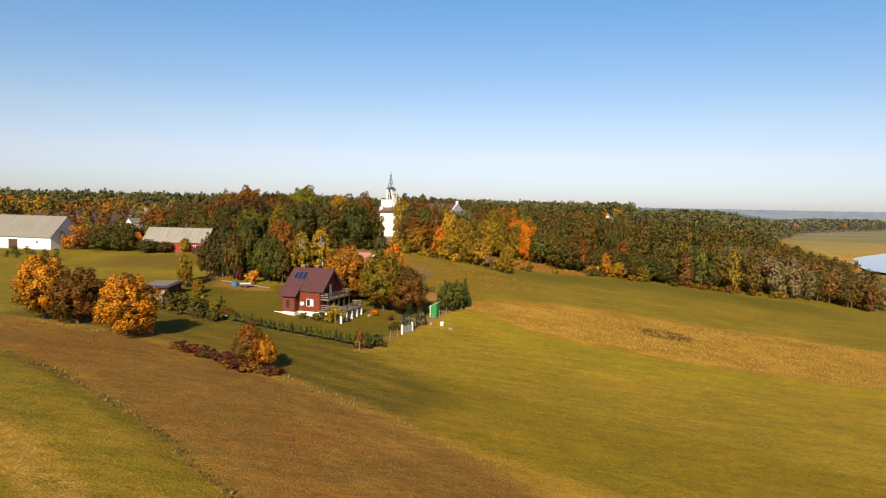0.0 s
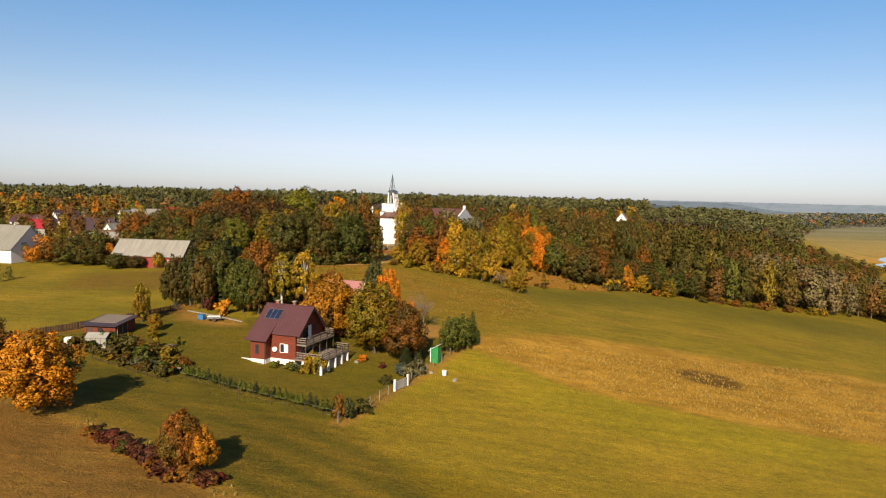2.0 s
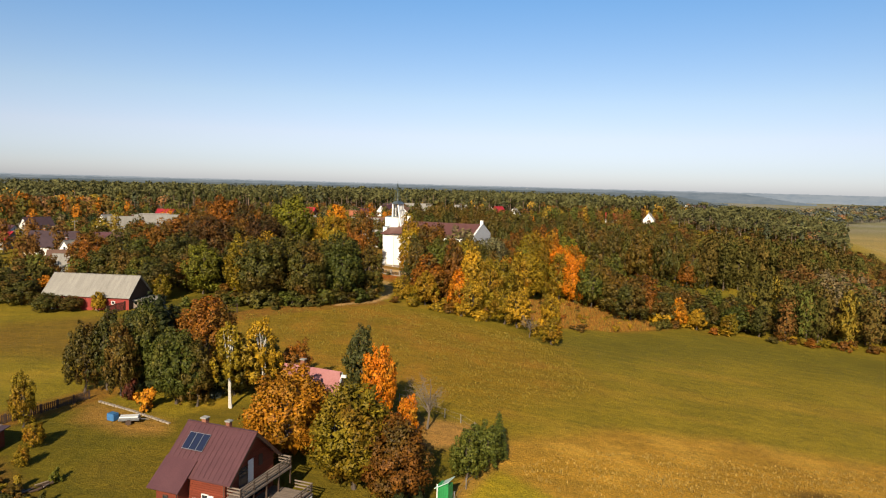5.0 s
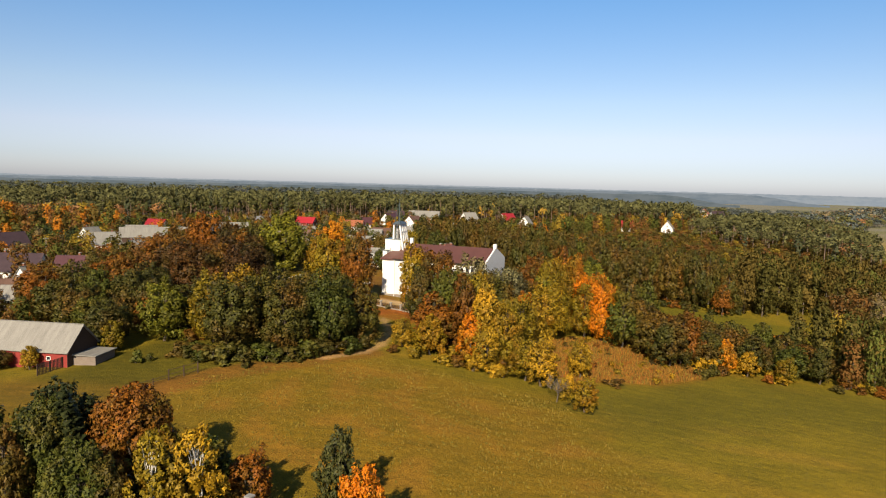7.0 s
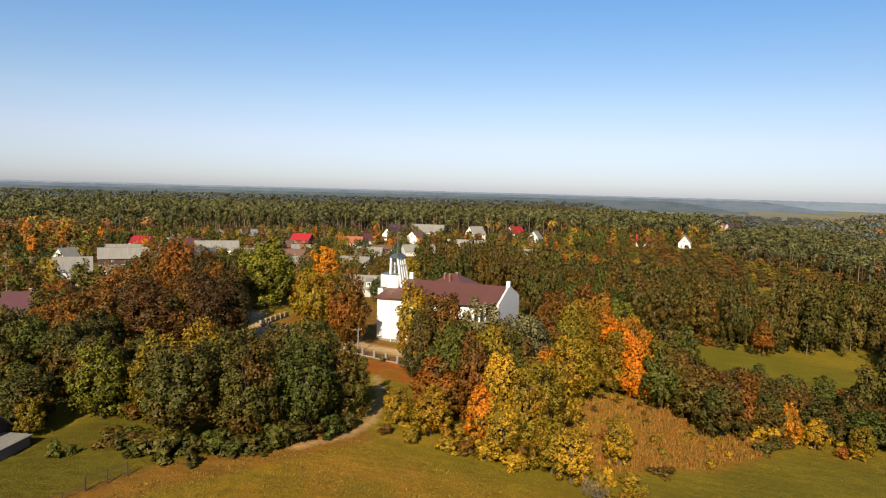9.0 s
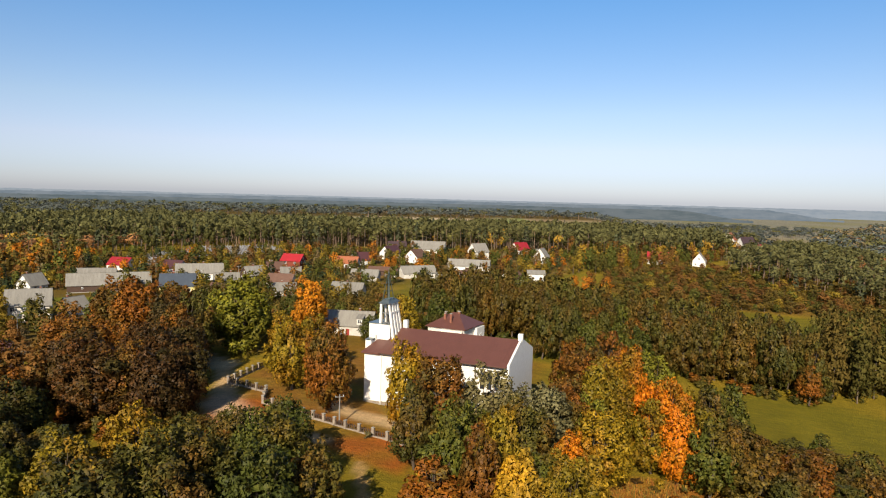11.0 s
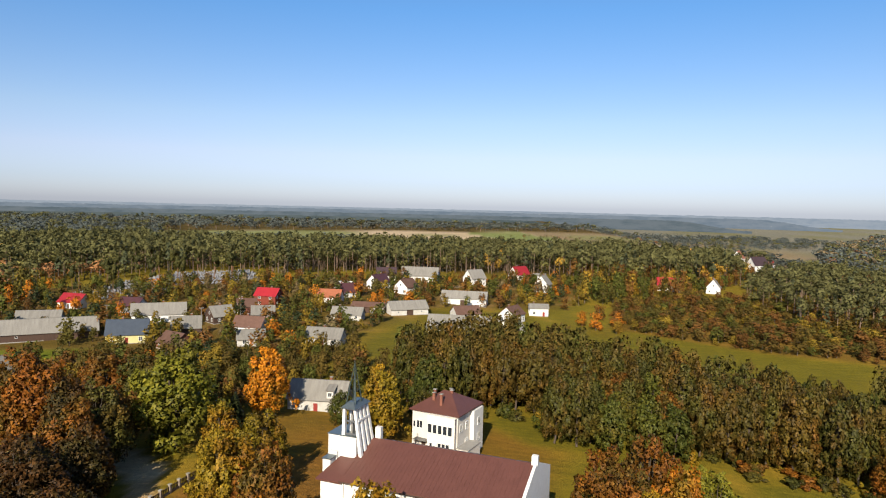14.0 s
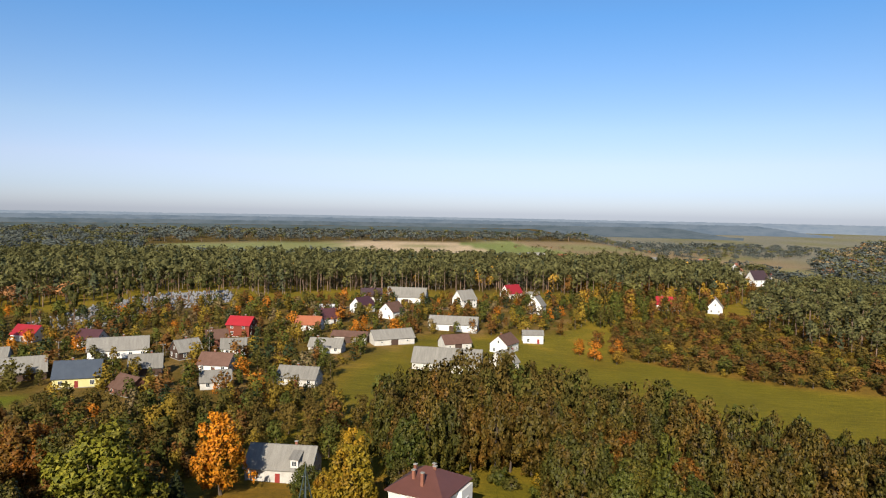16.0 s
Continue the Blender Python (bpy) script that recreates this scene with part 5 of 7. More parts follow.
def house(kinds, x, y, L, W, h, rise, turn):
    """A gabled house or barn; kinds: its walls' letter, its roof's letter, and h(ouse) or b(arn)."""
    wk, rk, use = kinds
    barn = use == "b"
    z = min(at(x + dx, y + dy) for dx in (-L / 3, L / 3) for dy in (-W / 3, W / 3))
    b = thing("barn" if barn else "house", x, y, z, turn, f"{WALL_WORDS[wk]} {'barn' if barn else 'house'} with a {ROOF_WORDS[rk]} gable roof", "barn" if barn else "house", "village buildings")
    PLACES.append((x, y, (L + W) * 0.24))
    wall = part("wall", gable_walls(L, W, h + 0.8, rise, 0, 0, -0.8), WALLS[wk], b)
    roof = part("roof", gable_roof(L, W, h, rise), ROOFS[rk], b)
    part("ridge_cap", boxes((-L / 2 - 0.4, L / 2 + 0.4, -0.14, 0.14, h + rise + 0.12, h + rise + 0.22)), ROOFS[rk], roof)
    part("foundation", boxes((-L / 2 - 0.05, L / 2 + 0.05, -W / 2 - 0.05, W / 2 + 0.05, -0.9, 0.25)), CONCRETE, b)
    rr = random.Random(int(x * 7 + y * 13))
    if barn:
        part("barn_door", boxes((-1.6, 1.6, -W / 2 - 0.08, -W / 2 - 0.004, 0.0, min(2.9, h - 0.2))), DARKBROWN if wk != "r" else REDPAINT, b)
        part("barn_door", boxes((L / 2 + 0.004, L / 2 + 0.09, -1.2, 1.2, 0.0, min(2.6, h - 0.2))), DARKBROWN, b)
        for sx in (-0.32, 0.32):
            window(b, sx * L, -W / 2, h * 0.5, 0.7, 0.5, "-y", 1)
        return b
    floors = 2 if h > 4.4 else 1
    for f in range(floors):
        z = 1.0 + 2.6 * f
        for i in range(max(2, int(L // 3.6))):
            wx = (i + 0.5) / max(2, int(L // 3.6)) * L - L / 2
            if f == 0 and i == 1:
                part("door", boxes((wx - 0.5, wx + 0.5, -W / 2 - 0.07, -W / 2 - 0.004, 0.1, 2.15)), rr.choice([DARKBROWN, REDPAINT, GREYWOOD]), b)
            else:
                window(b, wx, -W / 2, z, 1.1, 1.3, "-y", 2)
        for side, face in ((L / 2, "+x"), (-L / 2, "-x")):
            for wy in (-W / 4, W / 4):
                window(b, side, wy, z, 0.95, 1.3, face, 2)
    for side, face in ((L / 2, "+x"), (-L / 2, "-x")):
        window(b, side, 0, h + rise * 0.15, 0.8, 1.0, face, 1)
    chimney(b, L * rr.uniform(-0.3, 0.3), 0.4, h + rise - 1.0, h + rise + 0.8, 0.55)
    return b


red_barn = house("rgb", -74.6, 195.6, 18.0, 8.0, 3.2, 3.5, -4)
red_barn["label"] = "long barn with red board doors and grey roof"
lean = part("lean_to", boxes((9.06, 13.0, -2.6, 2.8, -0.8, 2.2)), GREYWOOD, red_barn, "grey board lean-to")
part("lean_to_roof", boxes((9.06, 13.3, -2.9, 3.1, 2.2, 2.35)), ROOF_GREY, lean)
part("gable_cladding", shape([(9.004, -4.0, 0.0), (9.004, 4.0, 0.0), (9.004, 4.0, 3.2), (9.004, 0.0, 6.65), (9.004, -4.0, 3.2), (9.05, -4.0, 0.0), (9.05, 4.0, 0.0), (9.05, 4.0, 3.2), (9.05, 0.0, 6.65), (9.05, -4.0, 3.2)],
     [(0, 1, 2, 3, 4), (5, 6, 7, 8, 9)] + [(i, (i + 1) % 5, (i + 1) % 5 + 5, i + 5) for i in range(5)]), DARKWOOD, red_barn, "dark weathered gable boards")
house("wgb", -124.0, 206.0, 27.0, 12.0, 4.0, 5.6, -15)
WEST = [("wsh", -108, 271, 16, 10.5, 3.4, 4.6, 8), ("wph", -134, 279, 15, 10, 3.2, 4.5, 5), ("grh", -166, 297, 12, 9, 3.4, 3, -5), ("wsh", -176, 310, 15, 10, 5.2, 2.5, 0),
        ("cgh", -140, 337, 12, 10, 5.4, 4.2, 30), ("dgb", -150, 401, 30, 9.5, 3.0, 4.0, 30), ("wgh", -132, 347, 7, 6, 2.8, 3, 70), ("wgh", -176, 392, 8, 7, 3.2, 4, 75),
        ("wuh", -112, 248, 9, 6, 2.4, 2.6, 20), ("wph", -182, 345, 11, 9, 4, 4.5, 60), ("wgh", -116, 258, 6, 5, 3.6, 3.2, 75), ("ogh", -104, 238, 10, 7, 2.6, 2.6, 10)]
SOUTH = [("wrh", -178, 463, 11, 8, 3, 3.2, -12), ("ogb", -166, 420, 15, 8, 3, 3.2, 20), ("wsh", -148, 455, 9.5, 8, 3, 3.2, -8), ("wgh", -128, 437, 20, 8, 3.4, 3.8, 24), ("ybh", -121, 399, 13, 9, 3.3, 4.2, 20),
         ("dgh", -107, 414, 10, 8, 3, 3.6, 20), ("dgh", -104, 439, 9, 7.5, 3.1, 3.6, 48), ("wuh", -86, 422, 11, 8, 2.9, 3.2, -6), ("wgh", -89, 447, 9, 7, 3, 3, 16), ("Rrh", -97, 481, 10.5, 8, 5.2, 3, -10),
         ("buh", -100, 459, 8, 7, 3.6, 3, 30), ("ogh", -79, 401, 9, 7, 2.6, 2.6, 20), ("bub", -101, 391, 9, 8, 2.2, 3, -30)]
MIDDLE = [("ogh", -55, 410, 13, 7, 2.7, 3, -8), ("ogh", -56, 459, 13, 7, 2.7, 2.7, -5), ("oub", -50, 479, 15, 7, 3, 1.6, -8), ("ogb", -33, 481, 18, 8, 3, 3.2, 28), ("woh", -72, 499, 11, 8, 3, 3.2, -5),
          ("wsh", -68, 516, 10, 8, 3, 4, 40), ("wsh", -56, 552, 11, 8, 4, 4, 58), ("wuh", -39, 539, 10, 9, 4, 4, 58), ("wgb", -36, 597, 23, 10, 4.2, 5, -6), ("wph", -57, 594, 12, 9, 4, 4.2, 12),
          ("wgh", -2, 589, 11, 9, 5, 5, 40), ("wgb", -7, 517, 23, 8, 3.8, 3.2, -8), ("ogb", -8, 443, 25, 9, 3.8, 4.6, -8)]
NORTH = [("oub", -6, 480, 12, 8, 3, 3, 25), ("ogb", 13, 451, 9, 8, 3, 4.2, 50), ("wuh", 15, 481, 11, 8, 4, 3.4, 60), ("wgh", 29, 502, 9, 7, 4, 1.6, 0), ("wgh", 39, 579, 9, 8, 5, 5, 68),
         ("wrh", 29, 644, 12, 9, 4, 5, 40), ("wgh", 41, 648, 13, 7, 3, 1.4, 0), ("wrh", 121, 608, 14, 9, 4, 4.2, -10), ("wgh", 146, 599, 9, 8, 4, 5, 68), ("woh", 263, 868, 14, 11, 6, 7, 60),
         ("wph", 244, 775, 14, 11, 6, 7, 20), ("ogh", -39, 331, 13.5, 8, 3.2, 3.4, -4)]
FAR = [("woh", 127, 1054, 26, 12, 4, 4, 0), ("wph", 168, 992, 20, 12, 4, 4, 10), ("wgh", 208, 1002, 18, 11, 4, 4, -10), ("wgh", 232, 1026, 18, 11, 4, 4, 20), ("wgh", 240, 932, 16, 10, 5, 5, 30), ("wgb", 90, 1075, 22, 12, 4, 4, 0),
       ("woh", 300, 1060, 16, 11, 5, 5, 10), ("wgh", 196, 905, 13, 10, 5, 5, 40), ("wrh", 330, 960, 14, 10, 5, 5, 0)]
for group in (WEST, SOUTH, MIDDLE, NORTH, FAR):
    for row in group:
        built = house(*row)
        if row[1:3] == (-39, 331):               # the outbuilding behind the church
            built["label"] = "long old whitewashed outbuilding with a grey dormered roof"
            d = part("dormer", boxes((2.6, 4.2, -3.9, -1.2, 3.3, 5.2)), OLDWHITE, built)
            m = Matrix.Translation((3.4, -4.2, 5.15)) @ pose(0, 0, 0, 14)
            part("dormer_roof", box(bmesh.new(), -1.1, 1.1, 0, 4.4, 0, 0.1, m), ROOF_GREY, d)
            window(built, 3.4, -3.9, 3.9, 0.9, 0.9, "-y", 2)
PLACES += [(-10, 266, 19), (-8, 311, 10), (-24, 268, 9), (-121, 386, 9), (-128, 382, 8), (-86, 411, 6), (-150, 380, 12), (-56, 400, 6), (-8, 432, 9), (-104, 428, 5), (-97, 470, 6)]

# ---- planting: the garden and the hill ----
GARDEN = [("dome", "O", -57.6, 99.2, 9.8, 4.6), ("dome", "B", -52.0, 97.6, 8.4, 3.9), ("dome", "O", -42.2, 91.6, 8.7, 4.3), ("dome", "B", -22.6, 80.0, 5.6, 2.0), ("dome", "O", -20.7, 80.4, 4.4, 1.5),
          ("tall", "M", -50.5, 134.6, 7.0, 1.6), ("tall", "E", -49.4, 145.6, 9.8, 2.6), ("tall", "D", -46.8, 146.6, 11.2, 2.8), ("tall", "E", -44.2, 145.0, 10.2, 2.4), ("dome", "G", -43.0, 148.6, 12.0, 3.4), ("spruce", "S", -40.6, 149.6, 12.8, 3.4), ("dome", "G", -36.2, 143.4, 10.4, 3.6), ("tall", "E", -33.4, 143.2, 9.0, 2.2), ("dome", "B", -35.0, 151.5, 12.4, 4.6),
          ("birch", "M", -29.2, 143.6, 12.0, 2.4), ("birch", "Y", -25.2, 143.4, 13.2, 2.6), ("dome", "O", -18.9, 131.8, 11.4, 4.5), ("dome", "M", -10.6, 127.6, 11.8, 5.0), ("dome", "B", -6.4, 126.0, 9.4, 4.0)]
GARDEN2 = [("round", "F", -10.0, 144.0, 10.0, 2.7), ("tall", "P", -13.2, 149.8, 10.6, 2.5, "", "bushy green pine beside the cabin"), ("bare", "X", -3.8, 143.2, 7.2, 3.1), ("tall", "T", 1.2, 132.4, 6.0, 2.0, "", "dense bright green thuja by the fence"), ("tall", "T", 3.4, 135.0, 5.8, 2.0, "", "dense bright green thuja by the fence"), ("thuja", "T", 5.0, 138.2, 5.9, 1.3),
           ("tall", "T", 2.2, 135.8, 5.2, 1.8, "", "dense bright green thuja by the fence"), ("tall", "M", -46.4, 130.2, 2.9, 1.3), ("tall", "M", -44.8, 125.6, 2.4, 0.9), ("thuja", "C", -32.6, 146.4, 5.4, 1.7), ("tall", "F", -6.0, 141.0, 5.4, 1.4), ("spruce", "S", -5.4, 122.4, 4.2, 1.3),
           ("spruce", "S", -3.6, 124.2, 3.6, 1.0), ("tall", "M", -31.0, 149.5, 9.0, 3.0), ("tall", "G", -27.0, 151.0, 8.0, 3.0), ("tall", "B", -22.0, 149.0, 8.0, 2.6)]
HILL = [("round", "L", -57.6, 208.0, 11.8, 4.8), ("round", "D", -42.0, 200.0, 14.0, 5.8), ("round", "D", -33.4, 202.4, 12.6, 5.2), ("round", "G", -26.2, 206.6, 14.0, 5.2), ("tall", "D", -21.4, 212.6, 12.4, 4.0), ("round", "M", -48.0, 207.5, 13.0, 4.8),
        ("round", "D", -37.0, 212.0, 13.2, 5.2), ("round", "G", -28.6, 219.0, 13.5, 5.0), ("round", "M", -46.0, 219.0, 13.0, 5.0), ("round", "D", -35.0, 226.0, 11.0, 4.6), ("tall", "M", -72.0, 210.6, 5.4, 2.3), ("tall", "B", -63.0, 213.0, 8.0, 3.0), ("spruce", "S", -66.0, 204.0, 6.0, 1.8), ("round", "D", -38.0, 206.0, 14.0, 5.0), ("tall", "D", -52.0, 213.0, 12.0, 4.2),
        ("round", "D", -70.0, 220.0, 12.0, 4.6)]
STREET = [("round", "B", -83.0, 292.0, 19.0, 7.6), ("round", "K", -72.0, 286.0, 17.0, 6.4), ("round", "B", -94.0, 303.0, 17.0, 7.0), ("round", "L", -60.0, 299.0, 19.5, 8.8), ("round", "M", -39.4, 268.4, 14.6, 5.2), ("round", "B", -29.4, 256.6, 17.0, 4.9), ("tall", "O", -48.0, 319.5, 17.0, 5.4),
          ("round", "K", -67.0, 246.0, 14.0, 6.4), ("round", "K", -53.6, 250.4, 13.5, 4.8), ("round", "K", -61.5, 270.0, 14.0, 5.2), ("round", "D", -67.0, 284.0, 16.0, 5.6), ("round", "B", -67.5, 277.0, 15.0, 5.0), ("round", "K", -77.0, 258.0, 14.0, 6.2), ("round", "B", -88.0, 272.0, 14.0, 6.4), ("tall", "M", -46.4, 287.0, 13.0, 4.2), ("round", "B", -86.0, 244.0, 12.0, 5.4), ("tall", "O", -94.0, 242.0, 9.0, 3.2), ("spruce", "S", -51.6, 307.6, 9.0, 2.6), ("tall", "M", -21.2, 308.0, 16.0, 4.6)]
STREET2 = [("tall", "Y", -24.4, 326.0, 13.0, 3.6), ("round", "D", -72.0, 312.0, 16.0, 6.4), ("round", "B", -84.0, 316.0, 15.0, 6.4), ("round", "B", -98.0, 262.0, 12.0, 5.6), ("round", "K", -70.0, 268.0, 13.0, 5.2), ("round", "D", -72.0, 232.0, 12.0, 5.2), ("round", "G", -82.0, 228.0, 11.0, 5.0), ("round", "D", -62.0, 216.0, 11.0, 4.6),
           ("round", "D", -78.0, 214.0, 8.0, 4.0), ("round", "B", -92.0, 226.0, 9.0, 4.4), ("tall", "O", -84.0, 222.0, 8.0, 2.8), ("round", "M", -51.0, 226.0, 8.0, 4.4), ("round", "D", -43.0, 229.0, 8.5, 4.2), ("round", "D", -61.0, 224.0, 8.0, 4.2), ("round", "G", -30.0, 231.0, 11.0, 4.4)]
CHURCHYARD_TREES = [("tall", "M", -13.8, 250.6, 17.6, 4.4), ("round", "B", -8.4, 244.6, 17.0, 5.4), ("round", "W", 0.2, 240.0, 16.4, 6.4), ("round", "W", 7.6, 241.0, 15.8, 6.0), ("round", "B", 13.4, 255.0, 14.0, 4.8), ("tall", "F", 0.6, 252.4, 8.4, 2.1), ("round", "G", -5.0, 230.6, 14.6, 5.2), ("round", "D", 4.0, 233.0, 14.6, 5.0),
                    ("tall", "D", -11.6, 236.6, 14.0, 3.8), ("tall", "F", -0.4, 209.4, 9.8, 2.9), ("round", "M", 6.4, 210.6, 12.6, 3.9), ("tall", "Y", 12.2, 202.2, 9.0, 3.2), ("tall", "M", 18.2, 191.8, 5.9, 2.4), ("tall", "M", -7.8, 210.4, 8.0, 3.0), ("tall", "Y", -13.4, 213.4, 6.0, 2.4), ("bare", "X", 14.0, 194.5, 5.0, 1.8)]
EAST_EDGE = [("round", "F", 26.4, 267.0, 18.5, 5.4), ("round", "F", 33.0, 260.0, 15.6, 4.6), ("round", "F", 31.6, 249.0, 13.6, 4.2), ("round", "B", 48.0, 239.5, 12.6, 4.8), ("round", "M", 9.0, 218.0, 13.0, 4.4), ("round", "M", 17.0, 240.0, 14.0, 5.0),
             ("round", "M", 21.0, 256.0, 15.0, 5.0), ("tall", "Y", 20.5, 212.0, 8.0, 2.8), ("tall", "Y", 62.0, 237.0, 6.0, 2.6), ("tall", "M", 70.5, 237.0, 6.0, 2.6), ("tall", "O", 57.0, 237.0, 8.0, 2.4), ("tall", "B", 84.0, 314.0, 11.0, 3.6), ("round", "M", 20.5, 250.5, 13.5, 4.4)]
MORE = [("round", "S", -43.0, 151.0, 12.0, 4.4), ("round", "D", -30.0, 147.5, 7.5, 3.4), ("round", "B", -62.5, 249.0, 14.0, 5.4), ("round", "K", -55.5, 245.5, 14.0, 5.4), ("round", "K", -72.5, 252.0, 15.0, 6.2), ("round", "B", -80.0, 266.0, 15.0, 6.0),
        ("round", "K", -64.0, 260.0, 15.0, 5.6), ("round", "D", -93.0, 252.0, 13.0, 5.6), ("round", "B", -80.0, 240.0, 13.0, 5.6), ("round", "D", -70.0, 224.0, 12.0, 5.0), ("round", "D", -90.0, 234.0, 12.0, 5.4), ("round", "M", 22.0, 262.0, 17.0, 5.0), ("round", "F", 28.5, 256.5, 15.5, 4.8), ("round", "B", 19.5, 268.5, 17.0, 5.0)]
MORE2 = [("round", "B", 25.0, 280.0, 18.0, 5.8), ("round", "L", 34.0, 275.0, 16.0, 5.2), ("round", "B", 17.5, 277.0, 16.0, 5.0), ("round", "M", 40.0, 266.0, 13.0, 4.6),
         ("round", "M", -38.5, 284.0, 12.5, 4.8), ("round", "D", -13.5, 320.0, 9.0, 3.8), ("round", "G", -31.0, 317.0, 8.0, 3.4), ("tall", "M", -27.0, 313.0, 9.0, 2.6), ("round", "D", -97.0, 198.0, 7.4, 5.0), ("round", "B", -104.0, 201.5, 6.4, 4.4), ("round", "D", -91.0, 196.0, 6.4, 4.0), ("round", "D", -81.5, 189.4, 4.0, 3.2), ("round", "E", -77.0, 190.2, 3.2, 2.4), ("tall", "Y", -71.5, 190.0, 4.2, 1.7),
         ("round", "D", -66.0, 204.0, 9.0, 4.6), ("round", "G", -71.0, 207.5, 9.0, 4.4), ("tall", "M", -63.5, 200.5, 6.0, 2.4), ("round", "D", -75.5, 211.0, 11.0, 5.0), ("round", "D", -83.0, 217.0, 11.0, 5.4), ("round", "B", -89.0, 221.0, 12.0, 5.4), ("round", "B", -97.0, 232.0, 12.0, 5.6), ("round", "M", 20.0, 257.0, 17.5, 5.2), ("round", "M", 36.5, 253.5, 13.0, 4.6), ("round", "B", 11.5, 247.5, 15.0, 5.0),
         ("tall", "Y", 2.5, 206.5, 9.0, 3.0), ("tall", "M", 9.5, 204.0, 8.0, 3.0), ("round", "Y", 9.5, 226.0, 11.0, 3.6), ("tall", "F", 11.0, 233.0, 12.0, 3.4), ("round", "L", 16.5, 246.5, 13.0, 4.4), ("round", "M", 28.0, 252.5, 13.0, 4.4)]
for row in GARDEN + GARDEN2 + MORE2 + MORE + HILL + STREET + STREET2 + CHURCHYARD_TREES + EAST_EDGE:
    plant(*row)
    PLACES.append((row[2], row[3], min(3.0, row[5] * 0.6)))


def scatter(poly, count, seed, gap=4.0):
    """Places spread through a polygon, apart from each other and from what already stands there."""
    rng = np.random.default_rng(seed)
    xs, ys = [p[0] for p in poly], [p[1] for p in poly]
    out = []
    X, Y = rng.uniform(min(xs), max(xs), count * 40), rng.uniform(min(ys), max(ys), count * 40)
    ok = within(poly, X, Y)
    for a, b, r in PLACES:
        ok &= np.hypot(X - a, Y - b) > r + gap * 0.5
    taken = np.empty((count, 2))
    for x, y in zip(X[ok], Y[ok]):
        k = len(out)
        if k >= count:
            break
        if not k or (np.hypot(taken[:k, 0] - x, taken[:k, 1] - y) > gap).all():
            taken[k] = (x, y)
            out.append((float(x), float(y)))
    return out


WOOD_SLOPE = [(-10, 214), (2, 208), (9, 207), (12, 217), (14, 239), (25, 249), (35, 246), (42, 234), (56, 239), (70, 238), (90, 240), (110, 246), (127, 250), (150, 259), (170, 264), (184, 280), (196, 320), (166, 338), (140, 333), (120, 314), (114, 276), (86, 262), (58, 262), (44, 272), (34, 272), (15, 264), (8, 238), (-6, 232)]
WOOD_NORTH = [(-4, 338), (22, 343), (40, 337), (52, 322), (95, 320), (140, 338), (172, 350), (192, 396), (165, 395), (120, 372), (91, 346), (74, 352), (61, 369), (49, 382), (35, 378), (17, 402), (-6, 392), (-20, 372), (-24, 345), (-14, 330)]
BEHIND_CHURCH = [(-112, 325), (-64, 318), (-46, 338), (-30, 340), (-28, 374), (-48, 392), (-74, 374), (-116, 362)]
prng2 = np.random.default_rng(23)
rest_slope, rest_north = [], []
for x, y in scatter(WOOD_SLOPE, 330, 1, 4.6):
    if not (x < 80 and y < 285):
        rest_slope.append((x, y))
        continue
    key = prng2.choice(list("MYMBYGYM" if y < 240 and x < 42 else "DDGEBEDG"))
    low = 0.62 if x > 46 and y < 266 else 1.0
    plant("wood", key, x, y, low * prng2.uniform(11, 16.5), prng2.uniform(3.3, 4.6), "trees of the wood")
for x, y in scatter(WOOD_NORTH, 300, 2, 4.6):
    if y > 352 or x > 90:
        rest_north.append((x, y))
        continue
    plant("wood", prng2.choice(list("DDEEDGEDE")), x, y, prng2.uniform(15, 20.5), prng2.uniform(3.6, 4.9), "trees of the wood")

for x, y in scatter([(13, 314), (42, 312), (42, 340), (14, 342)], 16, 21, 4.6):
    plant("wood", prng2.choice(list("DGDDB")), x, y, prng2.uniform(12, 17), prng2.uniform(3.4, 4.4), "trees of the wood")
for poly, n, keys, seed in (([(-52, 197), (-42, 193), (-32, 196), (-20, 206), (-18, 215), (-23, 212), (-34, 200), (-46, 200)], 26, "DDGD", 22), ([(-12, 243), (8, 237), (10, 228), (-8, 224), (-14, 232)], 16, "DDGM", 23), ([(-80, 236), (-62, 212), (-50, 206), (-56, 214), (-70, 226)], 18, "DGB", 24), ([(-4, 331), (14, 335), (30, 329), (46, 318), (60, 315), (95, 313), (95, 321), (60, 323), (46, 330), (30, 340), (10, 344)], 44, "DDGBDM", 27), ([(-75, 244), (-56, 236), (-46, 240), (-58, 252), (-76, 256)], 16, "DBB", 25)):
    for x, y in scatter(poly, n, seed, 1.6):
        plant("shrub", prng2.choice(list(keys)), x, y, prng2.uniform(1.6, 3.4), prng2.uniform(1.5, 2.4))

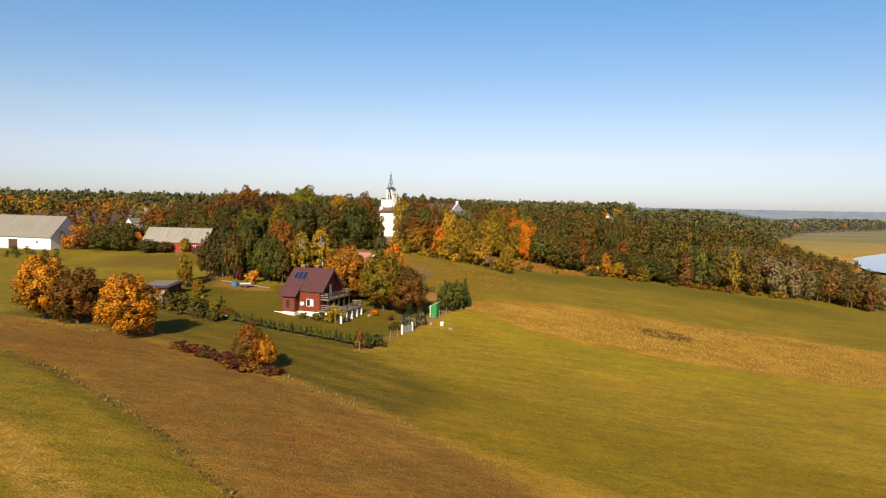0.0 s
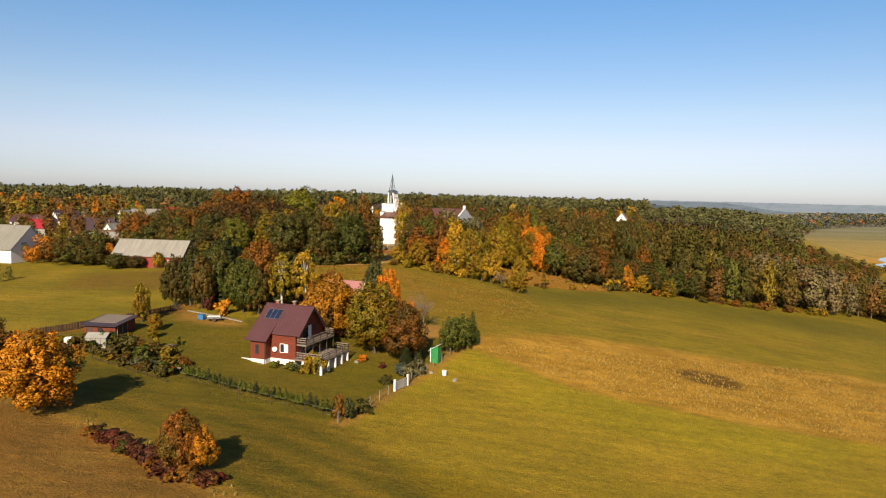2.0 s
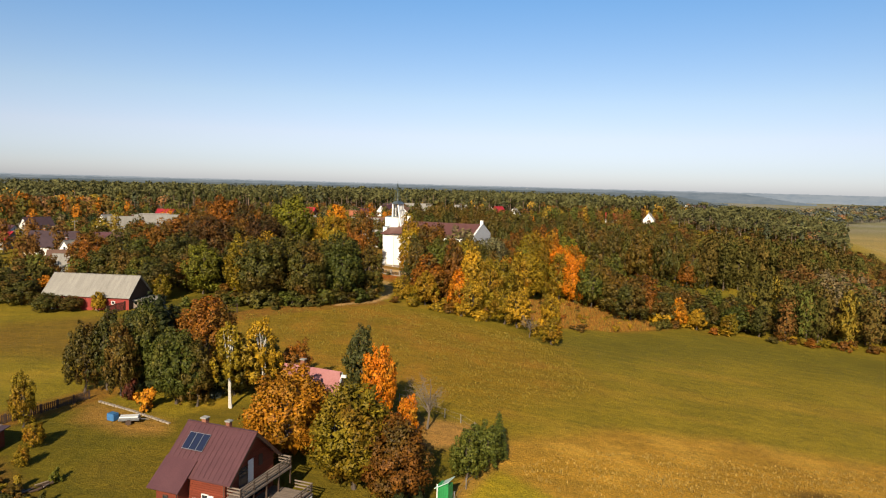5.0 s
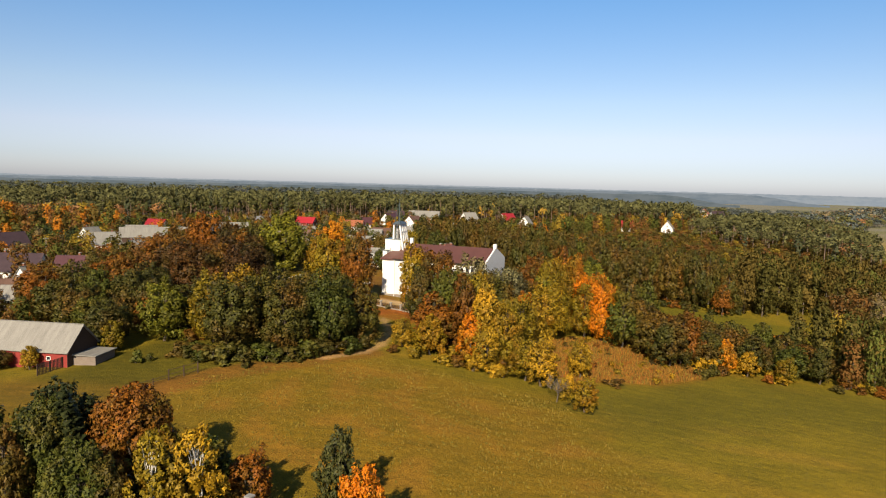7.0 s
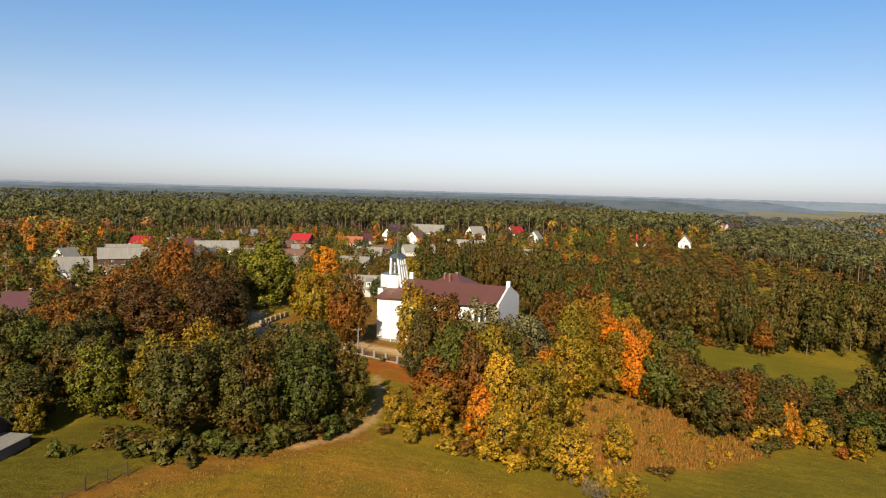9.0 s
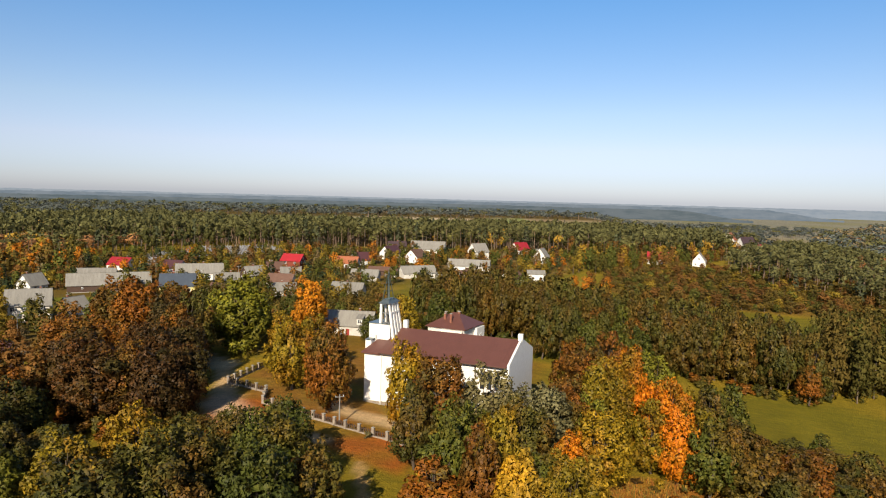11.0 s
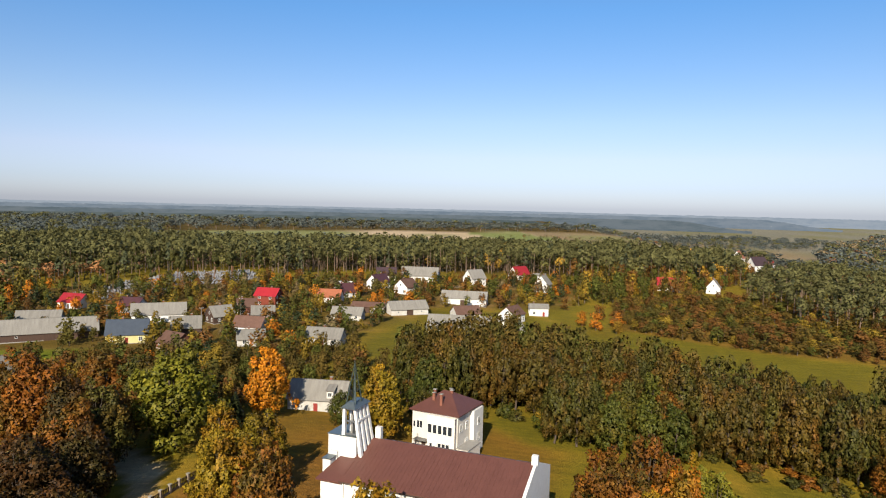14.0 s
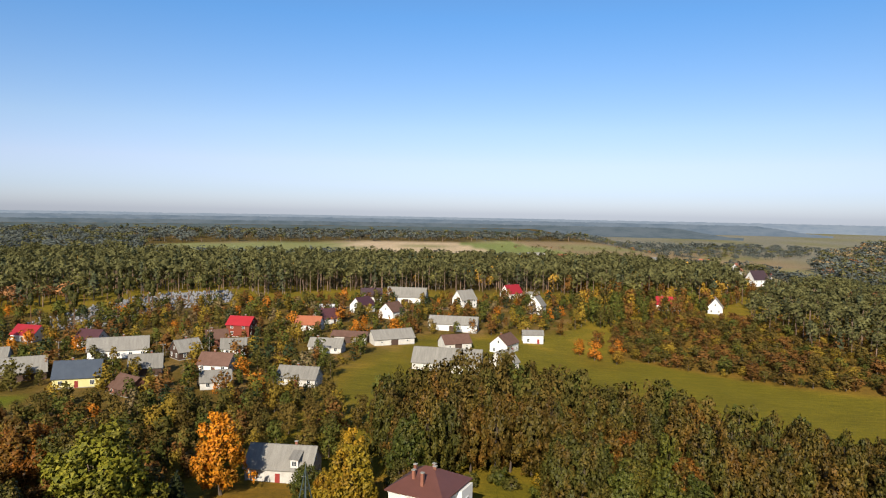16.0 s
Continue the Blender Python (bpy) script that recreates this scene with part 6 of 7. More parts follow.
# ---- far woods ----
def far_tree(kind, rng):
    """A small template of a distant tree: verts and faces for trunk and crown, one high."""
    if kind == "p":
        c = np.stack([rng.uniform(-0.10, 0.10, 5), rng.uniform(-0.10, 0.10, 5), rng.uniform(0.58, 0.92, 5)], -1)
        p, nn = blob_points(c, rng.uniform(0.09, 0.15, 5), 84, rng, 0.4, 1.0)
        v, f, sn = clumps(p, nn, 0.068, rng, round_=0.88)
    elif kind == "s":
        h = rng.random(56) ** 0.8
        a = rng.uniform(0, 6.28, 56)
        r = 0.17 * (1 - h) + 0.01
        p = np.stack([np.cos(a) * r, np.sin(a) * r, 0.1 + 0.88 * h], -1)
        v, f, sn = clumps(p, np.stack([np.cos(a), np.sin(a), 0.8 + 0 * a], -1) / 1.28, 0.09, rng, long=1.4)
    else:
        c = np.stack([rng.uniform(-0.2, 0.2, 6), rng.uniform(-0.2, 0.2, 6), rng.uniform(0.38, 0.8, 6)], -1)
        p, nn = blob_points(c, rng.uniform(0.14, 0.22, 6), 90, rng, 0.5)
        v, f, sn = clumps(p, nn, 0.088, rng, round_=0.88)
    t = 0.012
    tv = np.array([(-t, -t, -0.03), (t, -t, -0.03), (t, t, -0.03), (-t, t, -0.03), (-t / 2, -t / 2, 0.8), (t / 2, -t / 2, 0.8), (t / 2, t / 2, 0.8), (-t / 2, t / 2, 0.8)])
    tf = np.array([(0, 1, 5), (0, 5, 4), (1, 2, 6), (1, 6, 5), (2, 3, 7), (2, 7, 6), (3, 0, 4), (3, 4, 7)])
    tn = tv * (1, 1, 0) / t
    return np.concatenate([v, tv]), np.concatenate([f, tf + len(v)]), len(v), np.concatenate([sn, tn])


fn = Nodes("far_tree_leaves")
fa = fn.add("Attribute")
fa.attribute_name = "tint"
isl = fn.add("NewGeometry")
# dark specks stand for shaded leaf gaps, painted into the far foliage
ffine = fn.ramp(fn.noise(3.2, 2.0, 0.7), [(0.34, (0.74, 0.75, 0.74)), (0.66, (1.22, 1.2, 1.18))])
fcol = fn.mix(1.0, fn.mix(1.0, fa.outputs["Color"], ffine, "MULTIPLY"), fn.ramp(isl.outputs["Random Per Island"], [(0, (0.80, 0.81, 0.80)), (1, (1.2, 1.18, 1.15))]), "MULTIPLY")
fn.join(fcol, fn.bsdf.inputs["Base Color"])
fn.bsdf.inputs["Roughness"].default_value, fn.bsdf.inputs["Specular IOR Level"].default_value = 0.75, 0.08
ftr = fn.add("BsdfTranslucent")
fn.join(fcol, ftr.inputs["Color"])
fms = fn.add("MixShader", Fac=0.2)
fn.join(fn.bsdf.outputs[0], fms.inputs[1])
fn.join(ftr.outputs[0], fms.inputs[2])
fn.join(fms.outputs[0], fn.out.inputs["Surface"])
FARLEAF = fn.m
# tints by kind; "h" has distance haze painted into the leaves' base colour
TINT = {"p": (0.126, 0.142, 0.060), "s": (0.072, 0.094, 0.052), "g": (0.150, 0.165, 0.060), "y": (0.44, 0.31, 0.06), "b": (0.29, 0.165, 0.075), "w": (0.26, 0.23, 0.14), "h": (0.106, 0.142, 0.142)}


def mid_tree(rng, k=800, size=0.045):
    """A leafy template one high, for woods seen from some way off."""
    c = np.stack([rng.normal(0, 0.13, 26), rng.normal(0, 0.13, 26), rng.uniform(0.12, 0.9, 26)], -1)
    c[:, :2] *= (1.25 - 0.75 * c[:, 2:])
    p, nn = blob_points(c, rng.uniform(0.07, 0.13, 26), k, rng, 0.45, 1.3)
    v, f, sn = joined(clumps(p, nn, size, rng, round_=0.84), core((0, 0, 0.5), (0.18, 0.18, 0.32), rng, 60, 0.075))
    t = 0.014
    tv = np.array([(-t, -t, -0.05), (t, -t, -0.05), (t, t, -0.05), (-t, t, -0.05), (-t / 2, -t / 2, 0.8), (t / 2, -t / 2, 0.8), (t / 2, t / 2, 0.8), (-t / 2, t / 2, 0.8)])
    tf = np.array([(0, 1, 5), (0, 5, 4), (1, 2, 6), (1, 6, 5), (2, 3, 7), (2, 7, 6), (3, 0, 4), (3, 4, 7)])
    tn = tv * (1, 1, 0) / t
    return np.concatenate([v, tv]), np.concatenate([f, tf + len(v)]), len(v), np.concatenate([sn, tn])


WOOD_TONE = (0.80, 0.68, 0.62)
MID_TINT = {"E": (0.124, 0.100, 0.026), "D": (0.094, 0.094, 0.024), "G": (0.096, 0.122, 0.027), "B": (0.178, 0.098, 0.030), "M": (0.245, 0.195, 0.030), "Y": (0.40, 0.28, 0.04), "O": (0.48, 0.20, 0.025), "F": (0.55, 0.15, 0.018), "W": (0.20, 0.175, 0.095), "S": (0.04, 0.065, 0.03), "R": (0.26, 0.05, 0.03), "L": (0.16, 0.20, 0.035), "P": (0.085, 0.115, 0.045)}
mid_rng = np.random.default_rng(77)
MID = [mid_tree(mid_rng) for _ in range(9)]
MID_SMALL = [mid_tree(mid_rng, 240, 0.070) for _ in range(8)]


def mid_wood(name, label, places, mix, low, high, wide, seed, temps=None):
    """A wood of leafy trees at the places, in one mesh; wide: a crown's width for its height."""
    rng = np.random.default_rng(seed)
    temps = temps or MID
    V, F, C, N, n0 = [], [], [], [], 0
    for x, y in places:
        v, f, m, sn = temps[int(rng.integers(len(temps)))]
        k = mix[int(rng.integers(len(mix)))]
        h, a = rng.uniform(low, high), rng.uniform(0, 6.28)
        w = h * wide * rng.uniform(0.85, 1.2)
        ca, sa = math.cos(a), math.sin(a)
        V.append(np.stack([(v[:, 0] * ca - v[:, 1] * sa) * w + x, (v[:, 0] * sa + v[:, 1] * ca) * w + y, v[:, 2] * h + at(x, y)], -1))
        N.append(np.stack([sn[:, 0] * ca - sn[:, 1] * sa, sn[:, 0] * sa + sn[:, 1] * ca, sn[:, 2]], -1))
        F.append(f + n0)
        n0 += len(v)
        c = np.empty((len(v), 4))
        base = np.array(MID_TINT[k]) * WOOD_TONE * rng.uniform(0.75, 1.25)
        other = np.array(MID_TINT[mix[int(rng.integers(len(mix)))]]) * WOOD_TONE
        part_of = np.repeat(rng.random(m // 3 + 1) < 0.25, 3)[:m, None]
        c[:m, :3] = np.where(part_of, 0.5 * base + 0.5 * other, base)
        c[:m, 3] = 1
        c[m:] = (0.13, 0.10, 0.075, 1)
        C.append(c)
    ob = raw(name, np.concatenate(V), np.concatenate(F), FARLEAF, None, np.concatenate(N))
    tint = ob.data.color_attributes.new("tint", "FLOAT_COLOR", "POINT")
    tint.data.foreach_set("color", np.concatenate(C).astype(np.float32).ravel())
    return tagged(ob, label, "trees", kind="stuff")


mid_wood("slope_wood", "mixed autumn wood on the slope", [p for p in rest_slope if p[0] <= 112], "DEGBEDMGDE", 11, 16.5, 0.70, 1)
mid_wood("willow_wood", "silvery willows on the lower slope", [p for p in rest_slope if p[0] > 112], "EBWEWGDB", 11, 15, 0.95, 2)
mid_wood("north_wood", "dull green wood behind the presbytery", rest_north, "DDEEGDEDE", 14, 20, 0.68, 3)
mid_wood("thicket", "russet thicket beyond the meadow", scatter(THICKET, 760, 3, 2.7), "BEDEMEGDBBEM", 2.8, 6.4, 1.9, 4, MID_SMALL)
mid_wood("lane_trees", "autumn trees between church and village", scatter(BEHIND_CHURCH, 84, 4, 5.4), "EBDEMDGEE", 6, 9.5, 1.0, 5)
mid_wood("village_trees", "garden trees and bushes among the houses", scatter(VILLAGE, 900, 5, 3.8), "BMGDMBGGDSDOMWDGB", 3.5, 9, 1.2, 6, MID_SMALL)
mid_wood("barn_bushes", "bushes beside the barns", scatter([(-125, 219), (-85, 206), (-84, 216), (-98, 232), (-135, 232), (-170, 240), (-170, 215)], 45, 6, 4.0), "BMGDBD", 4.0, 8, 1.2, 7)
mid_wood("barn_hedge", "ragged trees and bushes before the barns", scatter([(-116, 214), (-112, 198), (-94, 198), (-88, 206), (-96, 212)], 22, 16, 3.4), "DGBGOD", 4.0, 8, 1.2, 17)
mid_wood("barn_weeds", "low bushes at the farm track", scatter([(-118, 180), (-96, 164), (-92, 170), (-114, 188)], 9, 17, 3.4), "DGB", 1.8, 3.6, 1.3, 18, MID_SMALL)
mid_wood("west_trees", "orange and brown trees at the village's west end", scatter([(-240, 290), (-190, 290), (-185, 380), (-200, 480), (-300, 520), (-360, 420), (-330, 330)], 170, 8, 6.5), "BOEBMGDO", 10, 16, 1.0, 8, MID_SMALL)
mid_wood("street_trees", "russet trees along the village street", scatter([(-150, 232), (-92, 232), (-72, 262), (-66, 300), (-78, 318), (-120, 318), (-160, 320)], 34, 9, 7.5), "BBBDMB", 7, 12, 1.0, 9)
mid_wood("hamlet_trees", "mixed trees round the outlying houses", scatter([(50, 530), (75, 548), (130, 580), (160, 610), (212, 700), (216, 770), (160, 800), (70, 690), (98, 645), (60, 600)], 260, 10, 6.0), "GDBGMYGDB", 8, 14, 0.95, 10, MID_SMALL)
mid_wood("orange_trees", "golden trees by the meadow", [(47, 482), (52, 475), (60, 470), (44, 520), (64, 486), (58, 500)], "OYB", 6, 9, 1.5, 11)


def far_wood(name, label, poly, step, mix, high, seed, wide=1.0):
    """A wood of many distant trees in one mesh."""
    rng = np.random.default_rng(seed)
    temps = {k: [far_tree("p" if k == "p" else "s" if k == "s" else "d", rng) for _ in range(5)] for k in TINT}
    xs, ys = [p[0] for p in poly], [p[1] for p in poly]
    X, Y = np.meshgrid(np.arange(min(xs), max(xs), step), np.arange(min(ys), max(ys), step))
    X, Y = (X + rng.uniform(-0.5, 0.5, X.shape) * step).ravel(), (Y + rng.uniform(-0.5, 0.5, Y.shape) * step).ravel()
    ok = within(poly, X, Y)
    for a, b, r in PLACES:
        ok &= np.hypot(X - a, Y - b) > r + 5
    ok &= (~within(FIELDS, X, Y) | (name in ("valley_wood", "field_hedge"))) & ~within(CEMETERY, X, Y) & ~within(MEADOW_NORTH, X, Y)
    X, Y = X[ok], Y[ok]
    Z = land(X, Y)
    patch = lumps(X, Y, 60, 0.1 * seed)
    V, F, C, N, n0 = [], [], [], [], 0
    for x, y, z, q in zip(X, Y, Z, patch):
        k = mix[min(len(mix) - 1, int(np.clip((q - 0.2) / 0.6 + rng.normal(0, 0.22), 0, 0.999) * len(mix)))]
        v, f, m, sn = temps[k][int(rng.integers(5))]
        h = high * rng.uniform(0.78, 1.15) * (0.85 if k in "gyb" else 1.0)
        a = rng.uniform(0, 6.28)
        w = h * wide * rng.uniform(0.85, 1.2)
        ca, sa = math.cos(a), math.sin(a)
        V.append(np.stack([(v[:, 0] * ca - v[:, 1] * sa) * w + x, (v[:, 0] * sa + v[:, 1] * ca) * w + y, v[:, 2] * h + z], -1))
        N.append(np.stack([sn[:, 0] * ca - sn[:, 1] * sa, sn[:, 0] * sa + sn[:, 1] * ca, sn[:, 2]], -1))
        F.append(f + n0)
        n0 += len(v)
        c = np.empty((len(v), 4))
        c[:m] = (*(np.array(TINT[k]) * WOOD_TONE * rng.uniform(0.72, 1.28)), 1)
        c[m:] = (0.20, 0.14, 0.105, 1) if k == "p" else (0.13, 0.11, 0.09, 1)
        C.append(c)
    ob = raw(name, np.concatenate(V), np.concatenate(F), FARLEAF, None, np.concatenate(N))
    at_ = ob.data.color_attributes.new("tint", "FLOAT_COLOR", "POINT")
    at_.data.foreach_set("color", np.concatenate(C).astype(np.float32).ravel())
    return tagged(ob, label, "forest", kind="stuff")


far_wood("pine_forest", "tall mixed pine forest behind the village", [(-420, 540), (-300, 545), (-205, 628), (-160, 652), (-128, 618), (-88, 655), (-20, 676), (60, 684), (110, 640), (180, 640), (210, 720), (225, 800), (160, 900), (-430, 860)], 7.0, "pppgspppggpyp", 19, 3)
far_wood("pine_wood_east", "dark young pine wood on the slope", [(150, 500), (190, 462), (232, 470), (282, 570), (450, 905), (620, 1180), (560, 1260), (420, 1000), (330, 800), (220, 700), (175, 620), (150, 560)], 7.6, "ppppppspppgpb", 13, 4, 1.25)
# many "h" trees from here outward: the hazy blue is in their colour
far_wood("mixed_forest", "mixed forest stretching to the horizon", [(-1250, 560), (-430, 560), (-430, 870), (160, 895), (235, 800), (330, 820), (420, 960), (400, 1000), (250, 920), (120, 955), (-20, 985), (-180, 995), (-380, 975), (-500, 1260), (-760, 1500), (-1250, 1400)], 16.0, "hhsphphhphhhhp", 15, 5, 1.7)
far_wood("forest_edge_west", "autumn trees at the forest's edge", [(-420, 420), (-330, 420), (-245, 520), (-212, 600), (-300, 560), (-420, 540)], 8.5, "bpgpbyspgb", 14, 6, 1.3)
far_wood("far_forest", "forest beyond the fields with blue haze painted into its colour", [(-1600, 1500), (-900, 1480), (-500, 1290), (-300, 1440), (-120, 1520), (240, 1690), (560, 1830), (800, 2050), (700, 2080), (0, 1960), (-1100, 1800)], 34.0, "hhhshhphhhhph", 16, 7, 2.6)
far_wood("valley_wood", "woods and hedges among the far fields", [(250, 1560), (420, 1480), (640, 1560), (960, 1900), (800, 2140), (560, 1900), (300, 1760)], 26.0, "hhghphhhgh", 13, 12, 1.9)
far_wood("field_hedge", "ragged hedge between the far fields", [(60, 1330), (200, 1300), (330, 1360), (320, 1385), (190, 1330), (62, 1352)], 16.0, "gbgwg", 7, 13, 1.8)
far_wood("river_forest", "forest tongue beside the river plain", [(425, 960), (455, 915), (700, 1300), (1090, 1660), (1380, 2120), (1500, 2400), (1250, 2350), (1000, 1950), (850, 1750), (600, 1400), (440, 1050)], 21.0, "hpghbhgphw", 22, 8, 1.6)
far_wood("reed_bushes", "scattered bushes on the river plain", [(330, 380), (480, 420), (700, 560), (900, 900), (760, 900), (520, 640)], 34.0, "gwbwg", 5, 9, 1.6)

# ---- fences, hedge and garden clutter ----
def fence(line, name, label, gap, height, post, rails, pickets=None, mat=None, postmat=None, thick=0.035):
    """A fence along a line on the ground: posts, rails and, where given, slats."""
    mat, postmat = mat or GREYWOOD, postmat or mat or GREYWOOD
    f = thing(name, line[0][0], line[0][1], 0.0, 0, label, "fence")
    f.matrix_basis = Matrix.Identity(4)
    for (ax, ay), (bx, by) in segments(line):
        d = math.hypot(bx - ax, by - ay)
        k = max(1, round(d / gap))
        turn = math.degrees(math.atan2(by - ay, bx - ax))
        pts = [(ax + (bx - ax) * i / k, ay + (by - ay) * i / k) for i in range(k + 1)]
        for i, (x, y) in enumerate(pts[:-1] if (bx, by) != line[-1] else pts):
            bm = bmesh.new()
            box(bm, -post, post, -post, post, -0.4, height + 0.06, pose(x, y, at(x, y), 0, 0, turn))
            part("post", bm, postmat, f)
        for (x0, y0), (x1, y1) in zip(pts[:-1], pts[1:]):
            z0, z1 = at(x0, y0), at(x1, y1)
            for q in rails:
                bm = bmesh.new()
                rod(bm, (x0, y0, z0 + q * height), (x1, y1, z1 + q * height), thick, thick, 4)
                part("rail", bm, mat, f)
            if pickets:
                m = max(1, round(math.hypot(x1 - x0, y1 - y0) / pickets))
                for j in range(m):
                    u = (j + 0.5) / m
                    bm = bmesh.new()
                    box(bm, -pickets * 0.32, pickets * 0.32, -0.045, -0.02, 0.08, height, pose(x0 + (x1 - x0) * u, y0 + (y1 - y0) * u, z0 + (z1 - z0) * u, 0, 0, turn))
                    part("slat", bm, mat, f)
    return f


# the churchyard wall: piers with caps, slats between, on a low base
def churchyard_fence(line):
    f = thing("churchyard_fence", line[0][0], line[0][1], 0.0, 0, "beige masonry piers with dark slats around the church", "fence")
    f.matrix_basis = Matrix.Identity(4)
    for (ax, ay), (bx, by) in segments(line):
        d = math.hypot(bx - ax, by - ay)
        k = max(1, round(d / 2.5))
        turn = math.degrees(math.atan2(by - ay, bx - ax))
        for i in range(k):
            u, u1 = i / k, (i + 1) / k
            x, y = ax + (bx - ax) * u, ay + (by - ay) * u
            x1, y1 = ax + (bx - ax) * u1, ay + (by - ay) * u1
            m = pose(x, y, at(x, y), 0, 0, turn)
            pier = part("pier", box(bmesh.new(), -0.22, 0.22, -0.22, 0.22, -0.4, 1.45, m), STONEWALL, f)
            part("pier_cap", box(bmesh.new(), -0.28, 0.28, -0.28, 0.28, 1.45, 1.55, m), CONCRETE, pier)
            L = math.hypot(x1 - x, y1 - y)
            part("base", box(bmesh.new(), 0.22, L - 0.22, -0.14, 0.14, -0.5, 0.38, m), STONEWALL, f)
            for j in range(5):
                sx = 0.4 + (L - 0.8) * j / 4
                part("slat", box(bmesh.new(), sx - 0.09, sx + 0.09, -0.03, 0.03, 0.38, 1.25, m), DARKWOOD, f)
            part("rail", box(bmesh.new(), 0.22, L - 0.22, 0.031, 0.07, 1.0, 1.1, m), DARKWOOD, f)


churchyard_fence([(-12.0, 244.4), (-24.7, 249.2), (-33.2, 253.6), (-42.2, 259.0), (-43.6, 265.6), (-53.2, 271.0), (-50.2, 285.0)])
churchyard_fence([(14.0, 268.0), (30.0, 272.0), (31.0, 282.0)])
fence([(-46.2, 184.6), (-44.8, 186.8), (-43.4, 188.8)], "field_gate", "dark wooden field gate", 2.4, 1.7, 0.07, (0.2, 0.55, 0.95), None, DARKWOOD)
fence([(-49.0, 180.2), (-46.2, 184.6)], "pasture_fence", "low dark pasture fence", 2.2, 1.0, 0.05, (0.5, 0.9), None, DARKWOOD)
fence([(-68.0, 186.5), (-66.0, 193.0)], "plank_fence", "weathered dark plank fence by the barn", 2.2, 1.8, 0.06, (0.3, 0.8), 0.25, DARKWOOD)
fence([(-11.6, 98.6), (-6.9, 110.9)], "wire_fence", "low wire fence with grey posts", 2.4, 1.2, 0.04, (0.4, 0.95), None, POLE, None, 0.012)
fence([(-4.2, 117.2), (-3.1, 120.0), (-1.3, 124.4), (1.2, 130.4), (5.9, 140.6), (0.5, 146.0), (-8, 150)], "wire_fence", "low wire fence with grey posts", 2.6, 1.2, 0.04, (0.4, 0.95), None, POLE, None, 0.012)
fence([(-33.4, 108.0), (-22.6, 103.2), (-11.6, 99.6)], "wire_fence", "thin wire mesh fence beside the hedge", 2.2, 1.1, 0.025, (0.3, 0.9), None, GREYWOOD, DARKWOOD, 0.007)
fence([(-56, 119.5), (-46.2, 112.6), (-34.6, 106.4)], "garden_edge", "low pale log edging of the garden", 2.0, 0.35, 0.05, (0.6,), None, DARKWOOD)

# planks added to give the dark line of the bank and its shadow
fence([(-62.0, 122.6), (-56.6, 130.6), (-52.0, 137.0), (-47.6, 143.6)], "plank_fence", "added dark planks in place of the shadowed bank along the farm track", 2.2, 1.1, 0.06, (0.3, 0.8), 0.25, DARKWOOD)
gate = thing("garden_gate", -6.2, 112.4, None, 62, "pale slatted garden gate between white posts", "gate")
for x in (0.0, 3.3):
    part("gate_post", boxes((x - 0.13, x + 0.13, -0.13, 0.13, -0.4, 1.65)), WHITEPAINT, gate)
for i in range(14):
    part("slat", boxes((0.2 + i * 0.21, 0.36 + i * 0.21, -0.02, 0.02, 0.12, 1.35)), CONCRETE, gate)
for z in (0.3, 1.1):
    part("gate_rail", boxes((0.13, 3.17, 0.021, 0.06, z, z + 0.09)), GREYWOOD, gate)

# the clipped hedge of young thujas, tree by tree
hr = np.random.default_rng(5)
for (ax, ay), (bx, by) in segments([(-34.0, 109.6), (-23.2, 104.9), (-12.2, 101.2)]):
    k = int(math.hypot(bx - ax, by - ay) / 0.8)
    for i in range(k):
        u = (i + hr.uniform(0.3, 0.7)) / k
        ob = plant("hedge", "S" if hr.random() < 0.35 else "T", ax + (bx - ax) * u, ay + (by - ay) * u, hr.uniform(1.4, 1.9), hr.uniform(0.42, 0.52), "thuja hedge", "young dark green thuja in the hedge")
        ob["category"] = "hedge plant"

# bushes: along the field's edge, round the garden, beside the fence
BUSHES = [("R", -32.8, 85.9, 1.0, 1.1), ("R", -31.0, 84.9, 1.0, 1.2), ("R", -29.2, 83.9, 1.1, 1.2), ("R", -27.4, 82.6, 1.2, 1.2), ("R", -25.6, 81.2, 1.4, 1.3), ("R", -23.6, 79.2, 1.3, 1.3), ("B", -21.6, 78.3, 1.2, 1.2), ("R", -19.4, 78.3, 1.0, 1.1),
          ("R", -42.6, 144.2, 2.7, 1.3), ("O", -39.0, 141.4, 2.7, 1.2), ("M", -17.6, 115.9, 2.9, 1.2), ("Y", -18.9, 115.8, 2.5, 1.0), ("L", -21.4, 116.6, 1.1, 1.0), ("G", -19.7, 116.0, 1.1, 0.8), ("L", -23.6, 117.0, 0.9, 1.0)]
BUSHES2 = [("G", -48.0, 119.5, 2.4, 1.6), ("D", -44.6, 117.0, 2.6, 1.7), ("G", -41.5, 115.0, 2.2, 1.5), ("M", -39.0, 117.6, 1.4, 1.1), ("B", -42.0, 119.8, 1.2, 1.2), ("D", -46.0, 115.2, 1.7, 1.4), ("M", -37.0, 113.0, 1.2, 1.0), ("W", -38.6, 111.6, 1.0, 1.2), ("G", -36.0, 109.6, 1.4, 1.2), ("D", -50.2, 117.2, 1.5, 1.3), ("B", -53.0, 119.0, 1.3, 1.2),
           ("S", -10.6, 100.8, 2.4, 0.9), ("D", -9.2, 103.0, 1.8, 1.1), ("B", -11.8, 100.4, 2.8, 0.9), ("W", -4.6, 118.4, 2.2, 1.2), ("W", -3.6, 120.4, 2.6, 1.3), ("C", -5.8, 119.4, 1.8, 1.1), ("D", -7.6, 114.8, 1.4, 1.0)]
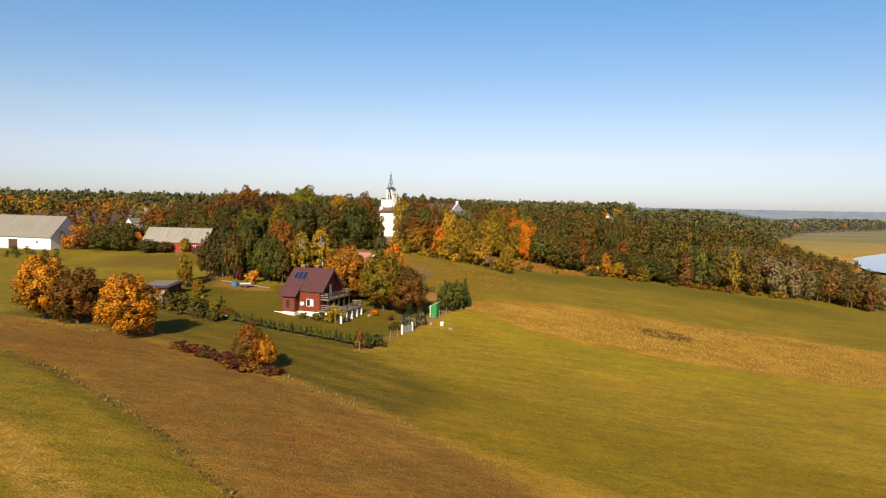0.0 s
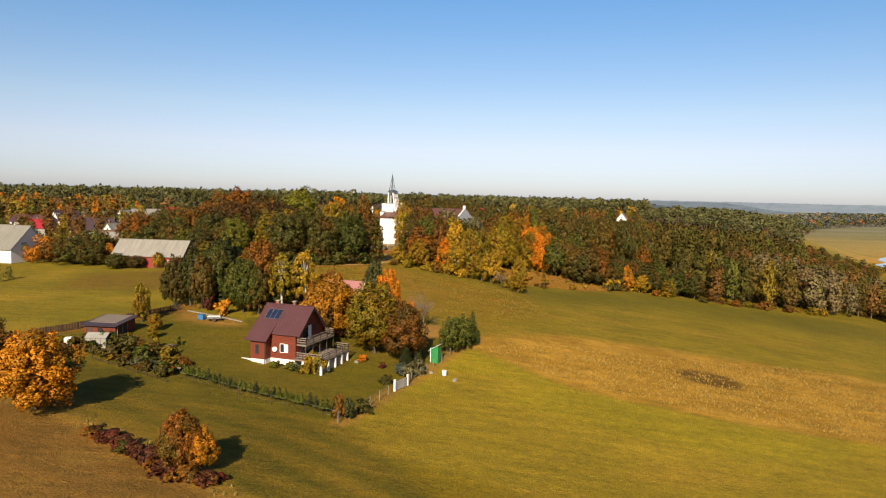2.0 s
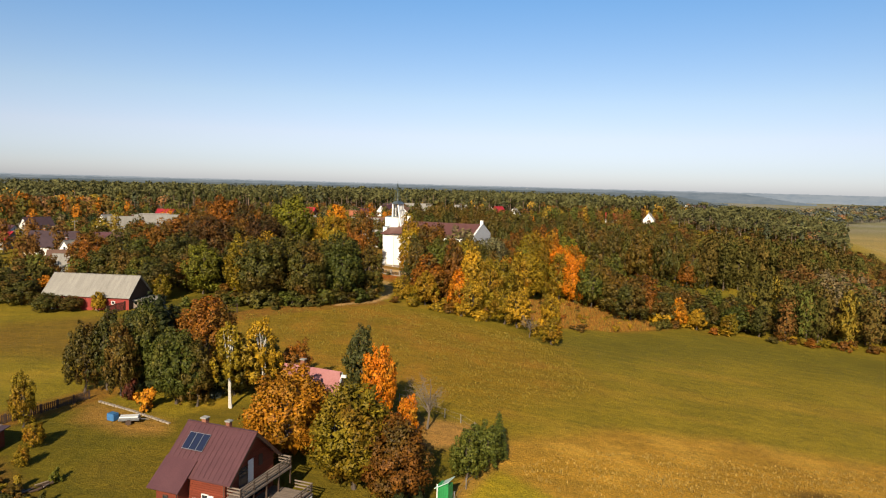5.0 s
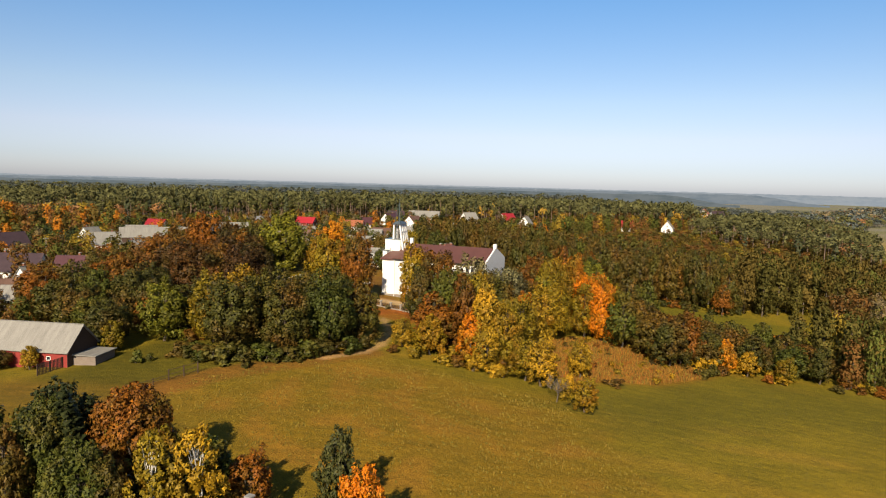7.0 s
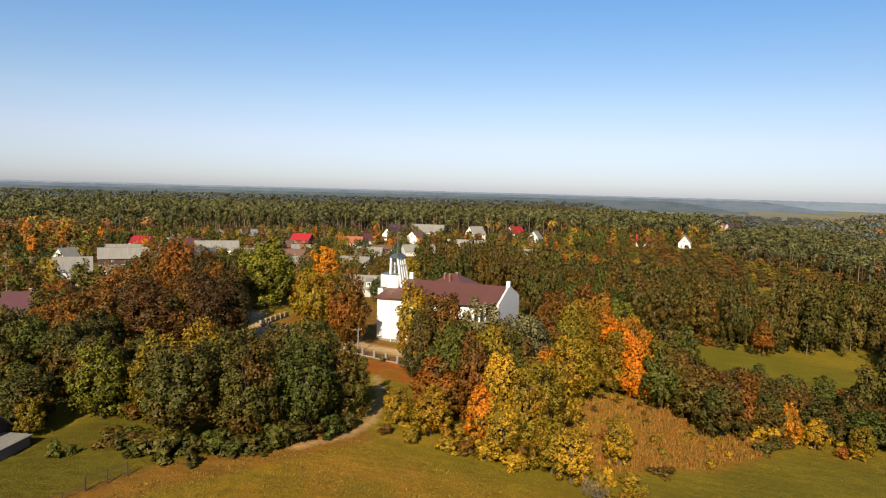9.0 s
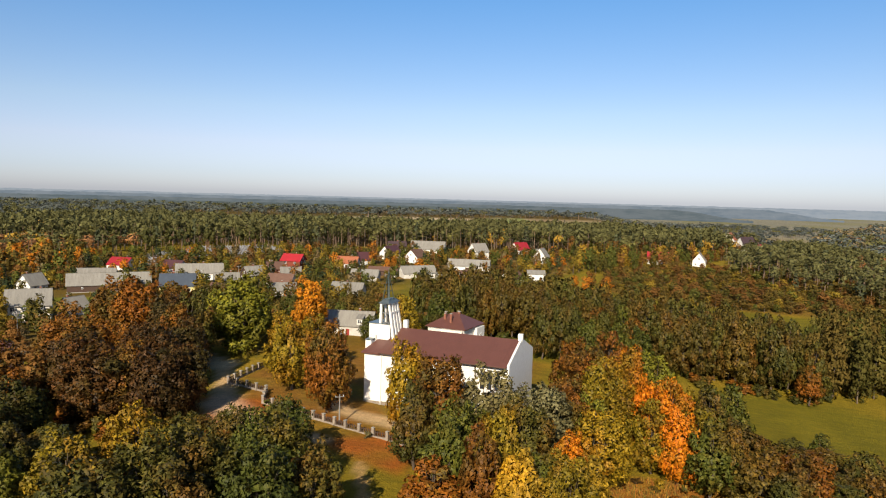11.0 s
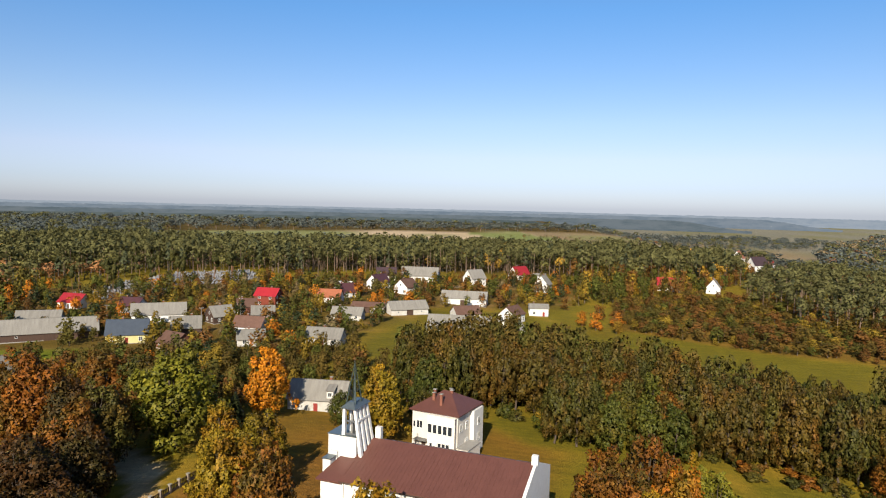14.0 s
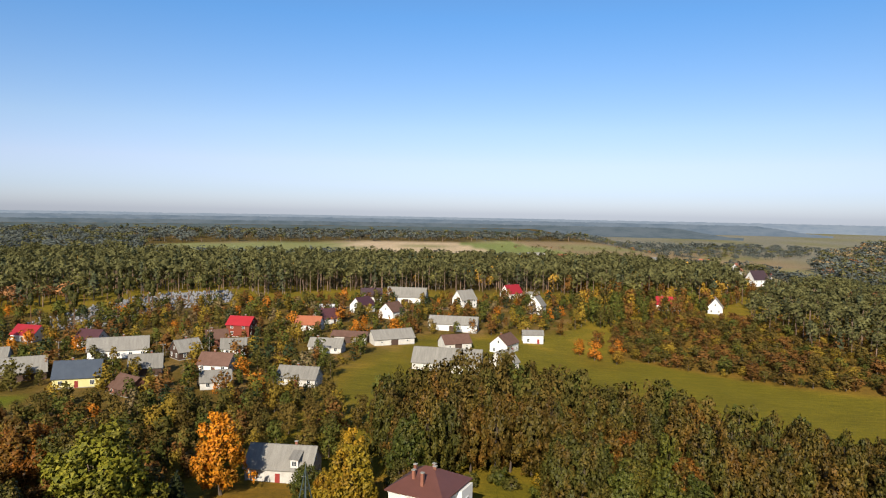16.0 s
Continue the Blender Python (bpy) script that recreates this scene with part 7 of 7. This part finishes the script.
BUSHES3 = [("G", -55.6, 193.6, 2.2, 1.2), ("G", -53.8, 194.4, 1.5, 0.8), ("D", -37.0, 192.4, 1.6, 1.3), ("D", -31.0, 196.0, 1.2, 1.0), ("M", -10.6, 207.0, 2.2, 1.8), ("M", -5.0, 205.6, 1.9, 1.6), ("Y", 4.0, 203.4, 2.2, 1.6), ("B", -14.6, 208.6, 1.5, 1.2), ("Y", 21.0, 205.0, 2.0, 1.8), ("M", 15.6, 196.6, 2.4, 1.5), ("B", 27.0, 211.0, 1.5, 1.6), ("R", -8.8, 121.4, 0.9, 0.6), ("F", -12.0, 123.4, 1.1, 0.8), ("R", -6.4, 134.0, 1.4, 0.8), ("L", -40.0, 123.4, 1.2, 0.6), ("W", -20.2, 246.6, 1.0, 0.8)]
for k, x, y, h, r in BUSHES + BUSHES2 + BUSHES3:
    plant("shrub", k, x, y, h, r)
for x, y in scatter([(47, 226), (56, 234), (72, 233), (92, 235), (130, 244), (128, 250), (90, 242), (56, 241), (49, 233)], 26, 12, 2.6):
    plant("shrub", prng2.choice(list("YYBMD")), x, y, prng2.uniform(1.4, 2.8), prng2.uniform(1.2, 2.2))
for x, y in scatter([(28, 247), (40, 247), (46, 238), (54, 235), (60, 238), (48, 252), (30, 254)], 34, 26, 2.0):
    plant("shrub", prng2.choice(list("YYMOY")), x, y, prng2.uniform(1.6, 3.4), prng2.uniform(1.2, 2.0))
for x, y in scatter(CLEARING, 34, 31, 1.8):
    plant("shrub", prng2.choice(list("YMBYEK")), x, y, prng2.uniform(0.7, 1.7), prng2.uniform(0.6, 1.3))
for x, y in scatter([(-14, 209), (0, 204), (14, 198), (18, 204), (2, 212), (-10, 216)], 14, 13, 2.4):
    plant("shrub", prng2.choice(list("YMBM")), x, y, prng2.uniform(1.4, 3.0), prng2.uniform(1.2, 2.0))
for x, y in scatter([(-57, 120.5), (-46.5, 113.8), (-36, 108), (-34.5, 113), (-40, 121), (-48, 125)], 46, 28, 1.25):
    plant("shrub", prng2.choice(list("DDGBDMW")), x, y, prng2.uniform(0.5, 1.7), prng2.uniform(0.5, 1.1))
for x, y in scatter([(-34, 85.6), (-27, 81.2), (-23, 77.6), (-18.4, 77.2), (-18, 79), (-24, 81.6), (-33, 87)], 30, 29, 0.9):
    plant("shrub", prng2.choice(list("RRBD")), x, y, prng2.uniform(0.5, 1.0), prng2.uniform(0.6, 1.0))
# loose things in the yard
def log_pile(x, y, turn, n=14):
    p = thing("wood_heap", x, y, None, turn, "untidy heap of pale sawn boards and logs", "wood pile")
    rr = random.Random(int(x * 10))
    for i in range(n):
        a = Vector((rr.uniform(-1.4, 1.4), rr.uniform(-0.7, 0.7), 0.1 + 0.08 * (i // 4)))
        d = Vector((rr.uniform(0.9, 1.6), rr.uniform(-0.5, 0.5), rr.uniform(-0.05, 0.1)))
        part("log", rod(bmesh.new(), a - d * 0.5, a + d * 0.5, rr.uniform(0.06, 0.12)), DARKWOOD if i % 3 else GREYWOOD, p)


log_pile(-44.6, 119.4, 20)
log_pile(-38.4, 114.4, 40)
log_pile(-36.6, 111.4, -10, 18)
log_pile(-41.0, 121.6, 70, 10)
crate = thing("water_tank", -41.6, 137.9, None, -20, "blue plastic water tank in the yard", "tank")
part("body", boxes((-0.55, 0.55, -0.45, 0.45, 0.02, 0.85), bevel=0.08), BLUEPLASTIC, crate)
part("lid", boxes((-0.5, 0.5, -0.4, 0.4, 0.85, 0.92)), BLUEPLASTIC, crate)
tank = thing("white_tank", -54.4, 119.6, None, 12, "white plastic water tank in a steel cage", "tank")
part("body", boxes((-0.5, 0.5, -0.5, 0.5, 0.14, 1.1), bevel=0.08), WHITEPAINT, tank)
part("pallet", boxes((-0.55, 0.55, -0.55, 0.55, -0.1, 0.13)), GREYWOOD, tank)
for z in (0.35, 0.65, 0.95):
    part("cage_bar", boxes((-0.53, 0.53, -0.53, -0.505, z, z + 0.03)), GALV, tank)
cart = thing("trailer", -39.3, 137.4, None, 15, "small trailer under a white cover", "trailer")
part("body", boxes((-1.2, 1.2, -0.6, 0.6, 0.45, 0.75), bevel=0.05), GALV, cart)
part("cover", boxes((-1.1, 1.1, -0.55, 0.55, 0.75, 0.95), bevel=0.09), CARWHITE, cart)
for sy in (-0.68, 0.68):
    w = bmesh.new()
    bmesh.ops.create_cone(w, cap_ends=True, segments=14, radius1=0.32, radius2=0.32, depth=0.16, matrix=pose(0, sy, 0.3, 90))
    part("wheel", w, DARKWOOD, cart)
part("drawbar", rod(bmesh.new(), (1.2, 0, 0.5), (2.2, 0, 0.4), 0.05), GALV, cart)
wall = thing("yard_wall", -46.0, 142.9, None, 0, "low pale stone retaining wall of the yard", "wall")
wall.matrix_basis = Matrix.Identity(4)
sr = random.Random(4)
for (ax, ay), (bx, by) in segments([(-46.0, 142.9), (-40.5, 140.6), (-34.6, 137.9)]):
    n = int(math.hypot(bx - ax, by - ay) / 0.55)
    turn = math.degrees(math.atan2(by - ay, bx - ax))
    for i in range(n):
        u = (i + 0.5) / n
        x, y = ax + (bx - ax) * u, ay + (by - ay) * u
        s = sr.uniform(0.22, 0.28)
        part("stone", box(bmesh.new(), -s, s, -0.2, 0.2, -0.15, 0.17, pose(x, y, at(x, y), sr.uniform(-4, 4), sr.uniform(-4, 4), turn + sr.uniform(-6, 6)), 0.05), STONEWALL, wall)
bucket = thing("white_bucket", 0.4, 121.4, None, 0, "white plastic tub by the fence", "tub")
part("body", rod(bmesh.new(), (0, 0, 0), (0, 0, 0.7), 0.3, 0.36, 12), WHITEPAINT, bucket)
part("rim", rod(bmesh.new(), (0, 0, 0.7), (0, 0, 0.75), 0.39, 0.39, 12), WHITEPAINT, bucket)
for x, y, s in ((1.9, 119.6, 0.4), (-1.6, 121.6, 0.35), (-12.8, 122.6, 0.4)):
    st = thing("boulder", x, y, None, 30 * s, "pale field stone in the grass", "stone")
    b = bmesh.new()
    bmesh.ops.create_icosphere(b, subdivisions=2, radius=s)
    for v in b.verts:
        v.co *= 1 + 0.25 * noise.noise(v.co * 3 + Vector((x, y, 0)))
    part("stone", b, STONEWALL, st)

# ---- village street furniture, graves, poles ----
def power_pole(x, y, h=9.0, turn=0.0):
    p = thing("power_pole", x, y, None, turn, "grey concrete power pole with crossarm", "pole", "power poles")
    part("mast", rod(bmesh.new(), (0, 0, -0.5), (0, 0, h), 0.17, 0.1, 8), POLE, p)
    part("crossarm", boxes((-0.8, 0.8, -0.06, 0.06, h - 0.5, h - 0.38)), POLE, p)
    for x0 in (-0.7, 0, 0.7):
        part("insulator", rod(bmesh.new(), (x0, 0, h - 0.38), (x0, 0, h - 0.16), 0.05), WHITEPAINT, p)


for x, y in ((-118, 300), (-150, 318), (-112, 402), (-104, 420), (-98, 446), (-140, 420), (-160, 300)):
    power_pole(x, y, 9.0, 30)

power_pole(-26.0, 250.5, 5.5, 30)
rg = np.random.default_rng(31)
gv, gf = [], []
for i in range(1100):
    x, y = rg.uniform(-206, -134), rg.uniform(480, 646)
    if not bool(within(CEMETERY, x, y)):
        continue
    x, y = round(x / 2.2) * 2.2 + rg.normal(0, 0.15), round(y / 2.8) * 2.8 + rg.normal(0, 0.15)
    z = at(x, y)
    for a, b, c, d, e, f in ((-0.5, 0.5, -1.0, 0.8, 0.0, 0.35), (-0.45, 0.45, 0.8, 1.0, 0.0, rg.uniform(0.8, 1.5))):
        n0 = len(gv)
        gv += [(x + p, y + q, z + r) for r in (e, f) for p, q in ((a, c), (b, c), (b, d), (a, d))]
        gf += [tuple(n0 + k for k in q) for q in ((4, 5, 6, 7), (0, 1, 5, 4), (1, 2, 6, 5), (2, 3, 7, 6), (3, 0, 4, 7))]
tagged(raw("gravestones", gv, gf, GRAVE), "crowded rows of grey and white gravestones", "gravestones", kind="stuff")
for x, y in scatter(CEMETERY, 26, 14, 9):
    plant("pine", "P", x, y, prng2.uniform(13, 18), prng2.uniform(2.4, 3.4), "cemetery pines")
tunnel = thing("polytunnel", -76, 558, None, 5, "white plastic polytunnel greenhouse", "greenhouse")
arc = [(math.cos(radians(a)) * 3.2, math.sin(radians(a)) * 2.6) for a in range(0, 181, 20)]
k = len(arc)
part("cover", shape([(-7, y, z) for y, z in arc] + [(7, y, z) for y, z in arc], [(i, i + 1, i + 1 + k, i + k) for i in range(k - 1)] + [tuple(range(k)), tuple(range(k, 2 * k))]), CARWHITE, tunnel)
for i in range(8):
    part("hoop", boxes((-7 + 2 * i - 0.04, -7 + 2 * i + 0.04, -3.24, -3.19, -0.1, 0.8)), GALV, tunnel)

# ---- rough grass: tussocks in the unmown places ----
def tussocks(name, label, poly, count, high, seed, colours):
    rng = np.random.default_rng(seed)
    xs, ys = [p[0] for p in poly], [p[1] for p in poly]
    X, Y = rng.uniform(min(xs), max(xs), count), rng.uniform(min(ys), max(ys), count)
    ok = within(poly, X, Y) & (lumps(X, Y, 4, 1.0 + seed) > rng.uniform(0.25, 0.7, count))
    X, Y = X[ok], Y[ok]
    Z, k = land(X, Y), len(X)
    V, F, C = [], [], []
    for b in range(3):
        a = rng.uniform(-1.2, 1.2, k)
        w, h = rng.uniform(0.04, 0.11, k), high * rng.uniform(0.5, 1.3, k)
        lx, ly = rng.normal(0, 0.25, k) * high, rng.normal(0, 0.25, k) * high
        dx, dy = np.cos(a) * w, np.sin(a) * w
        ox, oy = rng.normal(0, 0.12, k), rng.normal(0, 0.12, k)
        V.append(np.stack([np.stack([X + ox - dx, Y + oy - dy, Z - 0.1], -1), np.stack([X + ox + dx, Y + oy + dy, Z - 0.1], -1), np.stack([X + ox + lx + dx * 0.6, Y + oy + ly + dy * 0.6, Z + h], -1), np.stack([X + ox + lx - dx * 0.6, Y + oy + ly - dy * 0.6, Z + h], -1)], 1).reshape(-1, 3))
        C.append(np.repeat(0.85 * np.array(colours)[rng.integers(0, len(colours), k)] * rng.uniform(0.75, 1.25, (k, 1)), 4, 0))
    V, C = np.concatenate(V), np.concatenate(C)
    up = rng.normal(0, 0.25, (len(V) // 4, 3)) + (0, -0.45, 0.9)
    ob = raw(name, V, np.arange(len(V)).reshape(-1, 4), FARLEAF, None, np.repeat(up / np.linalg.norm(up, axis=1, keepdims=True), 4, 0))
    t = ob.data.color_attributes.new("tint", "FLOAT_COLOR", "POINT")
    t.data.foreach_set("color", np.c_[C, np.ones(len(C))].astype(np.float32).ravel())
    return tagged(ob, label, "grass", kind="stuff")


tussocks("dry_grass", "straw-coloured dry grass", DRY, 22000, 0.22, 1, [(0.27, 0.165, 0.036), (0.22, 0.130, 0.030), (0.30, 0.19, 0.048)])
tussocks("hill_grass", "rough ochre grass on the hilltop", [(-50, 165), (-44, 184), (-20, 205), (15, 193), (24, 165), (5, 150), (-25, 155)], 9000, 0.2, 2, [(0.18, 0.125, 0.020), (0.20, 0.125, 0.022), (0.14, 0.11, 0.018)])
tussocks("edge_grass", "pale unmown grass at the field's edge", [(-60, 98), (-32, 88.5), (-18, 78.5), (-4, 68.5), (6, 61), (5, 59.4), (-5, 66.6), (-19, 76.6), (-33, 86.6), (-60, 96)], 2600, 0.28, 3, [(0.24, 0.165, 0.055), (0.16, 0.135, 0.03), (0.20, 0.14, 0.045)])
tussocks("furrow_weeds", "dark weeds and pale grass in the furrow", [(-52, 78.4), (-36, 67.2), (-24.6, 57.5), (-18, 51), (-8, 41.7), (-8, 40.3), (-18, 49.6), (-24.4, 56), (-35.6, 65.7), (-51, 76.8)], 7000, 0.13, 5, [(0.06, 0.05, 0.02), (0.10, 0.08, 0.026), (0.17, 0.13, 0.04)])
tussocks("wood_edge_grass", "reddish tall weeds at the wood's edge", CLEARING, 20000, 0.62, 4, [(0.20, 0.078, 0.020), (0.25, 0.14, 0.024), (0.14, 0.10, 0.020), (0.27, 0.11, 0.018)])

# builds that found no place
for name, builds in BUILDS.items():
    for i, ob in enumerate(builds):
        if (name, i) not in used:
            for o in (*ob.children_recursive, ob):
                bpy.data.objects.remove(o)
